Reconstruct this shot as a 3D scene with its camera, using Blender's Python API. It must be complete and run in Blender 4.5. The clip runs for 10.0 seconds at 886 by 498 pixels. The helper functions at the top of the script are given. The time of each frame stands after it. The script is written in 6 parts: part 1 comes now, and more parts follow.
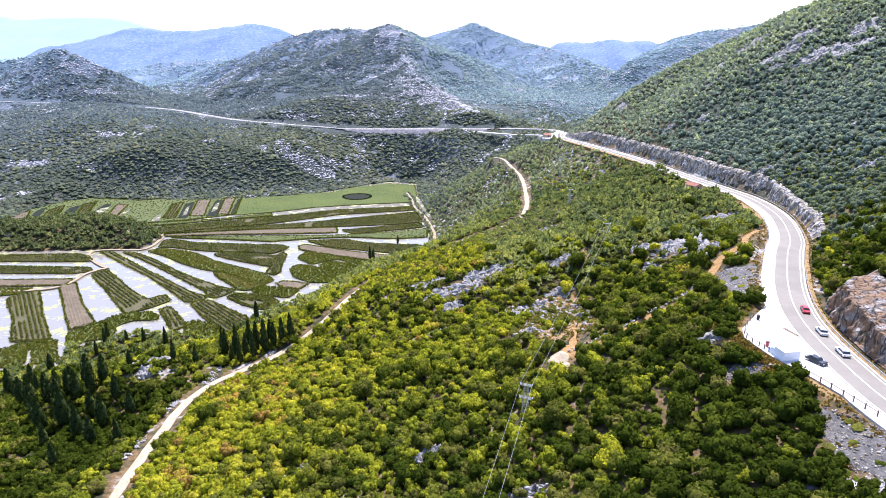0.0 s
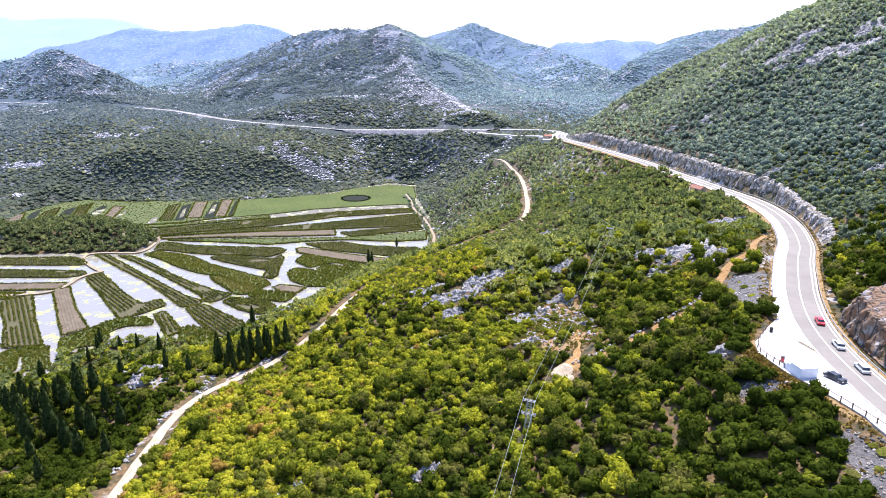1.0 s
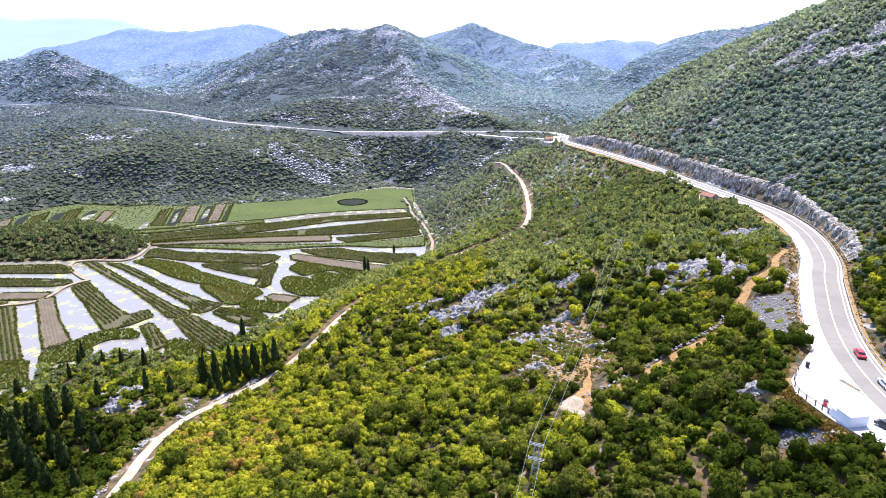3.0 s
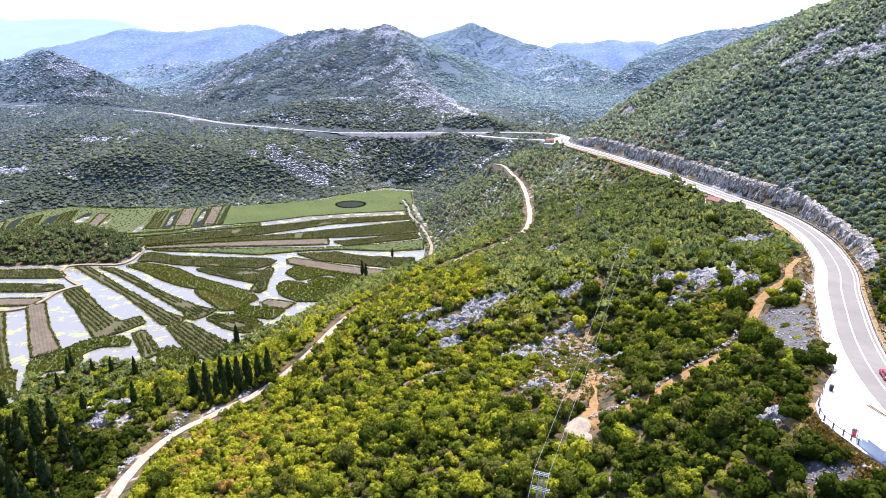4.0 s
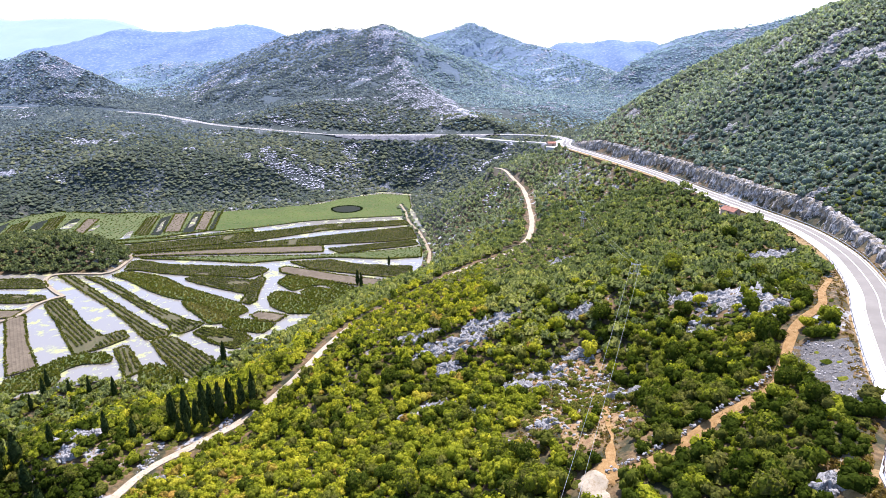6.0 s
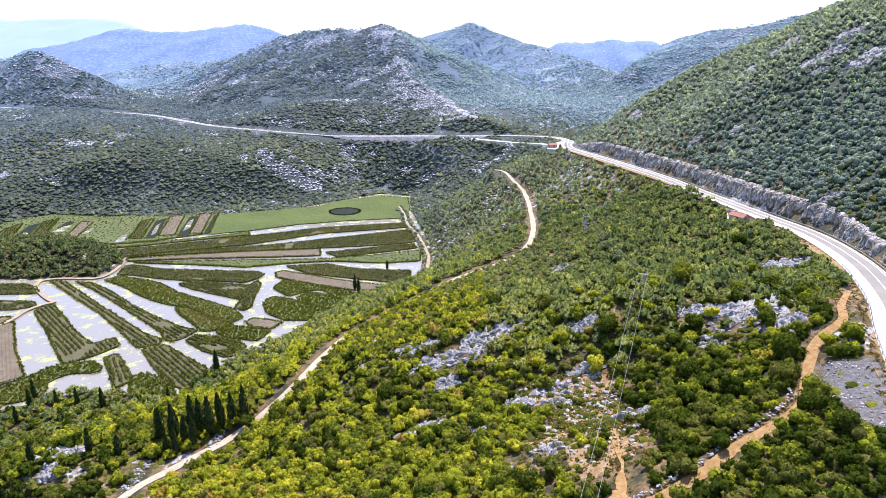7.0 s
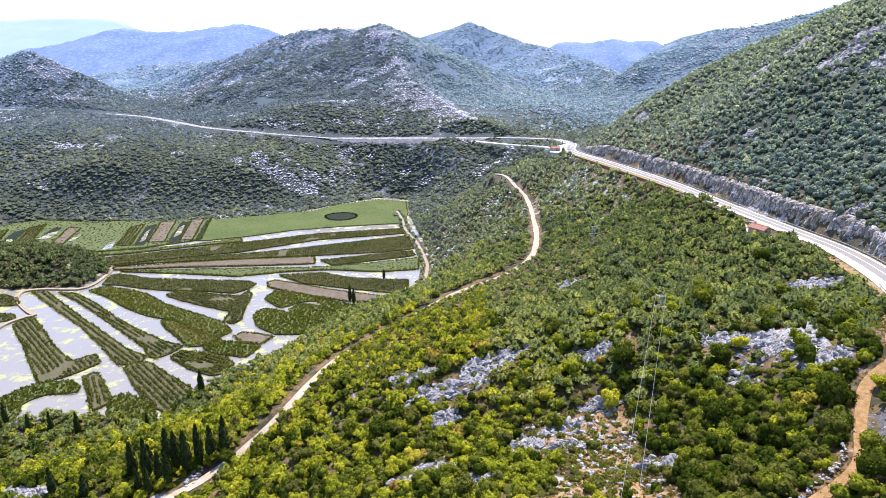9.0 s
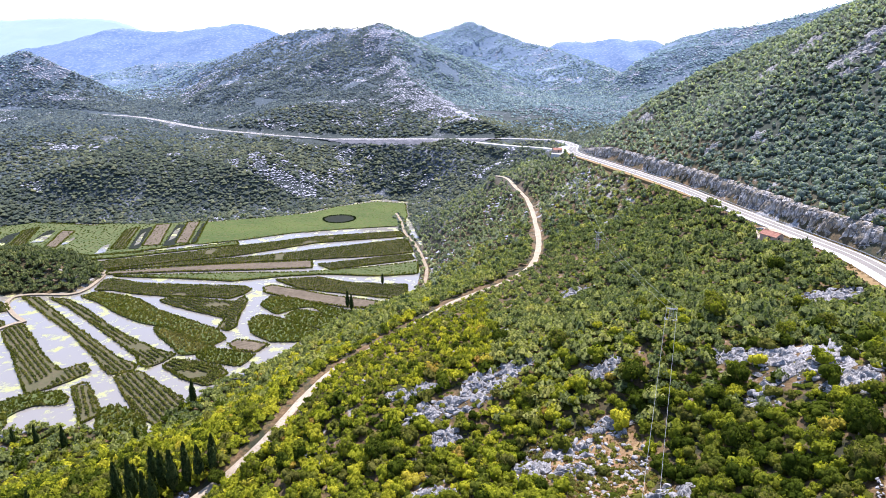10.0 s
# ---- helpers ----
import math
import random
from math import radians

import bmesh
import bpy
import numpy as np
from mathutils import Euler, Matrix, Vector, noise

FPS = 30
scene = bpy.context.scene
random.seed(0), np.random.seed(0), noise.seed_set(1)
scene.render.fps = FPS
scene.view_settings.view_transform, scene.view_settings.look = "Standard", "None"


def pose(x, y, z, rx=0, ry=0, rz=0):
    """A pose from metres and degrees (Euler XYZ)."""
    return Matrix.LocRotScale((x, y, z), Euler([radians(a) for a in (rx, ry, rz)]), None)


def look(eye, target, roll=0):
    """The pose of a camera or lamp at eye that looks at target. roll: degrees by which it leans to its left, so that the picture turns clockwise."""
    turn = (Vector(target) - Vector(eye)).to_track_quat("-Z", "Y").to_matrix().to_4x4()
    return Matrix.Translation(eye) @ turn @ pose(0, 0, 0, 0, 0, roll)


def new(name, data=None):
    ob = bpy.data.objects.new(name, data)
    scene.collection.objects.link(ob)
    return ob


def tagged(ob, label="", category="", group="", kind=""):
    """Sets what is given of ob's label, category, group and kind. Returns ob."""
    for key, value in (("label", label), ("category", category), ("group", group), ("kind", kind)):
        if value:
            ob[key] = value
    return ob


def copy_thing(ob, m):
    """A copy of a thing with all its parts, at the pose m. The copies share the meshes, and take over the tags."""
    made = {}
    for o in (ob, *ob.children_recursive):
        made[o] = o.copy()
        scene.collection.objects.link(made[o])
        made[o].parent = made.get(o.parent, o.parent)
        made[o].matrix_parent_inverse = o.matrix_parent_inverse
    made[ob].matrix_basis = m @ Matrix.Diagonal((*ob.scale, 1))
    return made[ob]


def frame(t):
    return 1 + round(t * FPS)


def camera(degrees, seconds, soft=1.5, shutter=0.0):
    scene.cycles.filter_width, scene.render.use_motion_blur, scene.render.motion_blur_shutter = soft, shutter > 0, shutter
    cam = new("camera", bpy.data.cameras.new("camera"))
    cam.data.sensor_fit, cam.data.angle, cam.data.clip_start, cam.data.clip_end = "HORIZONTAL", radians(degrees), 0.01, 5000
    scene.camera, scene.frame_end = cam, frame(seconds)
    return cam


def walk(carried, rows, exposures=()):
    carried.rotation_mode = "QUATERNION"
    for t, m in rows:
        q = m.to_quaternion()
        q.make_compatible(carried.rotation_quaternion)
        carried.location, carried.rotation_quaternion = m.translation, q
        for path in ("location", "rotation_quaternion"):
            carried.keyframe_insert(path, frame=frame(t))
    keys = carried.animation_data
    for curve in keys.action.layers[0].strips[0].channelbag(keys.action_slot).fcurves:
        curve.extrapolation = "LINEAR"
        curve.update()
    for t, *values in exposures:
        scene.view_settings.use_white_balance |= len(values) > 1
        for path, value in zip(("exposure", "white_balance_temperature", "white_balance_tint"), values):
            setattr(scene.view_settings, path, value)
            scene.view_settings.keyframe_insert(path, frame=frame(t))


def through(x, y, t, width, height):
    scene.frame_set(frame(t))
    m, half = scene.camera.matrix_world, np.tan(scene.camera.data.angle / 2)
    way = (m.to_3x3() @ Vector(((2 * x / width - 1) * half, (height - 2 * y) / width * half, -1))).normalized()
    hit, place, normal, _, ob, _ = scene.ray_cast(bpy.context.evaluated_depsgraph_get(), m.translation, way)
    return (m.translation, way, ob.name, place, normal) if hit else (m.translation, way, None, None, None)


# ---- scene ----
cam = camera(72.35, 10.0, soft=0.88)
PATH = [
    (0, look((0.00, 0.00, 140.77), (-2.78, 95.17, 110.20), 0.27)),
    (1, look((-0.08, 5.98, 140.93), (-2.79, 101.16, 110.38), 0.25)),
    (2, look((-0.09, 12.86, 141.11), (-2.74, 108.05, 110.58), 0.23)),
    (3, look((-0.04, 20.40, 141.31), (-2.64, 115.59, 110.79), 0.21)),
    (4, look((0.03, 28.40, 141.52), (-2.50, 123.60, 111.01), 0.18)),
    (5, look((0.12, 36.71, 141.72), (-2.36, 131.91, 111.22), 0.16)),
    (6, look((0.19, 45.21, 141.93), (-2.24, 140.41, 111.43), 0.14)),
    (7, look((0.24, 53.81, 142.12), (-2.14, 149.01, 111.61), 0.12)),
    (8, look((0.23, 62.47, 142.29), (-2.11, 157.67, 111.78), 0.09)),
    (9, look((0.16, 71.19, 142.44), (-2.15, 166.38, 111.91), 0.07)),
    (10, look((0.00, 80.00, 142.57), (-2.29, 175.19, 112.00), 0.04)),
]
walk(cam, PATH, [(0, 1.31, 5950, 21), (10, 1.17, 5950, 21)])

# ---------------------------------------------------------------- light
SUN_EL, SUN_AZ = 62.0, 14.0          # degrees; azimuth from +y towards +x
world = bpy.data.worlds.new("sky")
scene.world = world
world.use_nodes = True
wn = world.node_tree
wn.nodes.clear()
w_out = wn.nodes.new("ShaderNodeOutputWorld")
w_bg = wn.nodes.new("ShaderNodeBackground")
w_sky = wn.nodes.new("ShaderNodeTexSky")
w_sky.sky_type, w_sky.sun_disc = "NISHITA", False
w_sky.sun_elevation, w_sky.sun_rotation = radians(SUN_EL), radians(SUN_AZ)
w_sky.air_density, w_sky.dust_density, w_sky.ozone_density = 1.0, 1.0, 2.0
w_bg.inputs["Strength"].default_value = 0.15
wn.links.new(w_sky.outputs["Color"], w_bg.inputs["Color"])
wn.links.new(w_bg.outputs["Background"], w_out.inputs["Surface"])

sun = new("sun", bpy.data.lights.new("sun", "SUN"))
sun.data.energy, sun.data.angle, sun.data.color = 5.0, radians(0.6), (1.0, 0.95, 0.87)
sun_way = Vector((math.sin(radians(SUN_AZ)) * math.cos(radians(SUN_EL)), math.cos(radians(SUN_AZ)) * math.cos(radians(SUN_EL)), math.sin(radians(SUN_EL))))
sun.matrix_basis = look(sun_way * 300, (0, 0, 0))


# ---------------------------------------------------------------- materials
def material(name):
    m = bpy.data.materials.new(name)
    m.use_nodes = True
    nt = m.node_tree
    nt.nodes.clear()
    return m, nt


def node(nt, kind, **inputs):
    n = nt.nodes.new(kind)
    for k, v in inputs.items():
        n.inputs[k.replace("_", " ")].default_value = v
    return n


def ramp(nt, fac, stops):
    n = nt.nodes.new("ShaderNodeValToRGB")
    els = n.color_ramp.elements
    while len(els) < len(stops):
        els.new(0.5)
    for e, (p, c) in zip(els, stops):
        e.position, e.color = p, (*c, 1)
    nt.links.new(fac, n.inputs["Fac"])
    return n.outputs["Color"]


def noise_at(nt, scale, detail=4.0, rough=0.6, coords=None):
    n = node(nt, "ShaderNodeTexNoise", Scale=scale, Detail=detail, Roughness=rough)
    if coords is None:
        coords = nt.nodes.new("ShaderNodeNewGeometry").outputs["Position"]
    nt.links.new(coords, n.inputs["Vector"])
    return n.outputs["Fac"]


def mix(nt, fac, a, b, how="MIX"):
    n = nt.nodes.new("ShaderNodeMix")
    n.data_type, n.blend_type = "RGBA", how
    for sock, v in ((n.inputs[0], fac), (n.inputs[6], a), (n.inputs[7], b)):
        if isinstance(v, (int, float)):
            sock.default_value = v
        elif isinstance(v, tuple):
            sock.default_value = (*v, 1)
        else:
            nt.links.new(v, sock)
    return n.outputs[2]


def finish(nt, color, rough=0.9, bump=None, bump_d=0.3, metal=0.0, spec=0.3):
    b = node(nt, "ShaderNodeBsdfPrincipled", Roughness=rough, Metallic=metal)
    b.inputs["Specular IOR Level"].default_value = spec
    if isinstance(color, tuple):
        b.inputs["Base Color"].default_value = (*color, 1)
    else:
        nt.links.new(color, b.inputs["Base Color"])
    if bump is not None:
        k = node(nt, "ShaderNodeBump", Strength=0.8, Distance=bump_d)
        nt.links.new(bump, k.inputs["Height"])
        nt.links.new(k.outputs["Normal"], b.inputs["Normal"])
    o = nt.nodes.new("ShaderNodeOutputMaterial")
    nt.links.new(b.outputs["BSDF"], o.inputs["Surface"])


def speckled(name, a, b, c, scale, rough=0.9, bump_d=0.1, fine=6.0, spec=0.3):
    """Three tones over a coarse and a fine noise."""
    m, nt = material(name)
    f1, f2 = noise_at(nt, scale), noise_at(nt, scale * fine)
    c1 = ramp(nt, f1, [(0.36, a), (0.64, b)])
    g = ramp(nt, f2, [(0.48, (0, 0, 0)), (0.7, (1, 1, 1))])
    finish(nt, mix(nt, g, c1, c), rough, f2, bump_d, spec=spec)
    return m


M_ROCK = speckled("limestone", (0.19, 0.183, 0.178), (0.40, 0.388, 0.375), (0.085, 0.082, 0.08), 1.4, 0.9, 0.35, 3.0)
M_RED_SOIL = speckled("dry_red_soil", (0.16, 0.082, 0.04), (0.25, 0.17, 0.08), (0.10, 0.085, 0.03), 0.5, 0.95, 0.12)


def cut_material(name, pale, dark, stain, share):
    """Blasted rock: leaning upright fractures, dark joints and earth-coloured stains."""
    m, nt = material(name)
    at = nt.nodes.new("ShaderNodeMapping")
    at.inputs["Rotation"].default_value, at.inputs["Scale"].default_value = (0.3, 0.25, 0.0), (1.0, 1.0, 0.28)
    nt.links.new(nt.nodes.new("ShaderNodeNewGeometry").outputs["Position"], at.inputs["Vector"])
    f1, f2 = noise_at(nt, 0.9, 6, 0.75, at.outputs[0]), noise_at(nt, 0.35, 4, 0.6)
    v = node(nt, "ShaderNodeTexVoronoi", Scale=0.55)
    v.feature = "DISTANCE_TO_EDGE"
    nt.links.new(at.outputs[0], v.inputs["Vector"])
    c = ramp(nt, f1, [(0.36, dark), (0.5, tuple(0.5 * (p + q) for p, q in zip(pale, dark))), (0.64, pale)])
    c = mix(nt, ramp(nt, f2, [(0.5 - share, (1, 1, 1)), (0.62 - share, (0, 0, 0))]), c, stain)
    c = mix(nt, ramp(nt, v.outputs["Distance"], [(0.02, (1, 1, 1)), (0.09, (0, 0, 0))]), c, tuple(0.5 * q for q in dark))
    finish(nt, c, 0.9, f1, 0.9)
    return m


M_CUT = cut_material("cut_rock", (0.54, 0.505, 0.475), (0.19, 0.18, 0.174), (0.22, 0.185, 0.13), 0.06)
M_ASPHALT = speckled("sunlit_asphalt", (0.138, 0.125, 0.106), (0.174, 0.158, 0.135), (0.15, 0.137, 0.118), 0.12, 0.85, 0.01)
M_APRON = speckled("pale_gravel_paving", (0.36, 0.345, 0.33), (0.46, 0.44, 0.42), (0.33, 0.31, 0.29), 0.12, 0.9, 0.02)
M_TRACK = speckled("white_gravel_track", (0.26, 0.215, 0.15), (0.34, 0.29, 0.212), (0.2, 0.15, 0.085), 0.3, 0.95, 0.05)
M_PATH = speckled("tan_earth_path", (0.20, 0.16, 0.105), (0.27, 0.22, 0.15), (0.15, 0.12, 0.07), 0.3, 0.95, 0.05)
M_DIRT = speckled("ochre_dirt", (0.19, 0.102, 0.031), (0.28, 0.175, 0.07), (0.13, 0.078, 0.028), 0.9, 0.95, 0.12)
M_FILL = speckled("grey_road_fill", (0.125, 0.123, 0.134), (0.185, 0.181, 0.19), (0.09, 0.09, 0.098), 0.15, 0.95, 0.3)
M_DRY = speckled("dry_grass", (0.18, 0.11, 0.042), (0.235, 0.16, 0.07), (0.12, 0.09, 0.035), 0.6, 0.95, 0.1)
M_SCREE = speckled("scree_gravel", (0.07, 0.066, 0.063), (0.14, 0.132, 0.125), (0.04, 0.038, 0.036), 0.9, 0.95, 0.3)
M_RUST = cut_material("rust_stained_rock", (0.40, 0.37, 0.345), (0.12, 0.108, 0.10), (0.20, 0.125, 0.075), 0.0)
M_WHITE = speckled("road_paint", (0.74, 0.74, 0.72), (0.8, 0.8, 0.78), (0.68, 0.68, 0.66), 0.8, 0.7, 0.0)


def ground_material():
    m, nt = material("scrub_ground")
    f1, f2, f3 = noise_at(nt, 0.018, 5), noise_at(nt, 0.16, 6, 0.65), noise_at(nt, 0.9, 4)
    green = ramp(nt, f2, [(0.35, (0.020, 0.021, 0.008)), (0.6, (0.046, 0.042, 0.014))])
    dry = ramp(nt, f3, [(0.35, (0.065, 0.036, 0.014)), (0.65, (0.15, 0.098, 0.044))])
    rock = ramp(nt, f3, [(0.35, (0.15, 0.15, 0.15)), (0.62, (0.30, 0.30, 0.295))])
    c = mix(nt, ramp(nt, f2, [(0.42, (0, 0, 0)), (0.56, (1, 1, 1))]), green, dry)
    k = mix(nt, 0.5, f1, f2)
    c = mix(nt, ramp(nt, k, [(0.565, (0, 0, 0)), (0.61, (1, 1, 1))]), c, rock)
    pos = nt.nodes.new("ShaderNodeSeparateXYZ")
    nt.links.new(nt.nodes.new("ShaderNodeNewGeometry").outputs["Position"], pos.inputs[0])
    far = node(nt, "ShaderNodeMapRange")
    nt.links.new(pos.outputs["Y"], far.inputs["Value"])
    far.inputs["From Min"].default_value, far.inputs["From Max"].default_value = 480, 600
    hill = node(nt, "ShaderNodeMapRange")
    nt.links.new(pos.outputs["X"], hill.inputs["Value"])
    hill.inputs["From Min"].default_value, hill.inputs["From Max"].default_value = 122, 150
    c = mix(nt, hill.outputs[0], c, mix(nt, ramp(nt, k, [(0.565, (0, 0, 0)), (0.61, (1, 1, 1))]), (0.026, 0.034, 0.022), rock))
    # far slopes: low scrub with limestone showing through in flecks and ribs, both greyed blue for haze
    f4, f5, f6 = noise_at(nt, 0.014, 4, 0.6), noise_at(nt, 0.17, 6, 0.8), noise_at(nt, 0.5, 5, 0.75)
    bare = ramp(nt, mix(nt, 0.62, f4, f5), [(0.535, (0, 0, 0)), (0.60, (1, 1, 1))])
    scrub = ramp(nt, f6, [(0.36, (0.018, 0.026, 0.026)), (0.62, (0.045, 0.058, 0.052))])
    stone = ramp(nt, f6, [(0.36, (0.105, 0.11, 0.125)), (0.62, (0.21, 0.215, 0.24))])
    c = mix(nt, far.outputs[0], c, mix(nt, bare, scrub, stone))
    # haze painted into the ground: colours turn blue with growing y
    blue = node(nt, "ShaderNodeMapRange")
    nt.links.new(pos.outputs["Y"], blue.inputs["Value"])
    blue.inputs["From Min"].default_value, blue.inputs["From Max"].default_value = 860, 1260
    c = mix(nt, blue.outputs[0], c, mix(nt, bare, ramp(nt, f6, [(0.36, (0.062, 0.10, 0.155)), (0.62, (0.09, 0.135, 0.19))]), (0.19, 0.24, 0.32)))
    finish(nt, c, 0.95, f2, 1.0)
    return m


M_GROUND = ground_material()


def leaf_material(name, stops, through=0.35, grain=2.4):
    """Foliage: one tone a plant, small changes from leaf clump to leaf clump, and a fine leafy grain."""
    m, nt = material(name)
    at = nt.nodes.new("ShaderNodeAttribute")
    at.attribute_name = "tone"
    base = ramp(nt, at.outputs["Fac"], stops)
    geo = nt.nodes.new("ShaderNodeNewGeometry")
    var = ramp(nt, geo.outputs["Random Per Island"], [(0.0, (0.7, 0.7, 0.62)), (0.5, (0.97, 0.97, 0.92)), (1.0, (1.3, 1.25, 1.0))])
    col = mix(nt, 1.0, base, var, "MULTIPLY")
    fine = noise_at(nt, grain, 3.0, 0.7)
    col = mix(nt, 1.0, col, ramp(nt, fine, [(0.3, (0.5, 0.52, 0.5)), (0.5, (0.95, 0.95, 0.92)), (0.7, (1.55, 1.5, 1.3))]), "MULTIPLY")
    k = node(nt, "ShaderNodeBump", Strength=1.0, Distance=0.55 / grain)
    nt.links.new(fine, k.inputs["Height"])
    d = node(nt, "ShaderNodeBsdfDiffuse")
    t = node(nt, "ShaderNodeBsdfTranslucent")
    nt.links.new(col, d.inputs["Color"])
    nt.links.new(k.outputs["Normal"], d.inputs["Normal"])
    warm = mix(nt, 1.0, col, (1.25, 1.35, 0.55), "MULTIPLY")
    nt.links.new(warm, t.inputs["Color"])
    s = node(nt, "ShaderNodeMixShader", Fac=through)
    nt.links.new(d.outputs[0], s.inputs[1])
    nt.links.new(t.outputs[0], s.inputs[2])
    o = nt.nodes.new("ShaderNodeOutputMaterial")
    nt.links.new(s.outputs[0], o.inputs["Surface"])
    return m


M_LEAF = leaf_material("maquis_foliage", [(0.0, (0.042, 0.06, 0.009)), (0.11, (0.078, 0.10, 0.014)), (0.2, (0.126, 0.124, 0.036)), (0.3, (0.145, 0.165, 0.020)), (0.45, (0.222, 0.24, 0.022)), (0.6, (0.305, 0.302, 0.026)), (0.78, (0.375, 0.352, 0.035)), (0.92, (0.33, 0.25, 0.05)), (1.0, (0.29, 0.19, 0.055))], 0.45, 2.6)
M_WOODLAND = leaf_material("dense_oak_foliage", [(0.0, (0.055, 0.073, 0.042)), (0.5, (0.10, 0.12, 0.06)), (1.0, (0.16, 0.17, 0.078))], 0.35, 0.9)
M_GRASS = leaf_material("meadow_grass", [(0.0, (0.040, 0.060, 0.009)), (0.5, (0.062, 0.084, 0.013)), (1.0, (0.092, 0.10, 0.025))], 0.3, 0.8)
M_STRAW = leaf_material("dry_straw_grass", [(0.0, (0.12, 0.075, 0.03)), (0.5, (0.21, 0.14, 0.055)), (1.0, (0.30, 0.22, 0.10))], 0.3)
# hillside scrub: leaf colours lightened and blued to imitate haze
M_FAR_LEAF = leaf_material("haze_tinted_hillside", [(0.0, (0.165, 0.21, 0.222)), (0.5, (0.262, 0.306, 0.292)), (1.0, (0.355, 0.38, 0.315))], 0.48, 1.1)
M_WEST_LEAF = leaf_material("haze_tinted_far_hill", [(0.0, (0.066, 0.086, 0.083)), (0.3, (0.097, 0.12, 0.104)), (0.6, (0.132, 0.151, 0.118)), (1.0, (0.178, 0.184, 0.13))], 0.45, 0.6)
M_MID_LEAF = leaf_material("haze_tinted_slope", [(0.0, (0.12, 0.15, 0.12)), (0.5, (0.2, 0.232, 0.16)), (1.0, (0.285, 0.295, 0.175))], 0.45, 1.4)
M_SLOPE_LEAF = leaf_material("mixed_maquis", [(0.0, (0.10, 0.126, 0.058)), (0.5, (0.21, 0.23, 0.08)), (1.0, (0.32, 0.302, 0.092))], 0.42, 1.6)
# mountain copies of the scrub: haze painted in as bluer, paler leaves
M_MOUNTAIN_LEAF = leaf_material("haze_blue_mountain", [(0.0, (0.135, 0.20, 0.29)), (0.5, (0.18, 0.25, 0.325)), (1.0, (0.225, 0.285, 0.315))], 0.4, 0.4)
M_OLIVE_LEAF = leaf_material("haze_tinted_mountain", [(0.0, (0.070, 0.096, 0.128)), (0.5, (0.098, 0.126, 0.153)), (1.0, (0.135, 0.158, 0.162))], 0.34, 0.4)
M_HAZE_BLUE_LEAF = leaf_material("haze_blue_far_scrub", [(0.0, (0.155, 0.235, 0.345)), (0.5, (0.195, 0.28, 0.385)), (1.0, (0.24, 0.32, 0.395))], 0.35, 0.3)
M_REED = leaf_material("marsh_reed", [(0.0, (0.076, 0.091, 0.020)), (0.5, (0.138, 0.144, 0.034)), (1.0, (0.225, 0.19, 0.085))], 0.3, 1.0)
M_CITRUS = leaf_material("citrus_foliage", [(0.0, (0.042, 0.055, 0.016)), (0.5, (0.077, 0.087, 0.024)), (1.0, (0.14, 0.126, 0.042))], 0.3, 1.2)
M_CYPRESS = leaf_material("cypress_foliage", [(0.0, (0.02, 0.034, 0.014)), (0.6, (0.04, 0.06, 0.022)), (1.0, (0.075, 0.09, 0.032))], 0.12)
M_SOIL = speckled("tilled_soil", (0.09, 0.07, 0.044), (0.125, 0.099, 0.064), (0.068, 0.052, 0.033), 0.12, 0.95, 0.08)
# limestone with the blue cast of haze mixed into its colour
M_FAR_ROCK = speckled("haze_tinted_limestone", (0.21, 0.215, 0.25), (0.31, 0.312, 0.345), (0.15, 0.155, 0.185), 0.05, 0.95, 0.2)
M_PLOT = speckled("plot_turf", (0.05, 0.052, 0.02), (0.075, 0.068, 0.03), (0.09, 0.066, 0.038), 0.15, 0.95, 0.15)
M_PASTURE = speckled("marsh_pasture", (0.045, 0.066, 0.014), (0.068, 0.085, 0.022), (0.085, 0.078, 0.03), 0.07, 0.95, 0.15)
M_MEADOW = speckled("mown_meadow", (0.040, 0.064, 0.009), (0.06, 0.083, 0.013), (0.078, 0.078, 0.022), 0.03, 0.95, 0.1, 9.0)
# aerial haze of the far ranges is painted into these base colours
M_HAZE_HILL = speckled("haze_blue_range", (0.068, 0.116, 0.212), (0.10, 0.15, 0.245), (0.17, 0.212, 0.292), 0.014, 1.0, 1.5, 9.0)
M_HAZE_RANGE = speckled("haze_pale_range", (0.178, 0.243, 0.335), (0.195, 0.26, 0.345), (0.185, 0.25, 0.34), 0.004, 1.0, 0.5)
M_BARK = speckled("bark", (0.10, 0.075, 0.05), (0.16, 0.12, 0.09), (0.06, 0.05, 0.04), 3.0, 0.95, 0.02)
M_STEEL = speckled("galvanised_steel", (0.27, 0.28, 0.285), (0.34, 0.34, 0.34), (0.22, 0.23, 0.24), 2.0, 0.5, 0.0)
M_WALL = speckled("white_render", (0.74, 0.75, 0.78), (0.8, 0.8, 0.82), (0.7, 0.7, 0.72), 1.0, 0.8, 0.0)
M_STONE = speckled("rubble_wall", (0.42, 0.30, 0.225), (0.50, 0.375, 0.29), (0.32, 0.24, 0.19), 1.6, 0.9, 0.04)
M_TILE = speckled("clay_roof_tile", (0.37, 0.175, 0.115), (0.46, 0.24, 0.165), (0.30, 0.145, 0.10), 1.2, 0.8, 0.03)


def paint(name, c, rough=0.3, metal=0.0):
    m, nt = material(name)
    finish(nt, c, rough, metal=metal, spec=0.6)
    return m


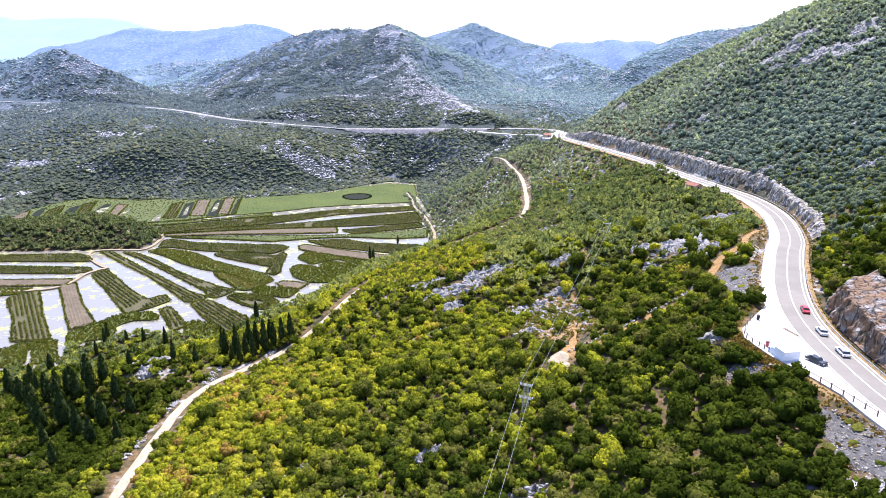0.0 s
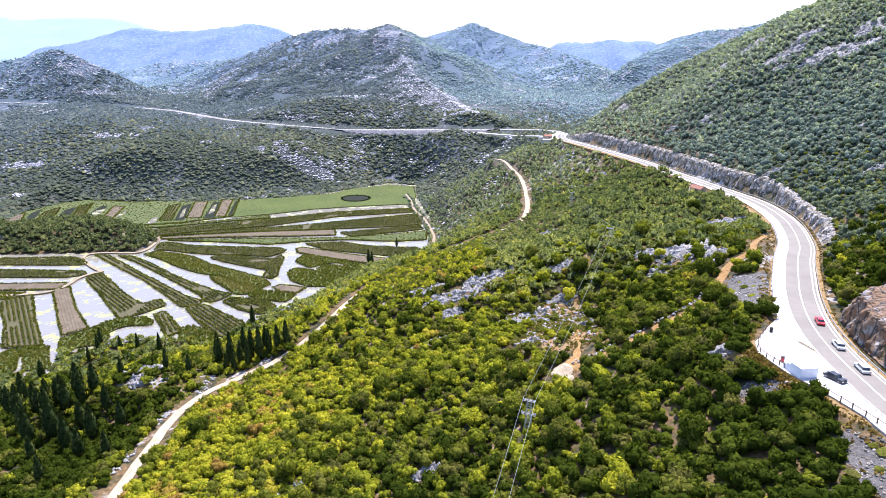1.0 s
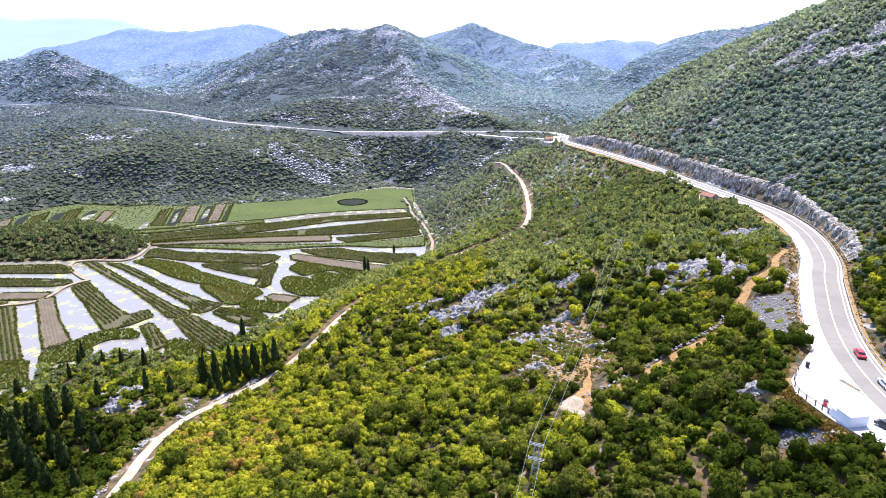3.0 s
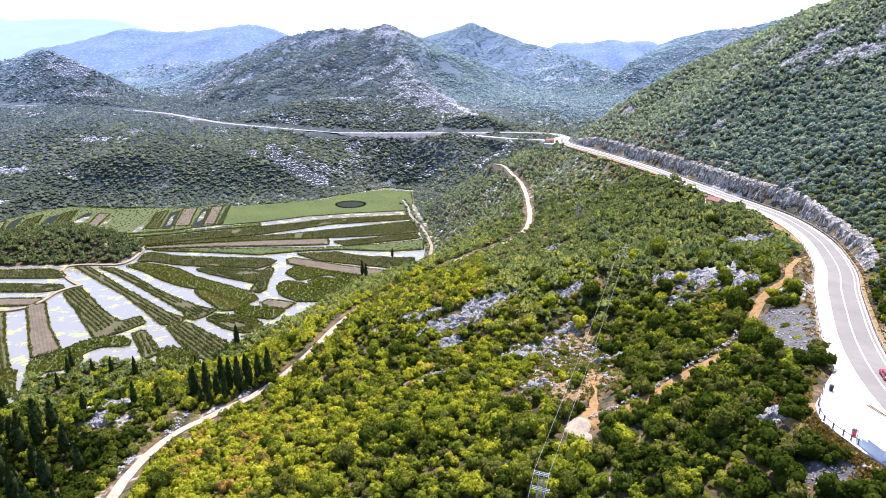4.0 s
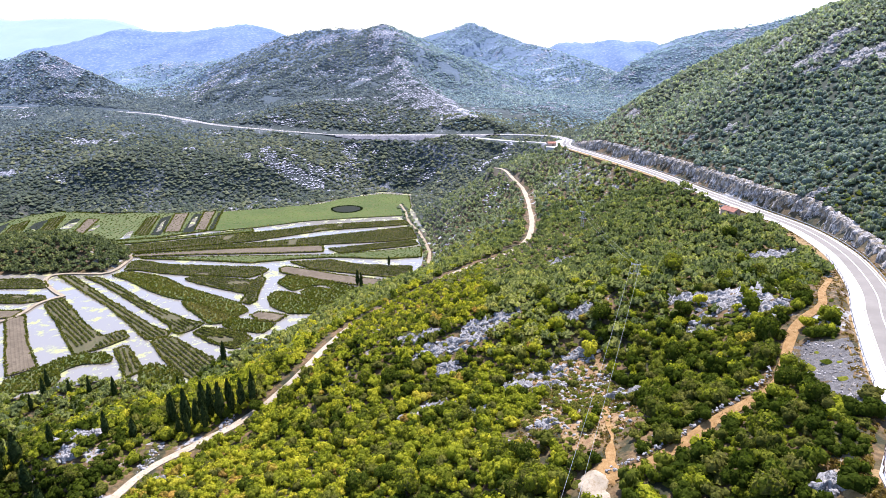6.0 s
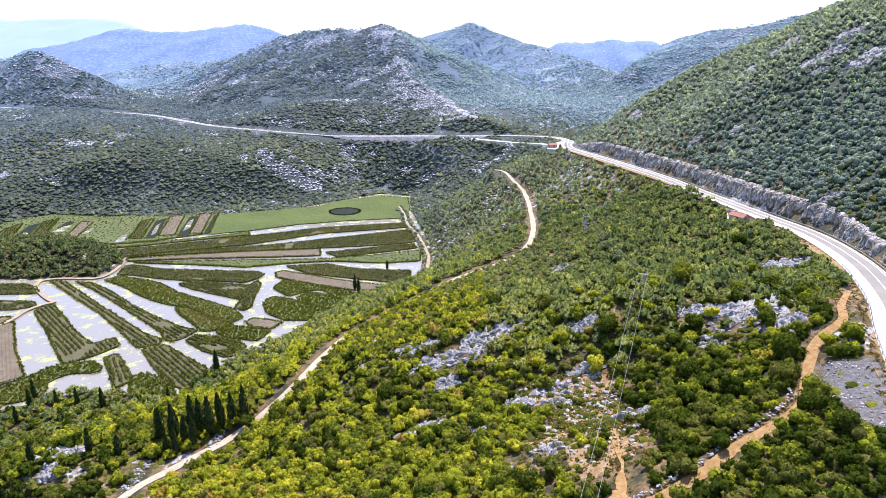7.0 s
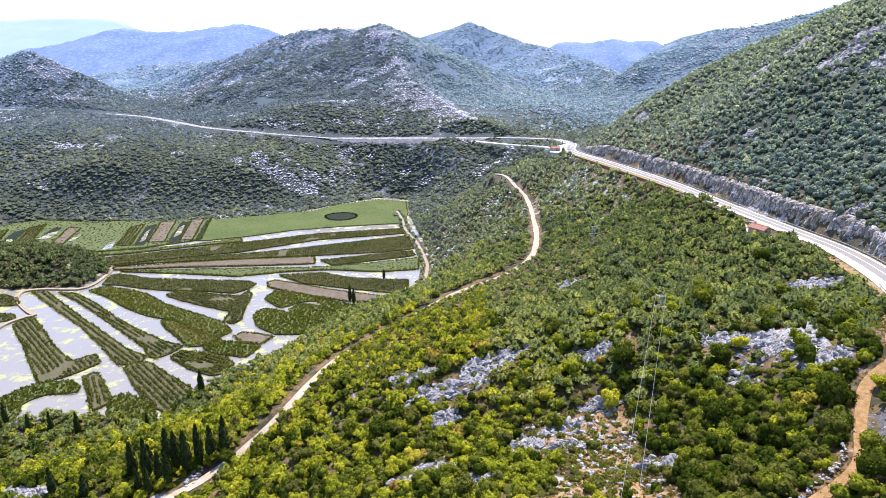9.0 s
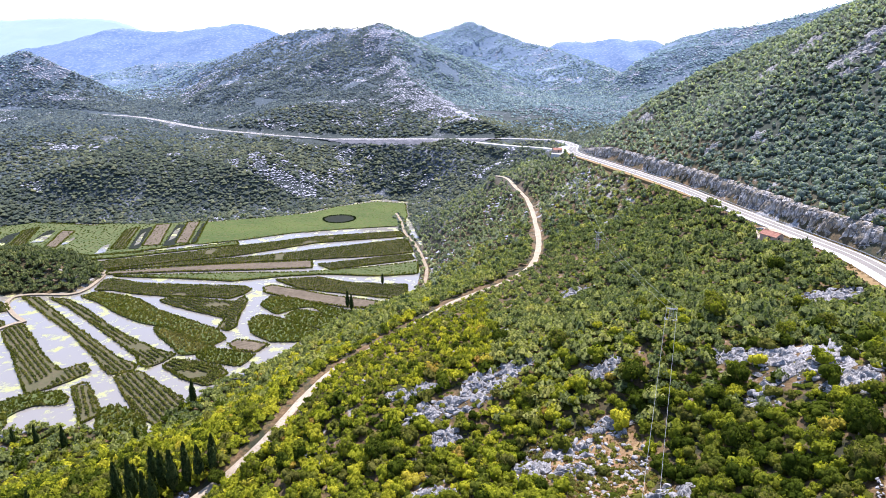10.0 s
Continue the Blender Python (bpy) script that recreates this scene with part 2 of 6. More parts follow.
M_RED, M_SILVER, M_BLACK, M_GREY = paint("red_car_paint", (0.45, 0.02, 0.03)), paint("silver_car_paint", (0.6, 0.61, 0.62), 0.3, 0.4), paint("black_car_paint", (0.015, 0.015, 0.018)), paint("dark_grey_car_paint", (0.07, 0.075, 0.08))
M_GLASS, M_RUBBER, M_LAMP = paint("tinted_glass", (0.02, 0.025, 0.03), 0.05), paint("rubber", (0.02, 0.02, 0.02), 0.8), paint("lamp_lens", (0.6, 0.6, 0.58), 0.1)
M_TAIL, M_WOOD = paint("tail_lamp", (0.4, 0.02, 0.02), 0.2), speckled("weathered_wood", (0.10, 0.07, 0.05), (0.16, 0.11, 0.08), (0.07, 0.05, 0.04), 4.0, 0.9, 0.01)


def water_material():
    m, nt = material("still_water")
    f = noise_at(nt, 0.1, 6, 0.7)
    # pale water base stands in for reflected white sky; algae is its own colour
    alg = ramp(nt, f, [(0.53, (0.18, 0.165, 0.138)), (0.60, (0.245, 0.25, 0.085))])
    r = ramp(nt, f, [(0.53, (0.06, 0.06, 0.06)), (0.60, (0.6, 0.6, 0.6))])
    b = node(nt, "ShaderNodeBsdfPrincipled", IOR=1.33)
    nt.links.new(alg, b.inputs["Base Color"])
    nt.links.new(r, b.inputs["Roughness"])
    b.inputs["Specular IOR Level"].default_value = 1.0
    o = nt.nodes.new("ShaderNodeOutputMaterial")
    nt.links.new(b.outputs[0], o.inputs["Surface"])
    return m


M_WATER = water_material()
M_POND = speckled("dark_pond_water", (0.010, 0.012, 0.010), (0.016, 0.018, 0.012), (0.025, 0.032, 0.012), 0.3, 0.6, 0.0, 6.0, 0.04)

# ---------------------------------------------------------------- landforms: heights in metres over the marsh
NEAR_SLOPE = [(0, 0, 71.9), (-60, 60, 47.9), (0, 60, 60.2), (40, 60, 79.8), (0, 100, 58.4), (60, 120, 85.4), (-80, 140, 35.7), (-80, 160, 33.8), (0, 160, 55.7), (20, 180, 59.5), (40, 180, 61.9), (-80, 200, 25.2), (-60, 200, 29.6), (0, 200, 48.9), (40, 200, 60.1), (-40, 220, 41.6), (20, 220, 57.1), (40, 220, 66.4), (60, 220, 72.8), (0, 240, 55.9), (-60, 260, 30.9), (-20, 260, 47.3), (40, 280, 58.1), (20, 340, 46.7), (-60, 360, 12.7), (-40, 400, 6.4), (0, 400, 20.1)]
ROAD_SIDE_A = [(80, 0, 87.2), (120, 0, 100.0), (160, 40, 121.5), (100, 60, 95.5), (200, 100, 141.3), (80, 120, 91.1), (120, 160, 101.7), (240, 160, 154.7), (80, 200, 80.3), (100, 200, 83.9), (120, 240, 80.6), (80, 260, 72.0), (160, 260, 97.2), (280, 260, 163.3), (100, 280, 78.2), (120, 300, 80.4), (160, 300, 102.1), (120, 340, 83.2), (180, 340, 112.1), (240, 380, 148.5), (80, 400, 57.7), (120, 400, 80.8), (180, 400, 122.5), (300, 400, 188), (360, 400, 217.5), (160, 440, 116.9), (220, 460, 160), (80, 480, 61.3), (220, 480, 159), (160, 500, 112)]
ROAD_SIDE_B = [(140, 520, 106.3), (160, 520, 118), (200, 520, 141), (184, 545, 132), (140, 540, 107), (260, 540, 166), (80, 560, 66.2), (220, 560, 146), (340, 560, 196), (120, 600, 72.9)]
LEFT_BANK = [(-120, 0, 40.5), (-140, 80, 27.0), (-240, 140, 14.5), (-140, 160, 21.3), (-120, 180, 20.9), (-260, 200, 7.1), (-120, 200, 28.6), (-140, 220, 14.1), (-300, 240, 2.8), (-140, 240, 6.8), (-120, 280, 1.9), (-100, 300, 0.5), (-300, 360, 0.1), (-240, 380, 5.9), (-180, 380, 1.4), (-220, 400, 3.3)]
FAR_HILLS_A = [(-260, 620, 8.5), (-180, 640, 11.9), (-120, 640, 7.1), (0, 640, 16.4), (20, 640, 25.5), (60, 640, 57.5), (200, 640, 98.6), (-420, 660, 37.2), (-340, 660, 44.7), (-420, 700, 49.1), (-200, 700, 43.4), (360, 700, 148.4), (-440, 720, 56.8), (-80, 720, 14.1), (60, 720, 51.2), (-480, 740, 56.5), (-160, 740, 38.1), (120, 740, 55.3), (-80, 760, 27.6), (20, 760, 66.2), (-120, 780, 43.4), (-40, 780, 51.5), (-320, 820, 53.5), (-260, 820, 64), (60, 820, 58.2), (360, 820, 111.4), (240, 840, 67.9), (-200, 860, 84), (-180, 860, 86), (-200, 900, 80.5)]
FAR_HILLS_B = [(0, 900, 70.0), (120, 900, 72.8), (200, 900, 65.1), (-440, 920, 60.9), (-200, 940, 76.4), (220, 940, 73.3), (-340, 960, 90.3), (-480, 1000, 66.1), (-400, 1000, 75.1), (0, 1000, 79.8), (360, 1000, 123.7)]
VALLEY_RIM = [(-240, 420, 0.7), (-280, 460, 10.2), (0, 480, 15.3), (-360, 540, 2.8), (-40, 540, 4.0), (40, 540, 50.6), (20, 560, 38.3), (-480, 600, 11.3)]

# crest lines of the mountains
MAIN_CREST = [(-514, 1350, 129), (-438, 1330, 150), (-344, 1300, 177), (-293, 1280, 186), (-232, 1260, 189), (-178, 1230, 186), (-138, 1200, 194), (-107, 1230, 185), (-67, 1290, 167), (-22, 1350, 143)]
MAIN_SPUR = [(-136, 1200, 192), (-118, 1120, 161), (-97, 1040, 133), (-72, 960, 109), (-30, 880, 89), (10, 800, 66)]
SECOND_CREST = [(-122, 1750, 183), (-29, 1720, 205), (28, 1700, 224), (103, 1650, 192), (155, 1580, 169), (206, 1450, 152), (255, 1300, 130), (279, 1150, 100)]
SADDLE_HILL = [(298, 2100, 172), (398, 2050, 178), (457, 2000, 188), (510, 2000, 181), (591, 1950, 172)]
EAST_RIDGE = [(338, 1350, 110), (409, 1350, 164), (431, 1300, 179), (456, 1250, 188), (479, 1200, 189), (525, 1170, 197), (572, 1150, 211), (629, 1120, 227), (723, 1100, 247)]
LEFT_PEAK = [(-1012, 1180, 121), (-864, 1160, 128), (-791, 1150, 135), (-730, 1134, 146), (-702, 1120, 139), (-651, 1090, 123), (-611, 1070, 113)]
BLUE_RIDGE = [(-1338, 1950, 143), (-1244, 1950, 163), (-1170, 1950, 177), (-1078, 1950, 200), (-1005, 1950, 215), (-910, 1970, 207), (-825, 1980, 209), (-739, 1990, 220), (-652, 2000, 230), (-582, 2000, 217), (-495, 2000, 184), (-354, 2000, 142)]
HAZY_RANGE = [(-3906, 3900, 395), (-3193, 3900, 387), (-2845, 3900, 359), (-2708, 3900, 337), (-2493, 3900, 347), (-2141, 3900, 345), (-2005, 3900, 319), (-1905, 3900, 281), (-1706, 3900, 189)]
QUARRY_RIDGE = [(-801, 1500, 105), (-739, 1580, 125), (-616, 1600, 128), (-525, 1500, 115)]
RIDGES = [(MAIN_CREST, 0.42), (MAIN_SPUR, 0.36), (SECOND_CREST, 0.36), (EAST_RIDGE, 0.42), (LEFT_PEAK, 0.55), (QUARRY_RIDGE, 0.3)]

# roads: centre lines
ROAD = [(90, -60), (82, 0), (74, 45), (70.5, 80), (70.2, 92.5), (71, 101), (71.8, 108), (73.2, 116.5), (75.6, 126), (79.5, 137), (85, 149.5), (90, 159.5), (99, 177), (108, 193), (116.5, 213), (122.5, 231), (126.5, 251), (127.8, 269), (126, 288), (123, 315.5), (120, 350), (116.4, 395), (109, 443), (98, 502), (91, 534), (90, 560), (97, 592), (102, 630), (96, 690), (57, 735), (0, 755), (-35, 762), (-139, 780), (-178, 772), (-240, 790), (-305, 815), (-355, 850), (-437, 906), (-550, 950), (-660, 983), (-760, 1000)]
FAR_ROAD_Z = [(592, 69.5), (630, 66), (690, 61.5), (735, 57), (755, 54)]
WEST_ROAD_Z = [(0, 54), (-139, 50), (-178, 53), (-305, 57), (-437, 62), (-760, 64)]
BRANCH = [(88, 566, 69), (76, 620, 64), (56, 680, 57), (20, 735, 53), (0, 752, 53)]
TRACK = [(-78, 40, 45), (-84, 100, 37), (-86, 123, 34.4), (-88, 137, 33), (-90, 156, 31), (-92, 176, 28), (-90, 192, 26), (-82, 203, 26), (-70, 215.5, 27.5), (-61.5, 225, 31), (-54, 236.5, 35), (-50, 250, 36), (-43, 270, 36), (-33, 281.5, 37.5), (-23.5, 293.5, 38.8), (-14, 303, 40.8), (-2, 315.5, 43), (10, 323, 45.3), (23, 331, 47.5), (35.7, 352, 48), (43, 385, 47), (47, 430, 46), (49, 490, 46), (44, 520, 48.5), (38, 548, 51), (30, 556, 51)]


def road_height(x, y):
    if x < 0:
        return float(np.interp(-x, [-q[0] for q in WEST_ROAD_Z], [q[1] for q in WEST_ROAD_Z]))
    if y > 592:
        return float(np.interp(y, [q[0] for q in FAR_ROAD_Z], [q[1] for q in FAR_ROAD_Z]))
    return 86.3 - 0.0352 * (y - 115)


def smooth_line(pts, step):
    """A Catmull-Rom curve through pts, at even steps."""
    p = np.array(pts, float)
    q = np.vstack([2 * p[0] - p[1], p, 2 * p[-1] - p[-2]])
    out = []
    for i in range(1, len(q) - 2):
        n = max(2, int(np.linalg.norm(q[i + 1] - q[i]) / step))
        t = np.linspace(0, 1, n, endpoint=False)[:, None]
        out.append(0.5 * (2 * q[i] + (q[i + 1] - q[i - 1]) * t + (2 * q[i - 1] - 5 * q[i] + 4 * q[i + 1] - q[i + 2]) * t ** 2 + (3 * q[i] - q[i - 1] - 3 * q[i + 1] + q[i + 2]) * t ** 3))
    return np.vstack(out + [q[-2][None]])


ROAD_LINE = smooth_line([(x, y, road_height(x, y)) for x, y in ROAD], 3.0)
BRANCH_LINE = smooth_line(BRANCH, 4.0)
TRACK_LINE = smooth_line(TRACK, 3.0)


def to_line(x, y, line, reach=1e6):
    """Distance to a polyline, the height there, and the side (positive: left of its way). Beyond reach: far away."""
    shape, x, y = x.shape, x.ravel(), y.ravel()
    best = np.full(x.shape, 1e9)
    z, side, along = np.zeros(x.shape), np.zeros(x.shape), np.zeros(x.shape)
    run = 0.0
    for s in range(0, len(line) - 1, 8):
        seg = line[s:s + 9]
        lo, hi = seg[:, :2].min(0) - reach, seg[:, :2].max(0) + reach
        m0 = np.where((x > lo[0]) & (x < hi[0]) & (y > lo[1]) & (y < hi[1]))[0]
        px0, py0 = x[m0], y[m0]
        for a, b in zip(seg[:-1], seg[1:]):
            d = b[:2] - a[:2]
            l2 = d @ d + 1e-12
            if len(m0):
                t = np.clip(((px0 - a[0]) * d[0] + (py0 - a[1]) * d[1]) / l2, 0, 1)
                px, py = px0 - a[0] - t * d[0], py0 - a[1] - t * d[1]
                r = np.hypot(px, py)
                k = r < best[m0]
                q = m0[k]
                best[q], z[q], along[q] = r[k], a[2] + t[k] * (b[2] - a[2]), run + t[k] * math.sqrt(l2)
                side[q] = np.sign(d[0] * py[k] - d[1] * px[k])
            run += math.sqrt(l2)
    return best.reshape(shape), z.reshape(shape), side.reshape(shape), along.reshape(shape)


def inside_by(x, y, poly):
    """Metres inside a polygon; outside it negative."""
    p = np.array(list(poly) + [poly[0]], float)
    d, odd = np.full(x.shape, 1e9), np.zeros(x.shape, bool)
    for a, b in zip(p[:-1], p[1:]):
        v = b - a
        t = np.clip(((x - a[0]) * v[0] + (y - a[1]) * v[1]) / (v @ v + 1e-12), 0, 1)
        d = np.minimum(d, np.hypot(x - a[0] - t * v[0], y - a[1] - t * v[1]))
        odd ^= ((a[1] > y) != (b[1] > y)) & (x < v[0] * (y - a[1]) / (v[1] if abs(v[1]) > 1e-9 else 1e-9) + a[0])
    return np.where(odd, d, -d)


def value_noise(x, y, scale, seed=0):
    """Smooth noise between -1 and 1."""
    rs = np.random.RandomState(seed)
    tab = rs.rand(256, 256) * 2 - 1
    u, v = x / scale + 1000.3, y / scale + 1000.7
    i, j = np.floor(u).astype(int), np.floor(v).astype(int)
    f, g = u - i, v - j
    f, g = f * f * (3 - 2 * f), g * g * (3 - 2 * g)
    a, b, c, d = tab[i % 256, j % 256], tab[(i + 1) % 256, j % 256], tab[i % 256, (j + 1) % 256], tab[(i + 1) % 256, (j + 1) % 256]
    return (a * (1 - f) + b * f) * (1 - g) + (c * (1 - f) + d * f) * g


def fractal(x, y, scale, n=4, seed=0):
    return sum(value_noise(x, y, scale / 2 ** k, seed + k) / 2 ** k for k in range(n))


def plate(nodes, stiff=0.0004):
    """A thin plate over height nodes."""
    p = np.array(nodes, float)
    n, c = len(p), p[:, :2] / 100
    d = np.hypot(c[:, None, 0] - c[None, :, 0], c[:, None, 1] - c[None, :, 1])
    a = np.zeros((n + 3, n + 3))
    a[:n, :n] = np.where(d > 0, d * d * np.log(np.maximum(d, 1e-9)), 0) + stiff * np.eye(n)
    a[:n, n], a[:n, n + 1:], a[n, :n], a[n + 1:, :n] = 1, c, 1, c.T
    w = np.linalg.solve(a, np.r_[p[:, 2], 0, 0, 0])

    def height(x, y):
        out = np.empty(x.shape)
        for s in range(0, x.size, 20000):
            u, v = x.flat[s:s + 20000] / 100, y.flat[s:s + 20000] / 100
            r = np.hypot(u[:, None] - c[:, 0], v[:, None] - c[:, 1])
            out.flat[s:s + 20000] = np.where(r > 0, r * r * np.log(np.maximum(r, 1e-9)), 0) @ w[:n] + w[n] + w[n + 1] * u + w[n + 2] * v
        return out
    return height


NODES = NEAR_SLOPE + ROAD_SIDE_A + ROAD_SIDE_B + LEFT_BANK + FAR_HILLS_A + FAR_HILLS_B + VALLEY_RIM
NODES = [q for q in NODES if q[1] <= 920]
NODES += [(-1200, 700, 60), (-900, 400, 20), (-800, 0, 20), (-1000, 1200, 60), (0, 1300, 90), (700, 700, 260), (700, 200, 330), (500, -300, 300), (-300, -400, 30), (200, -400, 140), (600, 1200, 120), (-500, 1300, 80)]
NODES += [(-20, 262, 47.6), (-9, 276, 49), (2, 290, 49.6), (14, 304, 50.4), (27, 314, 53), (-30, 246, 47), (44, 400, 47), (46, 450, 45), (25, 430, 33), (30, 480, 33), (-245, 752, 50), (-290, 782, 52), (-680, 940, 56), (-720, 900, 50), (-555, 908, 68)]
PLATE = plate(NODES)


# the flat marsh, the wooded knoll in it, the lay-by beside the road
VALLEY = [(-494, 464), (-440, 484), (-399, 495), (-403, 545), (-392, 578), (-371, 590), (-268, 588), (-223, 598), (-152, 624), (-118, 660), (-82, 690), (-50, 682), (-43, 611), (-26, 532), (-19, 494), (-18, 462), (-22, 432), (-45, 404), (-59, 389), (-76, 357), (-93, 337), (-104, 326), (-112, 313), (-116, 304), (-118, 287), (-123, 277), (-143, 285), (-148, 288), (-153, 286), (-170, 286), (-178, 281), (-184, 271), (-197, 270), (-188, 249), (-210, 240), (-238, 226), (-270, 221), (-480, 300)]
MOUND = [(-487, 481), (-390, 482), (-365, 489), (-329, 511), (-290, 505), (-250, 475), (-237, 452), (-241, 429), (-277, 424), (-342, 418), (-422, 412)]
LAYBY = [(76, 134), (73.5, 136), (70.2, 130.9), (65.6, 125.6), (59.6, 118.1), (58.0, 113.4), (58.6, 109), (59.3, 105), (60.8, 101), (62.5, 96), (64, 90), (66, 78), (70, 78), (71, 100), (73, 116)]
# ochre footpaths through the scrub
FOOTPATH = [(103, 205), (98, 198), (92, 190), (87.5, 182), (82, 178), (77, 173.5), (70, 163), (65, 156), (59.7, 152), (54.7, 149), (51, 147.5), (47, 145), (43, 142.5), (38.5, 140.5), (34.4, 139), (30, 138.5), (26, 137), (23, 134)]
SIDE_PATH = [(35, 172), (33.3, 162), (31, 150), (28.5, 139.5)]
MARSH_PATH = [(-300, 335), (-263.6, 342), (-251.6, 348.2), (-248.8, 358.4), (-249.1, 371.1), (-244.3, 381.3), (-241, 383.5), (-247.4, 388.1), (-256.9, 396.1), (-268.6, 408.2), (-271.9, 416), (-270, 421), (-259.9, 423.7), (-240.3, 424.2), (-235.3, 431.4), (-235.9, 446), (-238.9, 459.8), (-247.1, 469.2)]
RIM_PATH = [(-57, 628, 1.2), (-50, 601, 1.0), (-43, 563, 1.0), (-33, 533.5, 1.0), (-23.4, 490.7, 1.1), (-20.5, 469, 1.3), (-21.5, 436, 1.5), (-26, 418, 2.0)]


def step(a, b, v):
    t = np.clip((v - a) / (b - a), 0, 1)
    return t * t * (3 - 2 * t)


def base_height(x, y):
    """The hills, before roads are cut into them."""
    h = PLATE(np.clip(x, -1200, 700), np.clip(y, -400, 1300))
    h = np.where(y > 1000, h + (70 - h) * step(1000, 1300, y), h)
    rough = np.clip((h - 1.0) / 12, 0, 1)
    ridge = np.full(x.shape, -1e9)
    for line, slope in RIDGES:
        d, z, _, _ = to_line(x, y, np.array(line, float), 650)
        r = z - slope * d * (1 - 0.12 * value_noise(x, y, 90, 5)) + 0.07 * np.minimum(d, 130) * fractal(x, y, 80, 4, 9)
        ridge = np.maximum(ridge, np.where(d < 1e8, r, -1e9))
    k, m = 8.0, np.maximum(h, ridge)
    h = m + k * np.log(np.exp(np.clip((h - m) / k, -30, 0)) + np.exp(np.clip((ridge - m) / k, -30, 0)))
    h = h + rough * (0.9 * fractal(x, y, 30, 3, 2) + 2.5 * fractal(x, y, 120, 2, 7) * step(420, 700, y))
    out = -inside_by(x, y, VALLEY)
    h = np.where(out > 0, 0.45 + (np.maximum(h, 0.45) - 0.45) * step(0, 14 + 45 * step(575, 625, y), out), -1.3)
    mound = inside_by(x, y, MOUND)
    return np.where(mound > -2, np.maximum(h, -1.3 + 2.0 * step(-2, 1, mound) + 10.5 * step(0, 34, mound) + fractal(x, y, 25, 3, 3) * step(0, 10, mound)), h)


def ground_height(x, y):
    x, y = np.asarray(x, float), np.asarray(y, float)
    h = base_height(x, y)
    # benches of the roads, the track and the paths
    for line, half, near, far in BENCHES:
        d, z, side, _ = to_line(x, y, line, 30)
        h = h + (z - 0.25 - h) * (1 - step(half, half + np.where(side < 0, near, far), d))
    d, z, side, _ = to_line(x, y, ROAD_LINE, 60)
    near, up = d < 1e8, (side < 0) & (x > 40)
    out = np.maximum(d - 6.6, 0)
    top = np.where(up, z - 0.3 + CUT_HIGH * step(0.2, 2.6, out) * cut_share(y) + 0.85 * np.maximum(out - 1.0, 0), z - 0.3 + 0.7 * out)
    h = np.where(near, np.clip(h, z - 0.3 - 0.75 * out, top), h)
    pull = inside_by(x, y, LAYBY)
    return h + (86.3 - 0.0352 * (y - 115) - 0.4 - h) * step(-5, -0.5, pull) * (d > 3)


CUT_HIGH = 6.0


def cut_share(y):
    """Where the road is blasted through rock: near the lay-by, and from the bend to the junction."""
    return np.maximum(1.05 * step(70, 85, y) * (1 - step(122, 140, y)), step(192, 225, y) * (1 - step(500, 560, y)))


# ---------------------------------------------------------------- ground sheet
def mesh_object(name, verts, faces, mat, smooth=False):
    me = bpy.data.meshes.new(name)
    me.from_pydata(verts if isinstance(verts, list) else verts.tolist(), [], faces if isinstance(faces, list) else faces.tolist())
    me.materials.append(mat)
    if smooth:
        me.polygons.foreach_set("use_smooth", [True] * len(me.polygons))
    return new(name, me)


def big_mesh(name, verts, tris, mat, tone=None, smooth=False):
    """A mesh from arrays of vertices and equal-sided faces, with a tone a face."""
    me = bpy.data.meshes.new(name)
    n, k = tris.shape
    me.vertices.add(len(verts))
    me.vertices.foreach_set("co", verts.astype(np.float32).ravel())
    me.loops.add(n * k)
    me.loops.foreach_set("vertex_index", tris.astype(np.int32).ravel())
    me.polygons.add(n)
    me.polygons.foreach_set("loop_start", np.arange(0, n * k, k, dtype=np.int32))
    if smooth:
        me.polygons.foreach_set("use_smooth", np.ones(n, bool))
    me.update(calc_edges=True)
    me.materials.append(mat)
    if tone is not None:
        me.attributes.new("tone", "FLOAT", "FACE").data.foreach_set("value", tone.astype(np.float32))
    return new(name, me)


def draped(pts, gap):
    line = smooth_line([(x, y, 0.0) for x, y in pts], gap)
    line[:, 2] = base_height(line[:, 0], line[:, 1])
    line[1:-1, 2] = (line[:-2, 2] + line[1:-1, 2] + line[2:, 2]) / 3
    return line


FOOT_LINE, SIDE_LINE = draped(FOOTPATH, 2.0), draped(SIDE_PATH, 2.0)
RIM_LINE = smooth_line(RIM_PATH, 4.0)
BENCHES = [(TRACK_LINE, 2.0, 4.0, 9.0), (BRANCH_LINE, 4.0, 14.0, 14.0), (FOOT_LINE, 1.2, 2.5, 2.5), (SIDE_LINE, 1.2, 2.5, 2.5), (RIM_LINE, 2.0, 5.0, 5.0)]

CENTRE = (0.0, -40.0)
ang = np.radians(np.concatenate([np.linspace(-180, -54, 22)[:-1], np.arange(-54, 54, 0.4), np.linspace(54, 180, 22)[:-1]]))
rad = np.concatenate([np.linspace(2, 90, 14)[:-1], 90 * 1.0135 ** np.arange(0, 400)])
rad = rad[rad < 4700]
AA, RR = np.meshgrid(ang, rad)
GX, GY = CENTRE[0] + RR * np.sin(AA), CENTRE[1] + RR * np.cos(AA)
GZ = ground_height(GX, GY)
na, nr = len(ang), len(rad)
ii, jj = np.meshgrid(np.arange(nr - 1), np.arange(na), indexing="ij")
quads = np.stack([ii * na + jj, ii * na + (jj + 1) % na, (ii + 1) * na + (jj + 1) % na, (ii + 1) * na + jj], -1).reshape(-1, 4)
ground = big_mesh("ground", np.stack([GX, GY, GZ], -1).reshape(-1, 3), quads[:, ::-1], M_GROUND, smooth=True)
